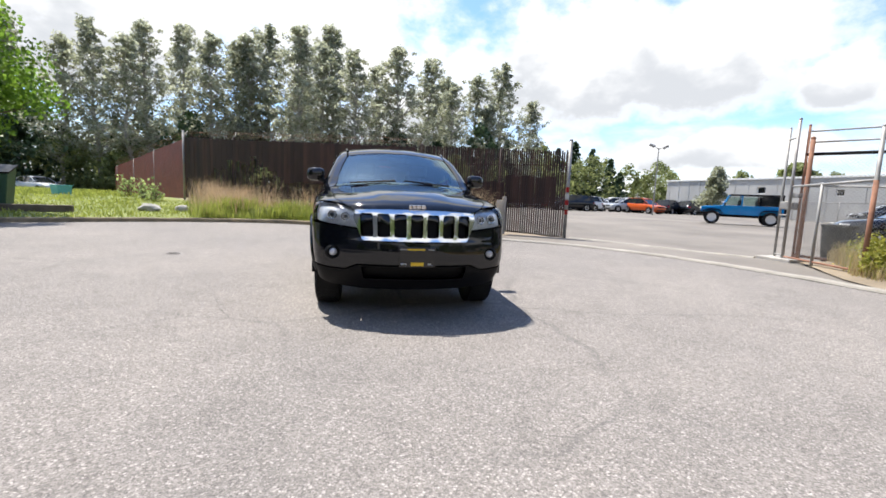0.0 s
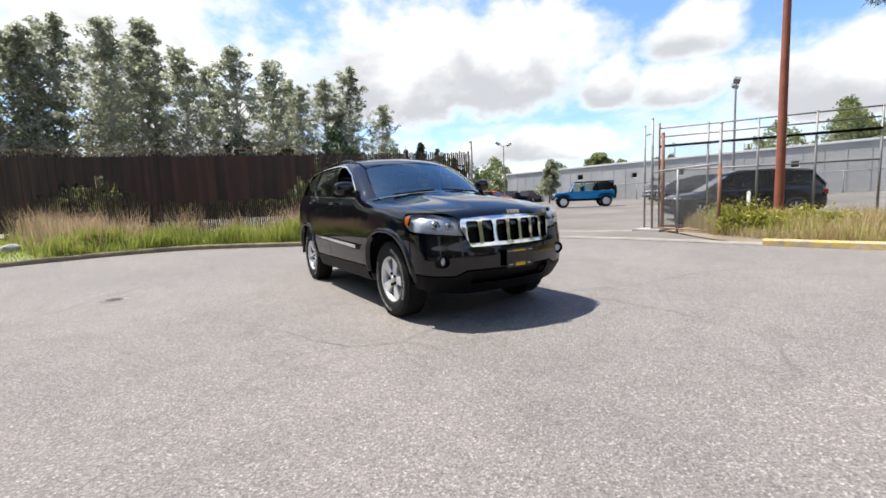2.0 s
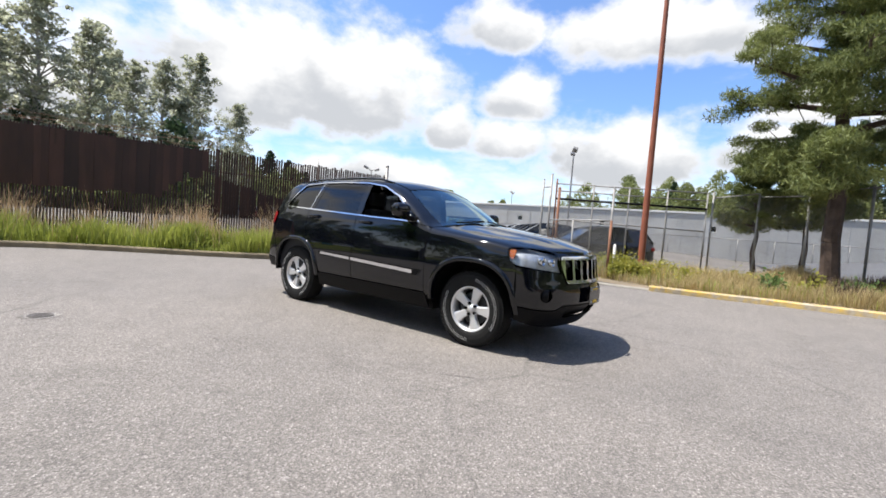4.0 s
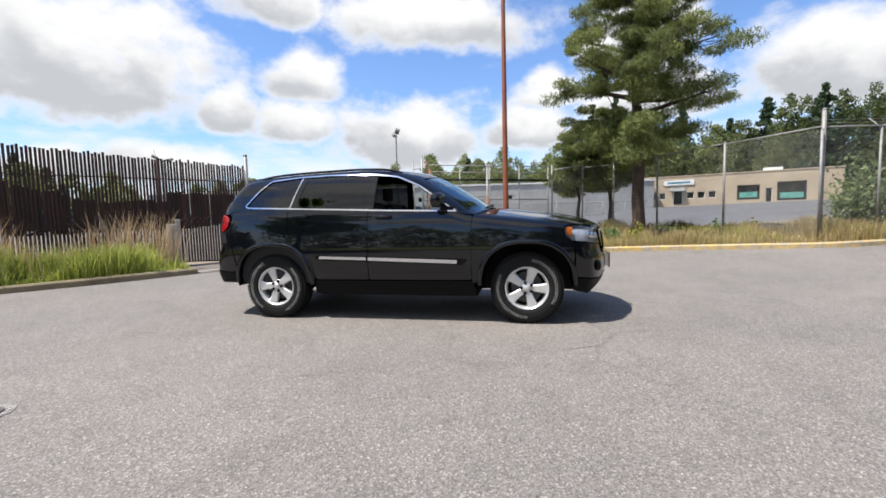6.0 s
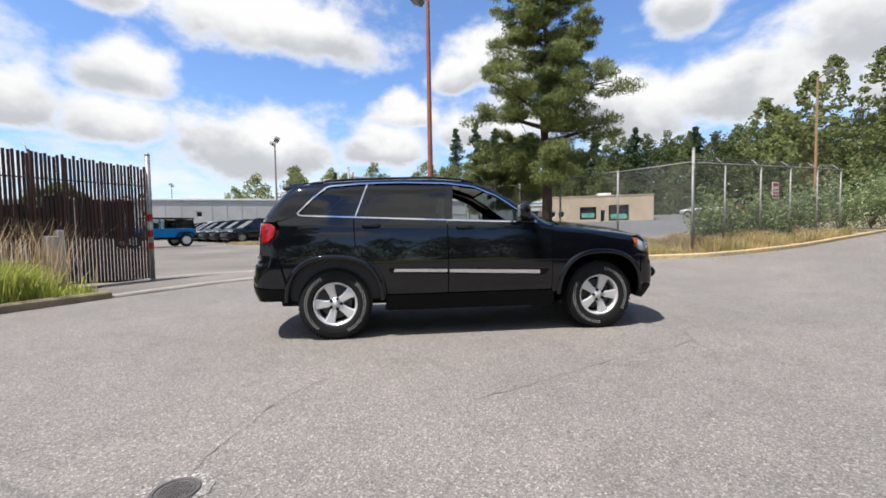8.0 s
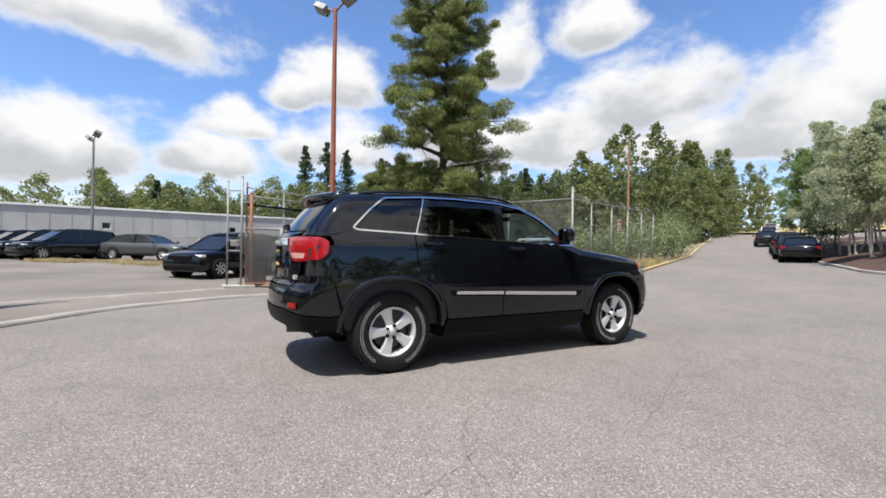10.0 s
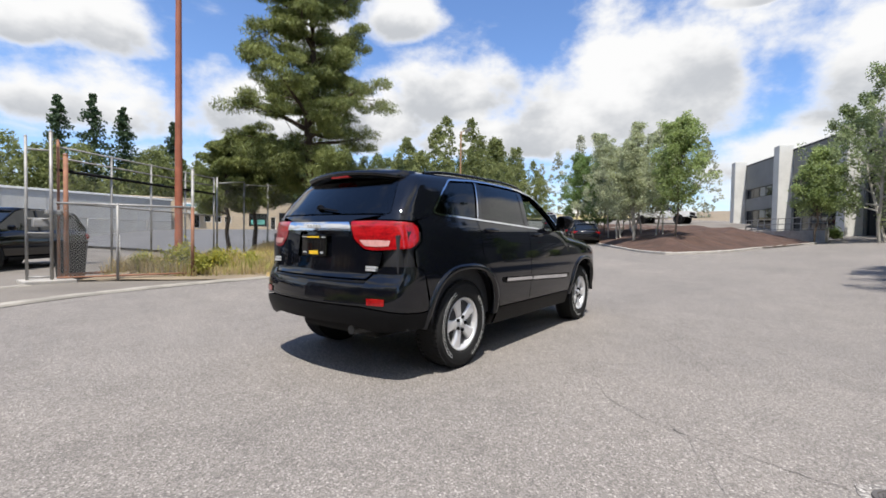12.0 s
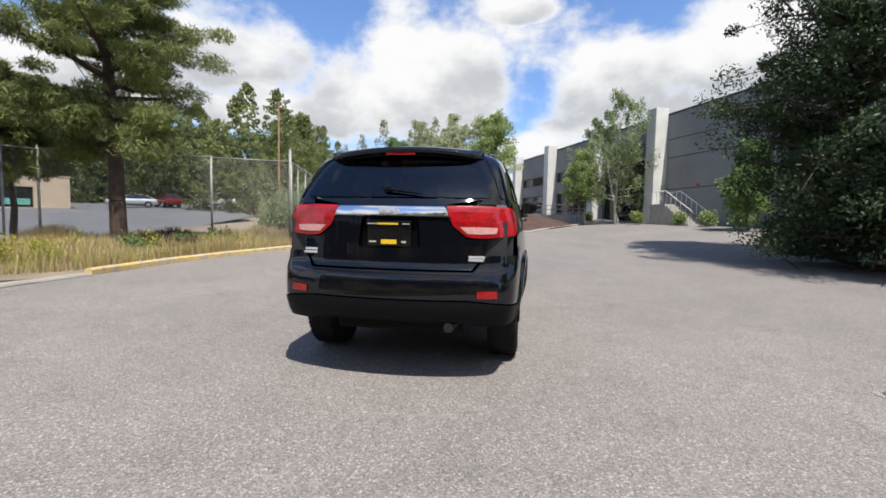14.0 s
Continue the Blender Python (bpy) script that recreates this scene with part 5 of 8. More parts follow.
for x in (-0.38, 0.38):
    bm = bmesh.new()
    box(bm, x - 0.26, x + 0.26, -0.22, 0.32, 0.62, 0.80, 0.06)
    box(bm, x - 0.25, x + 0.25, 0.26, 0.40, 0.74, 1.34, 0.06)
    box(bm, x - 0.13, x + 0.13, 0.36, 0.45, 1.38, 1.56, 0.04)
    tube(bm, (x - 0.06, 0.38, 1.3), (x - 0.06, 0.40, 1.42), 0.008)
    tube(bm, (x + 0.06, 0.38, 1.3), (x + 0.06, 0.40, 1.42), 0.008)
    part("front_seat", bm, SEAT, suv)
bm = bmesh.new()
box(bm, -0.66, 0.66, 0.62, 1.16, 0.62, 0.80, 0.06)
box(bm, -0.66, 0.66, 1.12, 1.28, 0.76, 1.32, 0.06)
for x in (-0.4, 0, 0.4):
    box(bm, x - 0.12, x + 0.12, 1.15, 1.24, 1.32, 1.46, 0.04)
part("rear_seat", bm, SEAT, suv)
bm = bmesh.new()
box(bm, -0.11, 0.11, -0.47, -0.45, 1.52, 1.58, 0.008)
part("inner_mirror", bm, DASH, suv)


# ---- fences, gate and poles ----
def link_mesh(bm, a, b, z0, z1, pitch=0.075, w=0.0035):
    """Chain link between two posts: crossing wires as fine flat strips."""
    a, b = np.array(a, float), np.array(b, float)
    L = np.linalg.norm(b - a)
    d = (b - a) / L
    nrm = np.array((-d[1], d[0]))
    H = z1 - z0
    for sgn in (1, -1):
        s = -H
        while s < L:
            u0, u1 = s, s + H
            v0, v1 = 0.0, H
            if u0 < 0:
                v0, u0 = -u0, 0.0
            if u1 > L:
                v1, u1 = H - (u1 - L), L
            if v1 > v0:
                if sgn < 0:
                    v0, v1 = H - v0, H - v1
                p, q = a + d * u0, a + d * u1
                off = nrm * 0.003 * sgn
                k = w * 0.7071
                vs = [bm.verts.new((p[0] + off[0] - d[0] * k, p[1] + off[1] - d[1] * k, z0 + v0)), bm.verts.new((p[0] + off[0] + d[0] * k, p[1] + off[1] + d[1] * k, z0 + v0)),
                      bm.verts.new((q[0] + off[0] + d[0] * k, q[1] + off[1] + d[1] * k, z0 + v1)), bm.verts.new((q[0] + off[0] - d[0] * k, q[1] + off[1] - d[1] * k, z0 + v1))]
                bm.faces.new(vs)
            s += pitch


def post(parent, at, z0, z1, r, mat, name="post", cap=True, label=""):
    bm = bmesh.new()
    tube(bm, (at[0], at[1], z0), (at[0], at[1], z1), r, None, 12)
    if cap:
        bmesh.ops.create_uvsphere(bm, u_segments=10, v_segments=6, radius=r * 1.12, matrix=Matrix.Translation((at[0], at[1], z1)))
    return part(name, bm, mat, parent, label, True)


def bar(parent, a, b, r, mat, name="rail"):
    bm = bmesh.new()
    tube(bm, a, b, r, None, 8)
    return part(name, bm, mat, parent, smooth=True)


def wire(parent, pts, r=0.004, mat=None, name="barbed_wire", barbs=True):
    bm = bmesh.new()
    for a, b in zip(pts, pts[1:]):
        tube(bm, a, b, r, None, 4, False)
        if barbs:
            n = int((Vector(b) - Vector(a)).length / 0.14)
            for k in range(n):
                c = Vector(a).lerp(Vector(b), k / max(1, n))
                tube(bm, c + Vector((0.01, 0.0, -0.02)), c + Vector((-0.01, 0, 0.02)), r * 0.8, None, 3, False)
    return part(name, bm, mat or STEEL_DULL, parent)


# rust-brown slatted fence: the long run and the run that turns away
fence = thing("slatted_fence", "tall chain link fence filled with rust-brown vertical slats", "fence")
A, E = np.array(FENCE_A), np.array(FENCE_END)
run = E - A
length = np.linalg.norm(run)
along = run / length
turn = math.degrees(math.atan2(along[1], along[0]))


def fence_top(f):
    return 3.36 - 0.66 * f


def fence_foot(f):
    return 0.62 * (1 - f) ** 1.2


bm = bmesh.new()
box(bm, -0.5, 0.5, -0.5, 0.5, 0.0, 1.0)
unit_slat = mesh_of("slat", bm, SLAT_SHADED)
rng = random.Random(5)
pitch = 0.0735
stations = [0.66 * (k + 0.5) / int(length * 0.66 / pitch) for k in range(int(length * 0.66 / pitch))]
stations += [0.66 + 0.34 * (k + 0.5) / int(length * 0.34 / 0.070) for k in range(int(length * 0.34 / 0.070))]
for f in stations:
    p = A + run * f
    open_part = f > 0.66
    w = 0.051 if open_part else 0.046
    if not open_part and rng.random() < 0.10:
        w *= 0.72
    foot, top = fence_foot(f) + 0.03, fence_top(f) + (rng.uniform(-0.01, 0.05) if rng.random() < 0.8 else rng.uniform(0.04, 0.08))
    if 0.10 < f < 0.32 or 0.62 < f < 0.68:
        # thinned-out slats
        if rng.random() < 0.5:
            top = foot + (top - foot) * rng.uniform(0.35, 1.0)
            w *= 0.7
    s = new("slat", unit_slat)
    s.parent = fence
    s.matrix_basis = pose(p[0], p[1], foot, rng.uniform(-0.4, 0.4), rng.uniform(-0.16, 0.16), turn) @ Matrix.Diagonal((w, 0.012, top - foot, 1))
# privacy strips on the street side that close the upper part of the older run
bm = bmesh.new()
box(bm, -0.5, 0.5, -0.5, 0.5, 0.0, 1.0)
unit_strip = mesh_of("privacy_strip", bm, SLAT_SHADED)
side = np.array((along[1], -along[0])) * 0.022
wide = 0.165
for k in range(int(length * 0.69 / wide)):
    f = (k + 0.5) * wide / length
    p = A + run * f + side * (1 + 0.25 * (k % 2))
    z0 = 1.46 + 0.14 * noise.noise((f * 30, 0, 0)) + rng.uniform(-0.02, 0.02)
    for lo, hi, rise_by in ((0.08, 0.34, 1.15), (0.62, 0.72, 0.9)):
        if lo < f < hi:
            z0 += rise_by * math.sin((f - lo) / (hi - lo) * math.pi) ** 0.8 * rng.uniform(0.6, 1.0)
    z1 = fence_top(f) - 0.03
    s = new("privacy_strip", unit_strip)
    s.parent = fence
    s.matrix_basis = pose(p[0], p[1], z0, rng.uniform(-0.3, 0.3), rng.uniform(-0.15, 0.15), turn) @ Matrix.Diagonal((wide + 0.006, 0.004, z1 - z0, 1))
for k in range(int(length * 0.29 / wide)):
    f = 0.70 + (k + 0.5) * wide / length
    p = A + run * f - side * (1 + 0.25 * (k % 2))
    z0, z1 = 1.05 + 0.05 * noise.noise((f * 40, 7, 0)) + rng.uniform(-0.02, 0.02), (1.95 if f > 0.88 else 1.72 + 4.5 * max(0, 0.79 - f)) + 0.12 * noise.noise((f * 30, 2, 0)) + rng.uniform(-0.03, 0.03)
    s = new("privacy_strip", unit_strip)
    s.parent = fence
    s.matrix_basis = pose(p[0], p[1], z0, 0, rng.uniform(-0.6, 0.6), turn) @ Matrix.Diagonal((wide * rng.uniform(0.85, 1.02), 0.004, z1 - z0, 1))
bm = bmesh.new()
B = np.array(FENCE_B)
run2 = B - A
L2 = np.linalg.norm(run2)
t2 = math.degrees(math.atan2(run2[1], run2[0]))
for k in range(int(L2 / 0.085)):
    f = k * 0.085 / L2
    p = A + run2 * f
    top, foot = 3.30 - 0.75 * f + rng.uniform(-0.03, 0.04), 0.60 - 0.35 * f
    v = box(bm, -0.038, 0.038, -0.006, 0.006, 0, top - foot)
    bmesh.ops.transform(bm, matrix=pose(p[0], p[1], foot, 0, 0, t2), verts=v)
# the same slats on the sunny run, with sunlight put into a brighter red-brown
SLAT_SUNLIT = speckled("sunlit_red_brown_slats", (0.20, 0.040, 0.026), 2, 0.3, 0.6, fine=40, bump=0.2)
tagged(part("far_slat", bm, SLAT_SUNLIT, fence, "red-brown slats of the far run, sunlight put into their colour"), kind="stuff")
posts_at = [0.0, 0.17, 0.345, 0.52, 0.70, 0.872]
for f in posts_at:
    p = A + run * f + np.array((along[1], -along[0])) * (0.045 if f == 0 else -0.05)
    post(fence, p, fence_foot(f) - 0.1, fence_top(f) + (0.28 if f == 0 else 0.06), 0.045 if f == 0 else 0.028, STEEL_DULL if f == 0 else SLAT_SHADED)
    q = p + along * 0.25
    bar(fence, (p[0], p[1], fence_top(f)), (p[0] - along[1] * 0.22, p[1] + along[0] * 0.22, fence_top(f) + 0.30), 0.012, STEEL_DULL, "barb_arm")
for f in (0.3, 0.6, 0.95):
    p = A + run2 * f
    post(fence, p, 0.2, 3.4 - 0.8 * f, 0.03, GALV)
end_post = post(fence, E + along * 0.06, 0, 3.06, 0.055, STEEL_DULL, label="weathered steel end post")
for k, (z, m) in enumerate(((1.05, "r"), (1.25, "w"), (1.45, "r"), (0.75, "r"))):
    bm = bmesh.new()
    q = E + along * 0.06
    tube(bm, (q[0], q[1], z), (q[0], q[1], z + 0.16), 0.0575, None, 12, False)
    part("tape_band", bm, RED_LENS if m == "r" else WHITE_PRINT, end_post, "reflective tape")
for dz, off in ((0.10, 0.06), (0.20, 0.12), (0.30, 0.2)):
    pts = []
    for k in range(13):
        f = k / 12 * 0.7
        p = A + run * f
        sag = 0.05 * math.sin(f * 41 + dz * 30)
        pts.append((p[0] - along[1] * off, p[1] + along[0] * off, fence_top(f) + dz + sag))
    wire(fence, pts, 0.0038, RUST)
    pts = [(A[0] + run2[0] * f, A[1] + run2[1] * f, 3.34 - 0.75 * f + dz + 0.04 * math.sin(f * 30)) for f in np.linspace(0, 1, 9)]
    wire(fence, pts, 0.0038, RUST)
for z in (1.25, 2.3):
    bar(fence, (A[0] - along[1] * 0.02 + along[0] * 11, A[1] + along[0] * 0.02 + along[1] * 11, z), (E[0] - along[1] * 0.02, E[1] + along[0] * 0.02, z), 0.016, SLAT_SHADED)

# rolling gate, pushed open, with its guide posts and low panel
G1, G2, GD, GL = (9.43, 2.48), (9.36, 1.98), (8.15, -0.24), (11.25, -2.2)
gate = thing("rolling_gate", "tall galvanised rolling gate with chain link and bare upper rails, open", "gate")
bm = bmesh.new()
link_mesh(bm, G2, GL, 0.16, 1.70, 0.075, 0.005)
link_mesh(bm, G2, GL, 1.74, 2.40)
part("chain_link", bm, GALV, gate)
dirg = (np.array(GL) - G2) / np.linalg.norm(np.array(GL) - G2)
for z, r, m in ((0.14, 0.03, RUST), (1.72, 0.022, GALV), (2.42, 0.035, BLACK_PLASTIC), (2.68, 0.02, STEEL_DULL), (2.92, 0.02, GALV)):
    bar(gate, (*G2, z), (*GL, z - 0.06), r, m)
for f, z in ((0.0, 3.05), (0.26, 2.92), (0.5, 2.9), (0.75, 2.9), (1.0, 2.86)):
    p = np.array(G2) + (np.array(GL) - G2) * f
    post(gate, p, 0.08, z, 0.026, GALV if f else RUST, "upright")
guide = thing("gate_posts", "pair of galvanised gate guide posts with rusty feet", "gate post")
post(guide, G1, 0, 3.06, 0.027, GALV)
post(guide, (9.24, 2.12), 0, 3.2, 0.032, STEEL_DULL)
post(guide, (9.34, 1.86), 0, 2.75, 0.045, RUST, label="rusty brown post")
for z in (0.12, 1.05, 1.35, 2.8):
    bar(guide, (*G1, z), (9.24, 2.12, z), 0.02, GALV)
bm = bmesh.new()
box(bm, 9.30, 9.50, 2.10, 2.40, 1.18, 1.34, 0.02)
box(bm, 9.26, 9.44, 1.95, 2.20, 1.45, 1.55, 0.02)
part("roller_box", bm, GALV, guide)
bm = bmesh.new()
box(bm, 9.0, 9.7, 1.75, 2.6, -0.05, 0.06, 0.02)
part("footing", bm, CONCRETE, guide)
panel_low = thing("low_fence_panel", "low chain link panel beside the gate, with a tall end post", "fence")
bm = bmesh.new()
link_mesh(bm, (9.2, 2.05), GD, 0.12, 1.68, 0.075, 0.005)
part("chain_link", bm, GALV, panel_low)
bar(panel_low, (9.2, 2.05, 1.70), (*GD, 1.72), 0.024, GALV)
bar(panel_low, (9.2, 2.05, 0.10), (*GD, 0.14), 0.02, RUST)
post(panel_low, GD, 0.0, 2.62, 0.034, GALV)
bm = bmesh.new()
tube(bm, (*GD, 0.0), (*GD, 1.72), 0.038, None, 12)
part("post_sleeve", bm, RUST, panel_low, "rusty lower sleeve", True)
lm = np.array((9.2, 2.05)) + (np.array(GD) - (9.2, 2.05)) * 0.42
post(panel_low, lm, 0.0, 1.72, 0.028, GALV)

# chain link fence along the street
street_fence = thing("street_fence", "galvanised chain link fence with barbed wire arms along the street", "fence")
SF = [(6.95, -8.6), (7.55, -10.2), (8.33, -12.25), (9.08, -14.2), (9.85, -16.2), (10.6, -18.15)]
SB = [(6.95, -8.6), (8.88, -7.19), (10.75, -5.85), (12.3, -4.7)]
for k, p in enumerate(SF):
    z = float(rise(*p)) + 0.13
    post(street_fence, p, z - 0.2, z + (3.18 if k == 0 else 2.72), 0.046 if k == 0 else 0.028, GALV)
    if k:
        bar(street_fence, (p[0], p[1], z + 2.72), (p[0] + 0.30, p[1] + 0.10, z + 3.02), 0.015, GALV, "barb_arm")
post(street_fence, (6.86, -8.52), 0.2, 3.0, 0.03, GALV)
for p in SB[1:]:
    z = float(rise(*p)) + 0.22
    post(street_fence, p, z - 0.2, z + 2.72, 0.033, GALV)
for line in (SF, SB):
    for a, b in zip(line, line[1:]):
        za, zb = float(rise(*a)) + 0.2, float(rise(*b)) + 0.2
        if line is SB:
            za += 0.02
        bar(street_fence, (*a, za + 2.70), (*b, zb + 2.70), 0.021, GALV, "top_rail")
        bm = bmesh.new()
        link_mesh(bm, a, b, (za + zb) / 2, (za + zb) / 2 + 2.66, 0.075, 0.0055)
        part("chain_link", bm, GALV, street_fence)
SG = [SB[-1], (11.8, -3.5), (11.35, -2.35)]
for k, (a, b) in enumerate(zip(SG, SG[1:])):
    bar(street_fence, (*a, 2.92), (*b, 2.92 - 0.1 * (k + 1)), 0.021, GALV, "top_rail")
    post(street_fence, b, 0.0, 2.9, 0.028, GALV)
    bm = bmesh.new()
    link_mesh(bm, a, b, 0.2, 2.80, 0.075, 0.0055)
    part("chain_link", bm, GALV, street_fence)
for dz, off in ((2.80, 0.10), (2.90, 0.2), (3.0, 0.29)):
    wire(street_fence, [(p[0] + off, p[1] + off * 0.33, float(rise(*p)) + 0.13 + dz) for p in SF], 0.004)
SIGN_WHITE = speckled("white_sign_face", (0.75, 0.74, 0.72), 20, 0.1, 0.5, bump=0)
SIGN_RED = speckled("red_sign_print", (0.5, 0.05, 0.04), 20, 0.15, 0.5, bump=0)
notice = thing("fence_sign", "small white and red notice wired to the fence", "sign", (8.70, -13.2, 2.35), 111)
bm = bmesh.new()
box(bm, -0.23, 0.23, -0.006, 0.006, -0.30, 0.30, 0.004)
part("sign_board", bm, SIGN_WHITE, notice)
for v, h, mt in ((0.2, 0.10, SIGN_RED), (0.02, 0.05, SIGN_RED), (-0.10, 0.05, SIGN_RED), (-0.22, 0.07, SIGN_RED)):
    bm = bmesh.new()
    box(bm, -0.19, 0.19, 0.006, 0.010, v - h / 2, v + h / 2)
    box(bm, -0.19, 0.19, -0.010, -0.006, v - h / 2, v + h / 2)
    part("print_bar", bm, mt, notice)
# low fence in front of the long grey shed
shed_fence = thing("lot_fence", "long galvanised chain link fence in front of the grey shed", "fence")
LF = [(38.5, 30), (40.5, 20), (42, 10), (43.2, 1), (44, -7), (45, -14)]
for a, b in zip(LF, LF[1:]):
    bm = bmesh.new()
    link_mesh(bm, a, b, 0.05, 2.1, 0.16, 0.009)
    part("chain_link", bm, GALV, shed_fence)
    bar(shed_fence, (*a, 2.12), (*b, 2.12), 0.035, GALV, "top_rail")
    for f in (0, 0.33, 0.67):
        post(shed_fence, (a[0] + (b[0] - a[0]) * f, a[1] + (b[1] - a[1]) * f), 0, 2.2, 0.04, GALV)


def flood_pole(at, height, r, mat, label, heads=2, rz=0):
    z = float(rise(*at))
    ob = thing("light_pole", label, "street lamp", (at[0], at[1], z), rz)
    bm = bmesh.new()
    tube(bm, (0, 0, -0.1), (0, 0, height), r, r * 0.62, 14)
    box(bm, -r * 1.6, r * 1.6, -r * 1.6, r * 1.6, -0.05, 0.05, 0.01)
    part("mast", bm, mat, ob, smooth=False)
    for k in range(heads):
        s = -1 if k else 1
        bm = bmesh.new()
        tube(bm, (0, 0, height - 0.1), (s * 0.42, 0, height + (0.12 if s > 0 else 0.22)), 0.03, None, 8)
        part("arm", bm, mat, ob)
        bm = bmesh.new()
        v = box(bm, -0.24, 0.24, -0.19, 0.19, -0.11, 0.11, 0.03)
        bmesh.ops.transform(bm, matrix=pose(s * 0.55, 0, height + (0.1 if s > 0 else 0.25), 20, -s * 28, 0), verts=bm.verts)
        head = part("flood_head", bm, GALV, ob)
    return ob


flood_pole((10.08, -0.70), 9.3, 0.105, REDPOLE, "tall red-brown steel pole with two floodlights", 2, 40)
flood_pole((30.7, 9.7), 7.7, 0.09, STEEL_DULL, "grey steel lot pole with two floodlights", 2, 30)
flood_pole((26.6, 29.4), 6.1, 0.07, STEEL_DULL, "slim lot pole with two floodlights", 2, -40)
flood_pole((15.9, -22.8), 8.55, 0.085, speckled("tan_pole_paint", (0.32, 0.19, 0.10), 4, 0.25, 0.6, bump=0.1), "tan street pole with a floodlight", 1, 200)
flood_pole((62, 32), 7.5, 0.09, STEEL_DULL, "distant lot pole with two floodlights", 2, 10)

# bits and pieces by the fences
marker = thing("concrete_marker", "weathered grey concrete box post in the grass", "marker post", (4.22, 7.60, 0.1), turn)
bm = bmesh.new()
box(bm, -0.15, 0.09, -0.10, 0.10, -0.1, 1.02, 0.03)
box(bm, 0.04, 0.16, -0.07, 0.07, -0.1, 1.14, 0.03)
part("block", bm, CONCRETE, marker)
binn = thing("rubbish_bin", "black round plastic rubbish bin behind the gate", "bin", (10.1, 1.62, 0))
bm = bmesh.new()
lathe(bm, [(0.001, 0.02), (0.25, 0.0), (0.29, 0.45), (0.31, 0.82), (0.33, 0.84), (0.33, 0.88), (0.30, 0.88), (0.27, 0.5), (0.001, 0.1)], "z", 24)
part("bin_body", bm, BLACK_PLASTIC, binn, smooth=True)
stub = thing("bollard", "short white painted steel bollard", "bollard", (11.1, 0.4, 0))
bm = bmesh.new()
tube(bm, (0, 0, -0.1), (0, 0, 1.0), 0.045, None, 12)
bmesh.ops.create_uvsphere(bm, u_segments=12, v_segments=6, radius=0.045, matrix=Matrix.Translation((0, 0, 1.0)))
part("tube", bm, SIGN_WHITE, stub, smooth=True)

# ---- trees, shrubs and grass ----
BARK = speckled("grey_brown_bark", (0.13, 0.10, 0.075), 4, 0.35, 0.9, fine=25, bump=0.7)
BARK_PALE = speckled("pale_bark", (0.36, 0.34, 0.30), 3, 0.4, 0.85, fine=20, bump=0.5)
BARK_WHITE = speckled("white_birch_bark", (0.62, 0.60, 0.56), 6, 0.3, 0.8, fine=18, bump=0.3)
BARK_DARK = speckled("dark_pine_bark", (0.075, 0.052, 0.04), 4, 0.4, 0.95, fine=22, bump=0.8)
LEAF_ALDER = leaf_material("alder_leaf", (0.12, 0.138, 0.07), (0.31, 0.33, 0.20), (0.66, 0.67, 0.52), 0.4, 0.6)
LEAF_MAPLE = leaf_material("maple_leaf", (0.07, 0.145, 0.018), (0.15, 0.28, 0.03), (0.30, 0.46, 0.06), 0.5, 0.5)
LEAF_PINE = leaf_material("pine_needle", (0.058, 0.084, 0.025), (0.165, 0.205, 0.058), (0.35, 0.38, 0.125), 0.6, 0.3)
LEAF_SPRUCE = leaf_material("spruce_needle", (0.016, 0.034, 0.012), (0.03, 0.055, 0.018), (0.068, 0.105, 0.036), 0.6, 0.3)
LEAF_YOUNG = leaf_material("young_leaf", (0.14, 0.20, 0.06), (0.29, 0.37, 0.12), (0.51, 0.59, 0.26), 0.5, 0.55)
LEAF_SILVER = leaf_material("silver_leaf", (0.20, 0.24, 0.12), (0.40, 0.44, 0.25), (0.68, 0.70, 0.49), 0.5, 0.52)
LEAF_SHRUB = leaf_material("shrub_leaf", (0.07, 0.125, 0.034), (0.15, 0.24, 0.065), (0.30, 0.40, 0.15), 0.5, 0.5)
LEAF_WOOD = leaf_material("far_wood_leaf", (0.10, 0.125, 0.042), (0.195, 0.23, 0.08), (0.34, 0.37, 0.15), 0.6, 0.55, 0.08)
GRASS_YELLOW = leaf_material("yellow_green_weed", (0.17, 0.19, 0.03), (0.33, 0.34, 0.055), (0.55, 0.50, 0.10), 0.6, 0.45)
LEAF_HEDGE = leaf_material("hedge_leaf", (0.08, 0.12, 0.04), (0.20, 0.27, 0.10), (0.42, 0.48, 0.25), 0.45, 0.45)
LEAF_HILL = leaf_material("hill_wood_leaf", (0.05, 0.07, 0.026), (0.105, 0.135, 0.048), (0.20, 0.24, 0.09), 0.6, 0.45, 0.08)
LEAF_FIR = leaf_material("far_fir_needle", (0.022, 0.044, 0.02), (0.042, 0.076, 0.033), (0.08, 0.125, 0.056), 0.6, 0.3, 0.1)


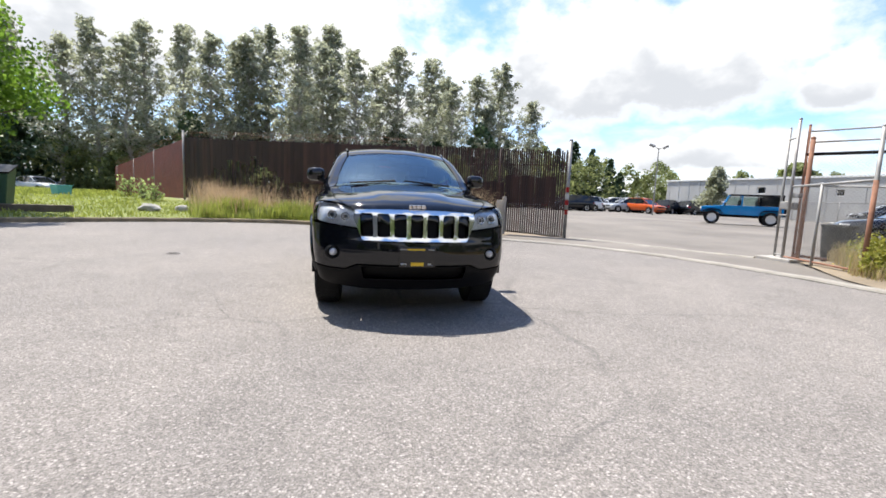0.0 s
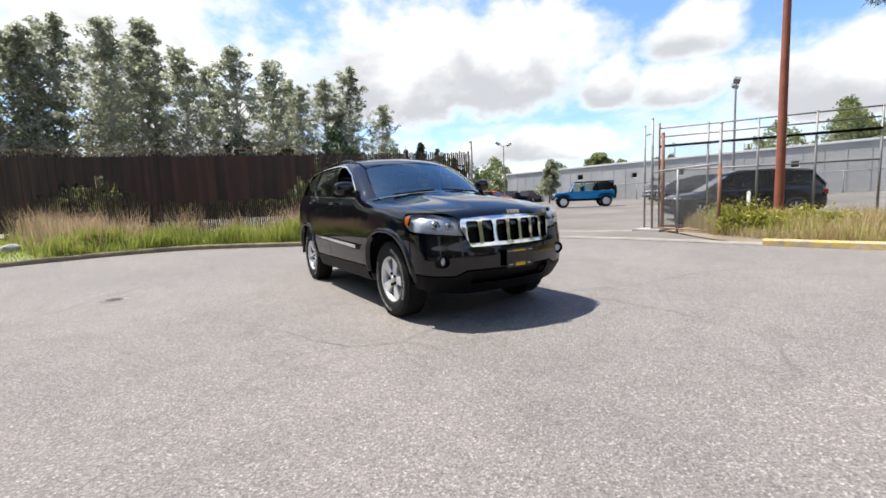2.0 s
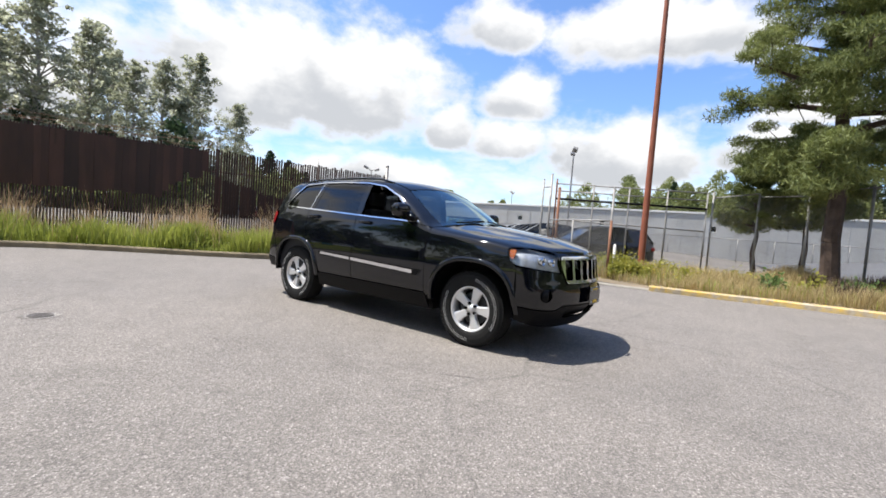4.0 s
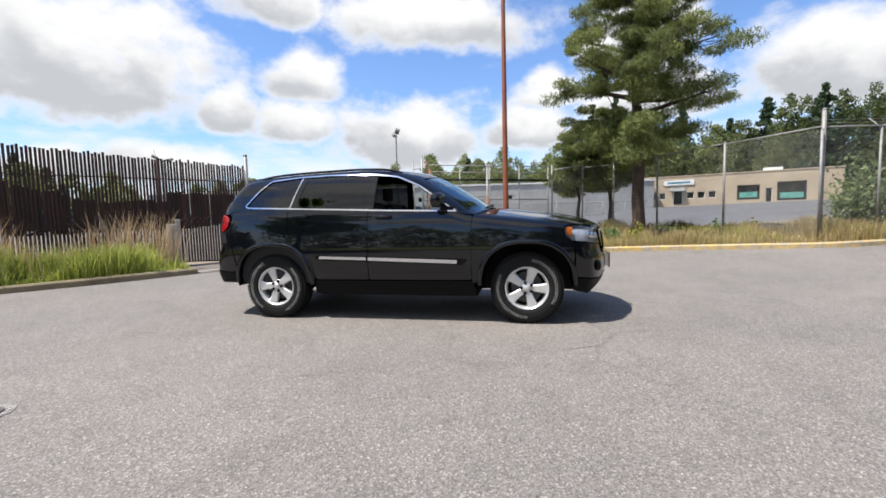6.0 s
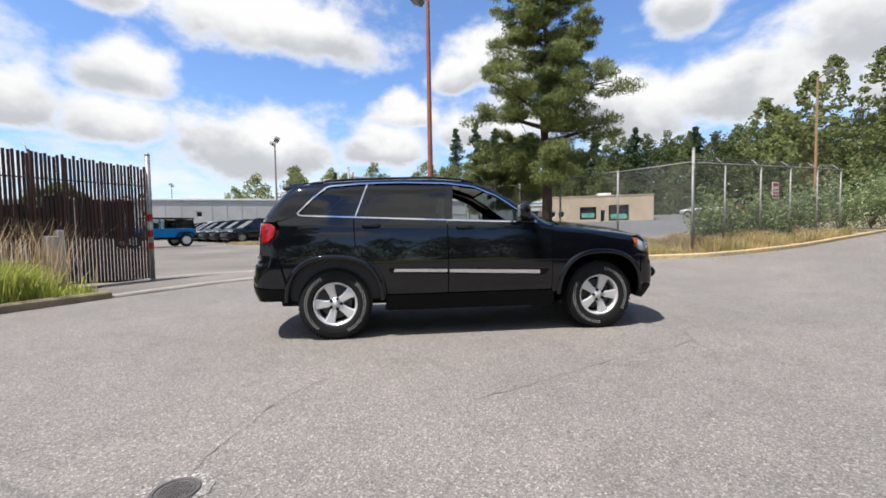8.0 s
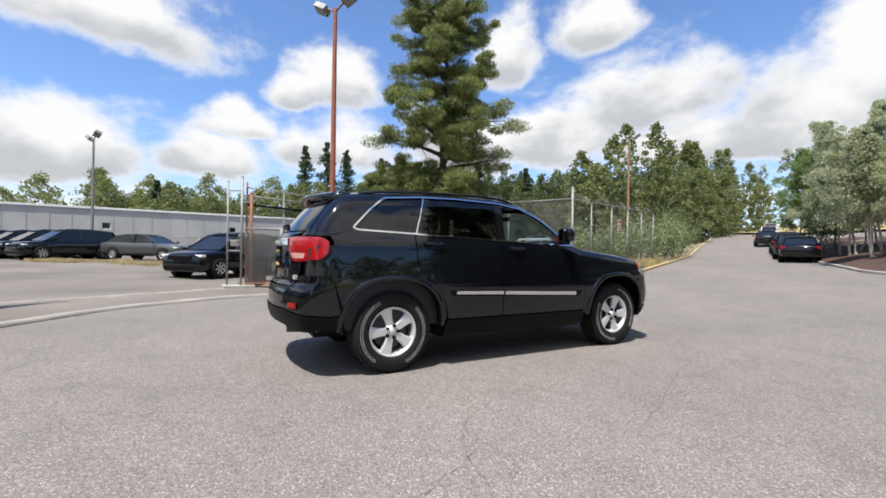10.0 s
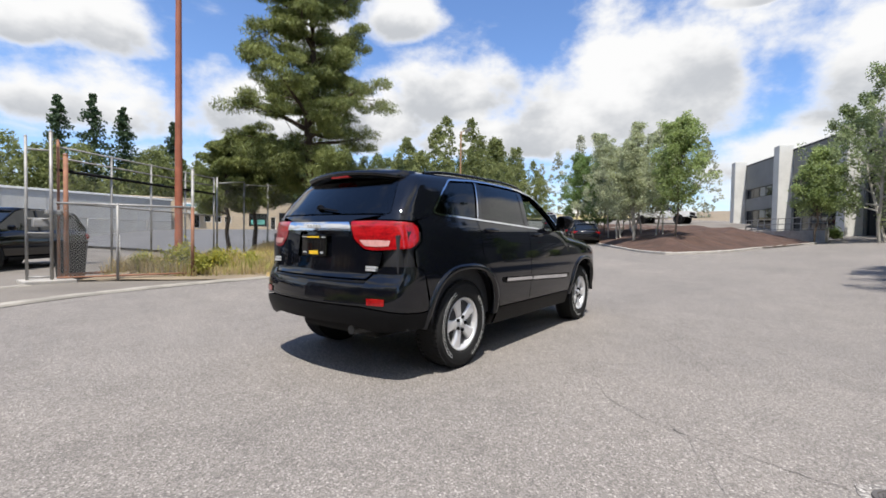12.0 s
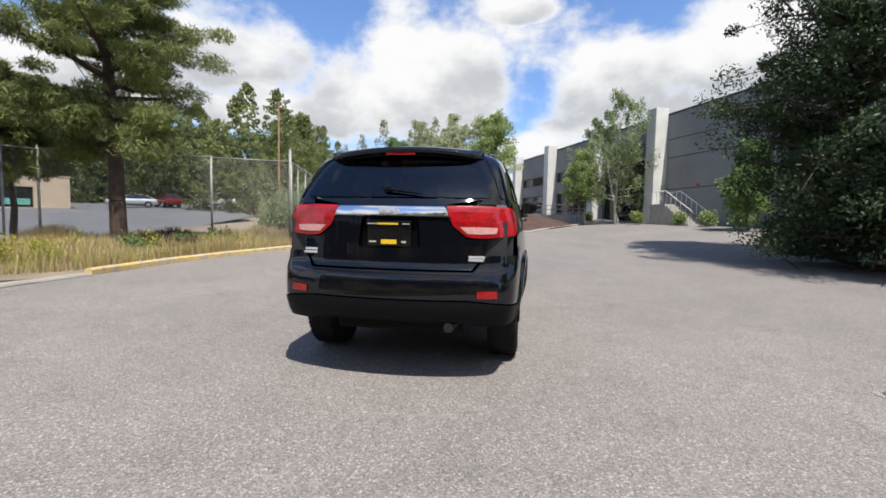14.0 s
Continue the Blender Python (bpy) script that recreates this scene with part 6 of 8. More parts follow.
def leaf_cloud(name, C, size, mat, seed, aspect=1.6, droop=0.0, parent=None, flat=0.0):
    """One mesh of many small four-cornered leaves round the points C."""
    g = np.random.default_rng(seed)
    n = len(C)
    a = g.normal(size=(n, 3))
    a[:, 2] -= droop
    a /= np.linalg.norm(a, axis=1)[:, None]
    b = g.normal(size=(n, 3))
    b[:, 2] *= 1 - flat
    b = np.cross(a, b)
    b /= np.linalg.norm(b, axis=1)[:, None] + 1e-9
    s = (np.asarray(size) * g.uniform(0.65, 1.35, n))[:, None]
    nrm = np.cross(a, b)
    V = np.stack([C - a * s * 0.5 * aspect, C + b * s * 0.5 + nrm * s * 0.1, C + a * s * 0.5 * aspect, C - b * s * 0.5 + nrm * s * 0.1], 1).reshape(-1, 3)
    me = bpy.data.meshes.new(name)
    me.vertices.add(4 * n)
    me.vertices.foreach_set("co", V.ravel())
    me.loops.add(4 * n)
    me.loops.foreach_set("vertex_index", np.arange(4 * n))
    me.polygons.add(n)
    me.polygons.foreach_set("loop_start", np.arange(n) * 4)
    me.polygons.foreach_set("loop_total", np.full(n, 4))
    me.update(calc_edges=True)
    me.materials.append(mat)
    ob = new(name, me)
    if parent:
        ob.parent = parent
    return ob


def limb(bm, pts, r0, r1, sides=6):
    n = len(pts) - 1
    for k in range(n):
        tube(bm, pts[k], pts[k + 1], r0 + (r1 - r0) * k / n, r0 + (r1 - r0) * (k + 1) / n, sides, False)


def grow(name, label, category, at, h, reach, first, limbs, lift, per, leaf, mat, bark, seed, trunk_r=None, clump=0.5, flat=0.6, aspect=1.6, power=0.8, stems=1, droop=0.0, group="", top_thin=0.15, twigs=3, lean=0.0, scatter=0.13, oval=False):
    """A tree: trunk, limbs and a crown of leaves in uneven clumps along the limbs."""
    g = np.random.default_rng(seed)
    ob = thing(name, label, category, at, group=group)
    bm = bmesh.new()
    centres, radii = [], []
    r0 = trunk_r or h * 0.018
    for st in range(stems):
        base = np.array((0, 0, -0.15)) + (g.normal(size=3) * (0.25, 0.25, 0) if stems > 1 else 0)
        tip = np.array((g.normal() * h * 0.03 + lean, g.normal() * h * 0.03, h * (1 if st == 0 else g.uniform(0.75, 0.95)))) + (g.normal(size=3) * (h * 0.12, h * 0.12, 0) if stems > 1 else 0)
        pts = [base + (tip - base) * f + g.normal(size=3) * (h * 0.008, h * 0.008, 0) for f in np.linspace(0, 1, 9)]
        limb(bm, pts, r0, r0 * 0.12, 9)
        nl = max(4, limbs // stems)
        for k in range(nl):
            f = first + (1 - first) * ((k + g.uniform(0, 1)) / nl) * 0.97
            i = f * 8
            p = pts[int(i)] + (pts[min(8, int(i) + 1)] - pts[int(i)]) * (i - int(i))
            az = k * 2.4 + g.uniform(-0.5, 0.5)
            q = (1 - f) / (1 - first)
            L = reach * (q**power * (1 - top_thin) + top_thin) * g.uniform(0.68, 1.06) * (1 if q < 0.9 else 0.8)
            if oval:
                L = reach * (min(1.0, (q + 0.03) / 0.63) ** 0.6 if q < 0.6 else 1.0 - 0.5 * (q - 0.6)) * g.uniform(0.55, 1.12)
            up = lift + g.uniform(-0.15, 0.2) + 0.5 * (1 - q)
            d = np.array((math.cos(az) * math.cos(up), math.sin(az) * math.cos(up), math.sin(up)))
            end = p + d * L
            mid = (p + end) / 2 + g.normal(size=3) * L * 0.05
            limb(bm, [p, mid, end], r0 * (0.42 * q + 0.12), r0 * 0.06, 5)
            for j in range(twigs):
                s = g.uniform(0.35, 1.0) if j else 1.0
                c = p + (end - p) * s + g.normal(size=3) * L * scatter * (1, 1, 0.6)
                limb(bm, [p + (end - p) * s * 0.85, c], r0 * 0.08, r0 * 0.03, 3)
                centres.append(c)
                radii.append(clump * g.uniform(0.6, 1.3) * (0.6 + 0.4 * q))
        centres.append(pts[-1])
        radii.append(clump * 0.6)
    part("trunk", bm, bark, ob)
    C = np.array(centres)
    Rr = np.array(radii)
    pick = np.repeat(np.arange(len(C)), per)
    off = g.normal(size=(len(pick), 3))
    off /= np.linalg.norm(off, axis=1)[:, None]
    off *= (g.uniform(0.15, 1.0, len(pick)) ** 0.6)[:, None]
    P = C[pick] + off * Rr[pick][:, None] * (1, 1, flat)
    P = P[P[:, 2] > 0.25]
    crown = leaf_cloud("crown", P, leaf, mat, seed + 1, aspect, droop, ob)
    return ob


# tall alders behind the slatted fence
ALDERS = [(-25.3, 44, 17.4), (-22.1, 47, 18.7), (-21.2, 53, 21.3), (-16.0, 46, 19.0), (-14.1, 50, 18.3), (-11.6, 53, 18.4), (-7.4, 46, 20.4), (-5.1, 50, 18.8),
          (-2.8, 53, 19.4), (0.0, 46, 18.5), (5.1, 50, 19.4), (8.8, 53, 17.3), (10.7, 46, 16.0), (14.9, 50, 17.1), (19.0, 53, 17.1), (20.4, 46, 14.3),
          (-23.1, 44, 15.6), (-12.2, 49, 16.5), (-7.1, 56, 18.7), (2.7, 52, 17.5), (11.1, 56, 16.0), (16.2, 49, 14.3), (-28.9, 44, 15.2), (-34.4, 47, 15.4),
          (-45.7, 56, 17.7)]
proto = []
for k in range(3):
    proto.append(grow("alder_tree", "tall slender alder with pale grey-green leaves", "tree", (0, 0, 0), 17, (3.25, 3.6, 2.95)[k], 0.16, 64, 0.55, 27, 0.15, LEAF_ALDER, BARK_PALE, 40 + k, 0.2, 0.56, 0.9, 1.5, 0.85, group="alder row", twigs=5, scatter=0.17, oval=True))
for k, (x, y, h) in enumerate(ALDERS):
    s = h / 17 * 0.94
    m = pose(x, y, 0.2, 0, 0, k * 77 % 360) @ Matrix.Diagonal((s * 1.12, s * 1.12, s, 1))
    if k < 3:
        proto[k].matrix_basis = m
        continue
    copy_thing(proto[k % 3], m)

# the pine by the street and its smaller neighbours
pine = grow("pine_tree", "tall dark pine with open layered branches on the verge", "tree", (10.25, -5.1, 0.35), 10.6, 2.75, 0.26, 46, 0.08, 360, 0.022, LEAF_PINE, BARK_DARK, 7, 0.22, 0.55, 0.42, 8.5, 0.42, top_thin=0.26, twigs=9, scatter=0.18, droop=-0.8)
grow("small_pine", "smaller bushy pine beside the tall one", "tree", (13.3, -4.75, 0.3), 4.6, 1.55, 0.42, 28, 0.1, 300, 0.024, LEAF_PINE, BARK_DARK, 9, 0.10, 0.40, 0.5, 7.5, 0.45, twigs=6, droop=-0.8)
grow("small_pine", "low leaning pine behind the fence", "tree", (12.9, -3.5, 0.2), 4.2, 1.35, 0.40, 24, 0.1, 280, 0.024, LEAF_PINE, BARK_DARK, 12, 0.09, 0.38, 0.5, 7.5, 0.45, twigs=6, droop=-0.8)
# the dark broad spruce on the other side of the street
grow("spruce_tree", "broad dense dark green spruce reaching to the ground", "tree", (-9.85, -6.6, 0.15), 14, 3.75, 0.02, 270, 0.0, 165, 0.044, LEAF_SPRUCE, BARK_DARK, 26, 0.22, 0.56, 0.7, 2.4, 0.36, top_thin=0.12, twigs=9, scatter=0.15)
# bright maple beside the bins
grow("maple_tree", "bright green broadleaf tree over the bins", "tree", (-12.4, 8.3, 0.3), 8.5, 3.6, 0.24, 40, 0.35, 330, 0.10, LEAF_MAPLE, BARK, 31, 0.16, 0.8, 0.8, 1.3, 0.45, twigs=5)
# young trees on the mulch bank
YOUNG = [(1.0, -22.3, 5.8, 2.4, 0), (4.2, -28.0, 7.0, 2.1, 1), (2.6, -25.6, 6.4, 1.9, 1), (6.5, -30.6, 7.0, 2.2, 1), (5.4, -27.4, 6.2, 1.9, 1), (9.2, -34.0, 6.4, 2.6, 1), (11.5, -38.0, 6.2, 2.9, 2), (13.6, -42.0, 7.0, 3.0, 2), (7.6, -31.8, 5.6, 2.2, 2), (3.4, -24.0, 5.2, 1.7, 1), (5.0, -30.2, 6.6, 2.2, 1)]
for k, (x, y, h, rr, kind) in enumerate(YOUNG):
    z = float(rise(x, y)) + 0.55
    grow("young_tree", ("young broadleaf tree with fresh green leaves on mulch", "slender young tree with silvery leaves on mulch", "dense dark green young tree beside the street")[kind], "tree", (x, y, z), h * 1.07, rr * 1.06, (0.24, 0.22, 0.1)[kind], 38, 0.7, (130, 130, 180)[kind], 0.07, (LEAF_YOUNG, LEAF_SILVER, LEAF_SHRUB)[kind], BARK_PALE if kind == 1 else BARK, 60 + k, 0.06, 0.5, 0.85, 1.5, 0.5, stems=2 if kind == 1 else 1, group="young trees on the mulch bank", twigs=4)
grow("birch_tree", "drooping birch with pale limbs before the tall building", "tree", (-8.6, -32.4, 1.3), 9.6, 3.7, 0.22, 34, 0.2, 95, 0.08, LEAF_HEDGE, BARK_PALE, 81, 0.10, 0.42, 1.9, 1.7, 0.6, stems=2, droop=1.2, twigs=6, scatter=0.2)
grow("young_tree", "young broadleaf tree before the tall building", "tree", (-5.45, -31.5, 1.2), 5.6, 1.9, 0.28, 30, 0.6, 130, 0.085, LEAF_YOUNG, BARK, 83, 0.07, 0.55, 0.9, 1.5, 0.5, twigs=4)
grow("young_tree", "small leafy tree beside the tall building's stair", "tree", (-13.2, -21.5, 1.0), 4.6, 1.4, 0.2, 30, 0.5, 110, 0.12, LEAF_SHRUB, BARK, 84, 0.06, 0.55, 0.9, 1.5, 0.5, twigs=4)
grow("lot_tree", "rounded green tree before the grey shed", "tree", (32.2, 28.6, 0.37), 4.3, 1.25, 0.16, 26, 0.6, 70, 0.15, LEAF_ALDER, BARK, 85, 0.09, 0.6, 0.9, 1.5, 0.5)
grow("far_tree", "round green tree beyond the grey shed", "tree", (70, 52, 0), 8.0, 3.8, 0.15, 44, 0.4, 70, 0.55, LEAF_WOOD, BARK, 86, 0.25, 1.3, 0.9, 1.5, 0.5)


def shrub(name, label, at, size, n, leaf, mat, seed, group=""):
    g = np.random.default_rng(seed)
    ob = thing(name, label, "shrub", at, group=group)
    bm = bmesh.new()
    cs = []
    for k in range(14):
        d = g.normal(size=3) * (0.6, 0.6, 0.25) + (0, 0, 0.9)
        e = d / np.linalg.norm(d) * g.uniform(0.5, 1.0) * np.array(size)
        limb(bm, [np.zeros(3), e * 0.5 + g.normal(size=3) * 0.05, e], 0.02, 0.006, 4)
        cs += [e, e * 0.65 + g.normal(size=3) * 0.12 * np.array(size)]
    part("stem", bm, BARK, ob)
    cs = np.array(cs)
    pick = g.integers(0, len(cs), n)
    P = cs[pick] + g.normal(size=(n, 3)) * 0.17 * np.array(size)
    P = P[P[:, 2] > 0.02]
    leaf_cloud("foliage", P, leaf, mat, seed, 1.5, 0, ob)
    return ob


for k, (x, y, sx, sz) in enumerate([(8.5, -10.4, 1.0, 2.0), (9.3, -12.3, 1.1, 2.2), (10.1, -14.3, 1.0, 1.9), (11.0, -16.2, 1.1, 2.0), (11.9, -18.5, 1.2, 2.2), (12.9, -20.8, 1.3, 2.6), (13.6, -23.5, 1.5, 3.2), (15.0, -26.5, 1.8, 4.0), (17.0, -30.5, 2.0, 4.2)]):
    shrub("hedge_shrub", "leafy green shrub pressed against the street fence", (x, y, float(rise(x, y)) + 0.2), (sx, sx, sz * 0.9), 2100, 0.075, LEAF_HEDGE, 100 + k, "shrubs along the street fence")
for k, (x, y, s) in enumerate([(-9.6, -30.2, 0.9), (-11.9, -27.6, 0.8), (-12.8, -25.6, 0.9), (-13.9, -23.3, 1.0), (-6.7, -35, 0.7)]):
    shrub("clipped_shrub", "low rounded green shrub at the building's foot", (x, y, float(rise(x, y)) + 0.1), (s * 0.8, s * 0.8, s), 900, 0.10, LEAF_YOUNG, 130 + k, "shrubs at the tall building")
for k, (x, y, s) in enumerate([(-9.7, 15.6, 0.6), (-9.0, 14.9, 0.5), (-11.0, 17.2, 0.8)]):
    shrub("bramble", "straggling bramble with pale leaves by the fence corner", (x, y, 0.45), (s * 0.9, s * 0.9, s * 1.5), 150, 0.09, LEAF_YOUNG, 140 + k, "brambles")
g0 = np.random.default_rng(4)
for k in range(7):
    y = -3.4 - 0.75 * k + g0.uniform(-0.2, 0.2)
    x = 9.1 + g0.uniform(-0.5, 0.9) - 0.12 * k
    shrub("verge_weed", "low leafy weeds under the pine", (x, y, float(rise(x, y)) + 0.2), (0.42, 0.42, 0.45), 260, 0.06, LEAF_SHRUB if k % 2 else GRASS_YELLOW, 150 + k, "weeds on the verge")
for k, (x, y, sz) in enumerate([(8.75, -0.15, 0.55), (9.15, -0.5, 0.6), (8.6, -0.95, 0.48), (9.3, -1.5, 0.5), (8.2, -0.45, 0.36), (9.2, 0.4, 0.42), (8.9, -2.2, 0.38)]):
    shrub("verge_weed", "bushy yellow-green weeds beside the pole", (x, y, 0.12), (sz, sz, sz * 1.1), 900, 0.045, GRASS_YELLOW, 190 + k, "weeds on the verge")


def blades(name, label, poly, n, mats, h0, h1, seed, lift, lean=0.35, w=0.008, dens=None, clump=1.0):
    """Tall uneven grass: bent blades with a seed head on some."""
    g = np.random.default_rng(seed)
    P = np.array([p[:2] for p in poly], float)
    lo, hi = P.min(0), P.max(0)
    C = g.uniform(lo, hi, (n * 6, 2))
    C = C[inside(C, P)]
    if dens is not None:
        C = C[g.uniform(0, 1, len(C)) < dens(C)]
    C = C[:n]
    n = len(C)
    z = rise(C[:, 0], C[:, 1]) + lift(C)
    field_h = np.array([noise.noise((c[0] * 0.8 * clump, c[1] * 0.8 * clump, seed)) for c in C])
    H = (h0 + (h1 - h0) * np.clip(0.48 + 1.15 * field_h + g.normal(size=n) * 0.2, 0, 1.2))
    az = g.uniform(0, 2 * math.pi, n)
    b = np.c_[np.cos(az), np.sin(az)] * (H * lean * g.uniform(0.2, 1.2, n))[:, None]
    sx = np.c_[-np.sin(az), np.cos(az)] * (w * g.uniform(0.7, 1.5, n))[:, None]
    base = np.c_[C, z - 0.02]
    mid = np.c_[C + b * 0.35, z + H * 0.6]
    tip = np.c_[C + b, z + H]
    s3 = np.c_[sx, np.zeros(n)]
    V = np.stack([base - s3, base + s3, mid + s3 * 0.8, mid - s3 * 0.8, tip], 1).reshape(-1, 3)
    me = bpy.data.meshes.new(name)
    faces = []
    idx = np.arange(n) * 5
    loops = np.stack([idx, idx + 1, idx + 2, idx + 3, idx + 3, idx + 2, idx + 4], 1).ravel()
    me.vertices.add(5 * n)
    me.vertices.foreach_set("co", V.ravel())
    me.loops.add(7 * n)
    me.loops.foreach_set("vertex_index", loops)
    me.polygons.add(2 * n)
    st = np.stack([np.arange(n) * 7, np.arange(n) * 7 + 4], 1).ravel()
    me.polygons.foreach_set("loop_start", st)
    me.polygons.foreach_set("loop_total", np.tile([4, 3], n))
    me.update(calc_edges=True)
    me.materials.append(mats)
    ob = new(name, me)
    return tagged(ob, label, "grass", kind="stuff")


GRASS_GREEN = leaf_material("green_grass", (0.14, 0.175, 0.03), (0.28, 0.325, 0.055), (0.47, 0.50, 0.12), 0.6, 0.45)
GRASS_STRAW = leaf_material("straw_grass", (0.27, 0.175, 0.095), (0.44, 0.31, 0.18), (0.62, 0.48, 0.31), 0.7, 0.42)
GRASS_DRY = leaf_material("dry_yellow_grass", (0.29, 0.215, 0.095), (0.47, 0.37, 0.175), (0.64, 0.535, 0.29), 0.7, 0.42)
FLOWER = leaf_material("yellow_flower", (0.55, 0.42, 0.01), (0.7, 0.55, 0.02), (0.8, 0.66, 0.06), 0.6, 0.3)
NEAR_NORTH = [tuple(p) for p in side_of(spline(KERB_NORTH, 60), 0.2)[20:]] + [(3.2, 6.4), (3.9, 7.2), (4.0, 7.85), (-0.6, 10.9), (-8.0, 15.8), (-12, 15.5), (-16, 9)]
FAR_LAWN = [(-16, 9), (-12, 15.5), (-9, 16.3), (-19.5, 33), (-30, 30), (-24, 12)]
patchy = lambda C, k, seed: np.array([noise.noise((c[0] * k, c[1] * k, seed)) for c in C])
off_kerb = lambda C: np.sqrt(((C[:, None] - spline(KERB_NORTH, 120)[None, :, :2]) ** 2).sum(-1)).min(1)
by_fence = lambda C: np.clip((C[:, 0] + 5.9 + 0.34 * (C[:, 1] - 9.6)) / 0.8, 0, 1) * np.clip(0.62 + 1.1 * patchy(C, 0.9, 3.0), 0.12, 1)
blades("tall_grass", "tall green wild grass along the slatted fence", NEAR_NORTH, 46000, GRASS_GREEN, 0.1, 0.62, 1, bank_north, 0.7, dens=by_fence)
blades("seeding_grass", "straw-coloured seeding grass among the green", NEAR_NORTH, 32000, GRASS_STRAW, 0.45, 1.22, 2, bank_north, 0.6, 0.006, dens=lambda C: by_fence(C) * np.clip((off_kerb(C) - 0.7) / 1.4, 0.05, 1) * np.clip(0.6 + 1.2 * patchy(C, 1.3, 9.0), 0.1, 1))
blades("lawn_grass", "short bright lawn grass beyond the kerb", NEAR_NORTH, 16000, GRASS_GREEN, 0.03, 0.12, 3, bank_north, 0.5, 0.012)
blades("lawn_grass", "rough lawn before the far fence run", FAR_LAWN, 12000, GRASS_GREEN, 0.04, 0.16, 4, bank_north, 0.5, 0.02)
EAST_STRIP = [tuple(p) for p in side_of(spline(KERB_EAST, 120), 0.16)[1:28]] + [(8.6, -7.6), (10.4, -6.2), (12.4, -4.4), (12.0, -2.6), (10.6, -0.3), (9.4, 1.3), (8.0, -0.2)]
blades("dry_grass", "dry yellow grass on the verge", EAST_STRIP, 46000, GRASS_DRY, 0.08, 0.46, 5, bank_east, 0.55, 0.0045)
blades("verge_grass", "green weeds among the dry verge grass", EAST_STRIP, 5000, GRASS_GREEN, 0.1, 0.42, 6, bank_east, 0.6, 0.006, dens=lambda C: np.clip(0.35 + 1.1 * np.array([noise.noise((c[0] * 0.5, c[1] * 0.5, 8)) for c in C]), 0, 1))
DEAD = leaf_material("dead_dock_stalk", (0.07, 0.045, 0.035), (0.13, 0.085, 0.065), (0.22, 0.15, 0.115), 0.7, 0.25)
blades("dock_stalks", "patch of dry brown dock stalks on the verge", [(8.0, -5.2), (9.2, -4.6), (9.6, -6.4), (8.3, -7.4), (7.6, -6.6)], 900, DEAD, 0.25, 0.5, 15, bank_east, 0.5, 0.012, dens=lambda C: np.clip(0.3 + 1.6 * patchy(C, 1.6, 21.0), 0, 1))
ROAD_EDGE = [tuple(p) for p in side_of(spline(KERB_EAST, 120), 0.16)[28:60]] + [tuple(p) for p in side_of(spline(KERB_EAST, 120), 0.8)[28:60][::-1]]
blades("edge_grass", "thin grass under the street fence", ROAD_EDGE, 2200, GRASS_DRY, 0.03, 0.12, 7, bank_east, 0.5, 0.007)
blades("lot_grass", "strip of dry yellow grass before the lot's row of cars", [(19.5, 5.2), (22.6, 4.4), (25.6, 11.4), (21.8, 10.6)], 5000, GRASS_DRY, 0.03, 0.14, 8, lambda C: np.zeros(len(C)), 0.6, 0.012, dens=lambda C: np.clip(0.5 + 1.3 * np.array([noise.noise((c[0] * 0.6, c[1] * 0.6, 4)) for c in C]), 0, 1))


def sprinkle(name, label, poly, n, zlo, zhi, size, mat, seed, lift):
    g = np.random.default_rng(seed)
    P = np.array([p[:2] for p in poly], float)
    C = g.uniform(P.min(0), P.max(0), (n * 5, 2))
    C = C[inside(C, P)][:n]
    z = rise(C[:, 0], C[:, 1]) + lift(C) + g.uniform(zlo, zhi, len(C))
    ob = leaf_cloud(name, np.c_[C, z], size, mat, seed, 1.0)
    return tagged(ob, label, "flowers", kind="stuff")


sprinkle("yellow_flowers", "small yellow weed flowers by the pole", [(8.2, 0.3), (9.6, -1.0), (9.4, -3.0), (8.0, -2.6)], 420, 0.1, 0.45, 0.024, FLOWER, 5, bank_east)

# distant woods
def woods(name, label, spots, mat, seed, leaf, per, conifer=False):
    """Far trees, each a stack of leafy boughs round its axis."""
    g = np.random.default_rng(seed)
    allP = []
    for x, y, z, h, r in spots:
        if conifer:
            tiers = int(h * 2.0)
            cs = []
            for k in range(tiers):
                f = 0.08 + 0.9 * (k + g.uniform(0, 0.6)) / tiers
                R = r * (1 - f) ** 0.85 * g.uniform(0.55, 1.1)
                for a in g.uniform(0, 2 * math.pi, max(3, int(9 * (1 - f)))):
                    for q in (0.2, 0.6, 1.0):
                        cs.append((x + R * q * math.cos(a), y + R * q * math.sin(a), z + f * h - 0.22 * R * q, R * 0.24 + 0.28, 0.75))
        else:
            peak = g.uniform(0.3, 0.5)
            cs = []
            for k in range(130):
                f = g.uniform(0.06, 1.0)
                prof = (f / peak) ** 0.5 if f < peak else max(0.05, 1 - ((f - peak) / (1.02 - peak)) ** 1.7)
                R = r * prof * g.uniform(0.5, 1.12)
                a = g.uniform(0, 2 * math.pi)
                cs.append((x + R * math.cos(a), y + R * math.sin(a), z + f * h, r * g.uniform(0.11, 0.24), 0.9))
        cs = np.array(cs)
        per_tree = int(per * 1.7)
        pick = g.integers(0, len(cs), per_tree)
        off = g.normal(size=(per_tree, 3))
        off *= (g.uniform(0.3, 1.0, per_tree) ** 0.5 / np.linalg.norm(off, axis=1))[:, None]
        off[:, 2] *= cs[pick, 4]
        allP.append(cs[pick, :3] + off * cs[pick, 3:4])
    P = np.concatenate(allP)
    ob = leaf_cloud(name, P, np.full(len(P), leaf * 0.72), mat, seed, 1.4)
    return tagged(ob, label, "woods", kind="stuff")


gw = np.random.default_rng(12)


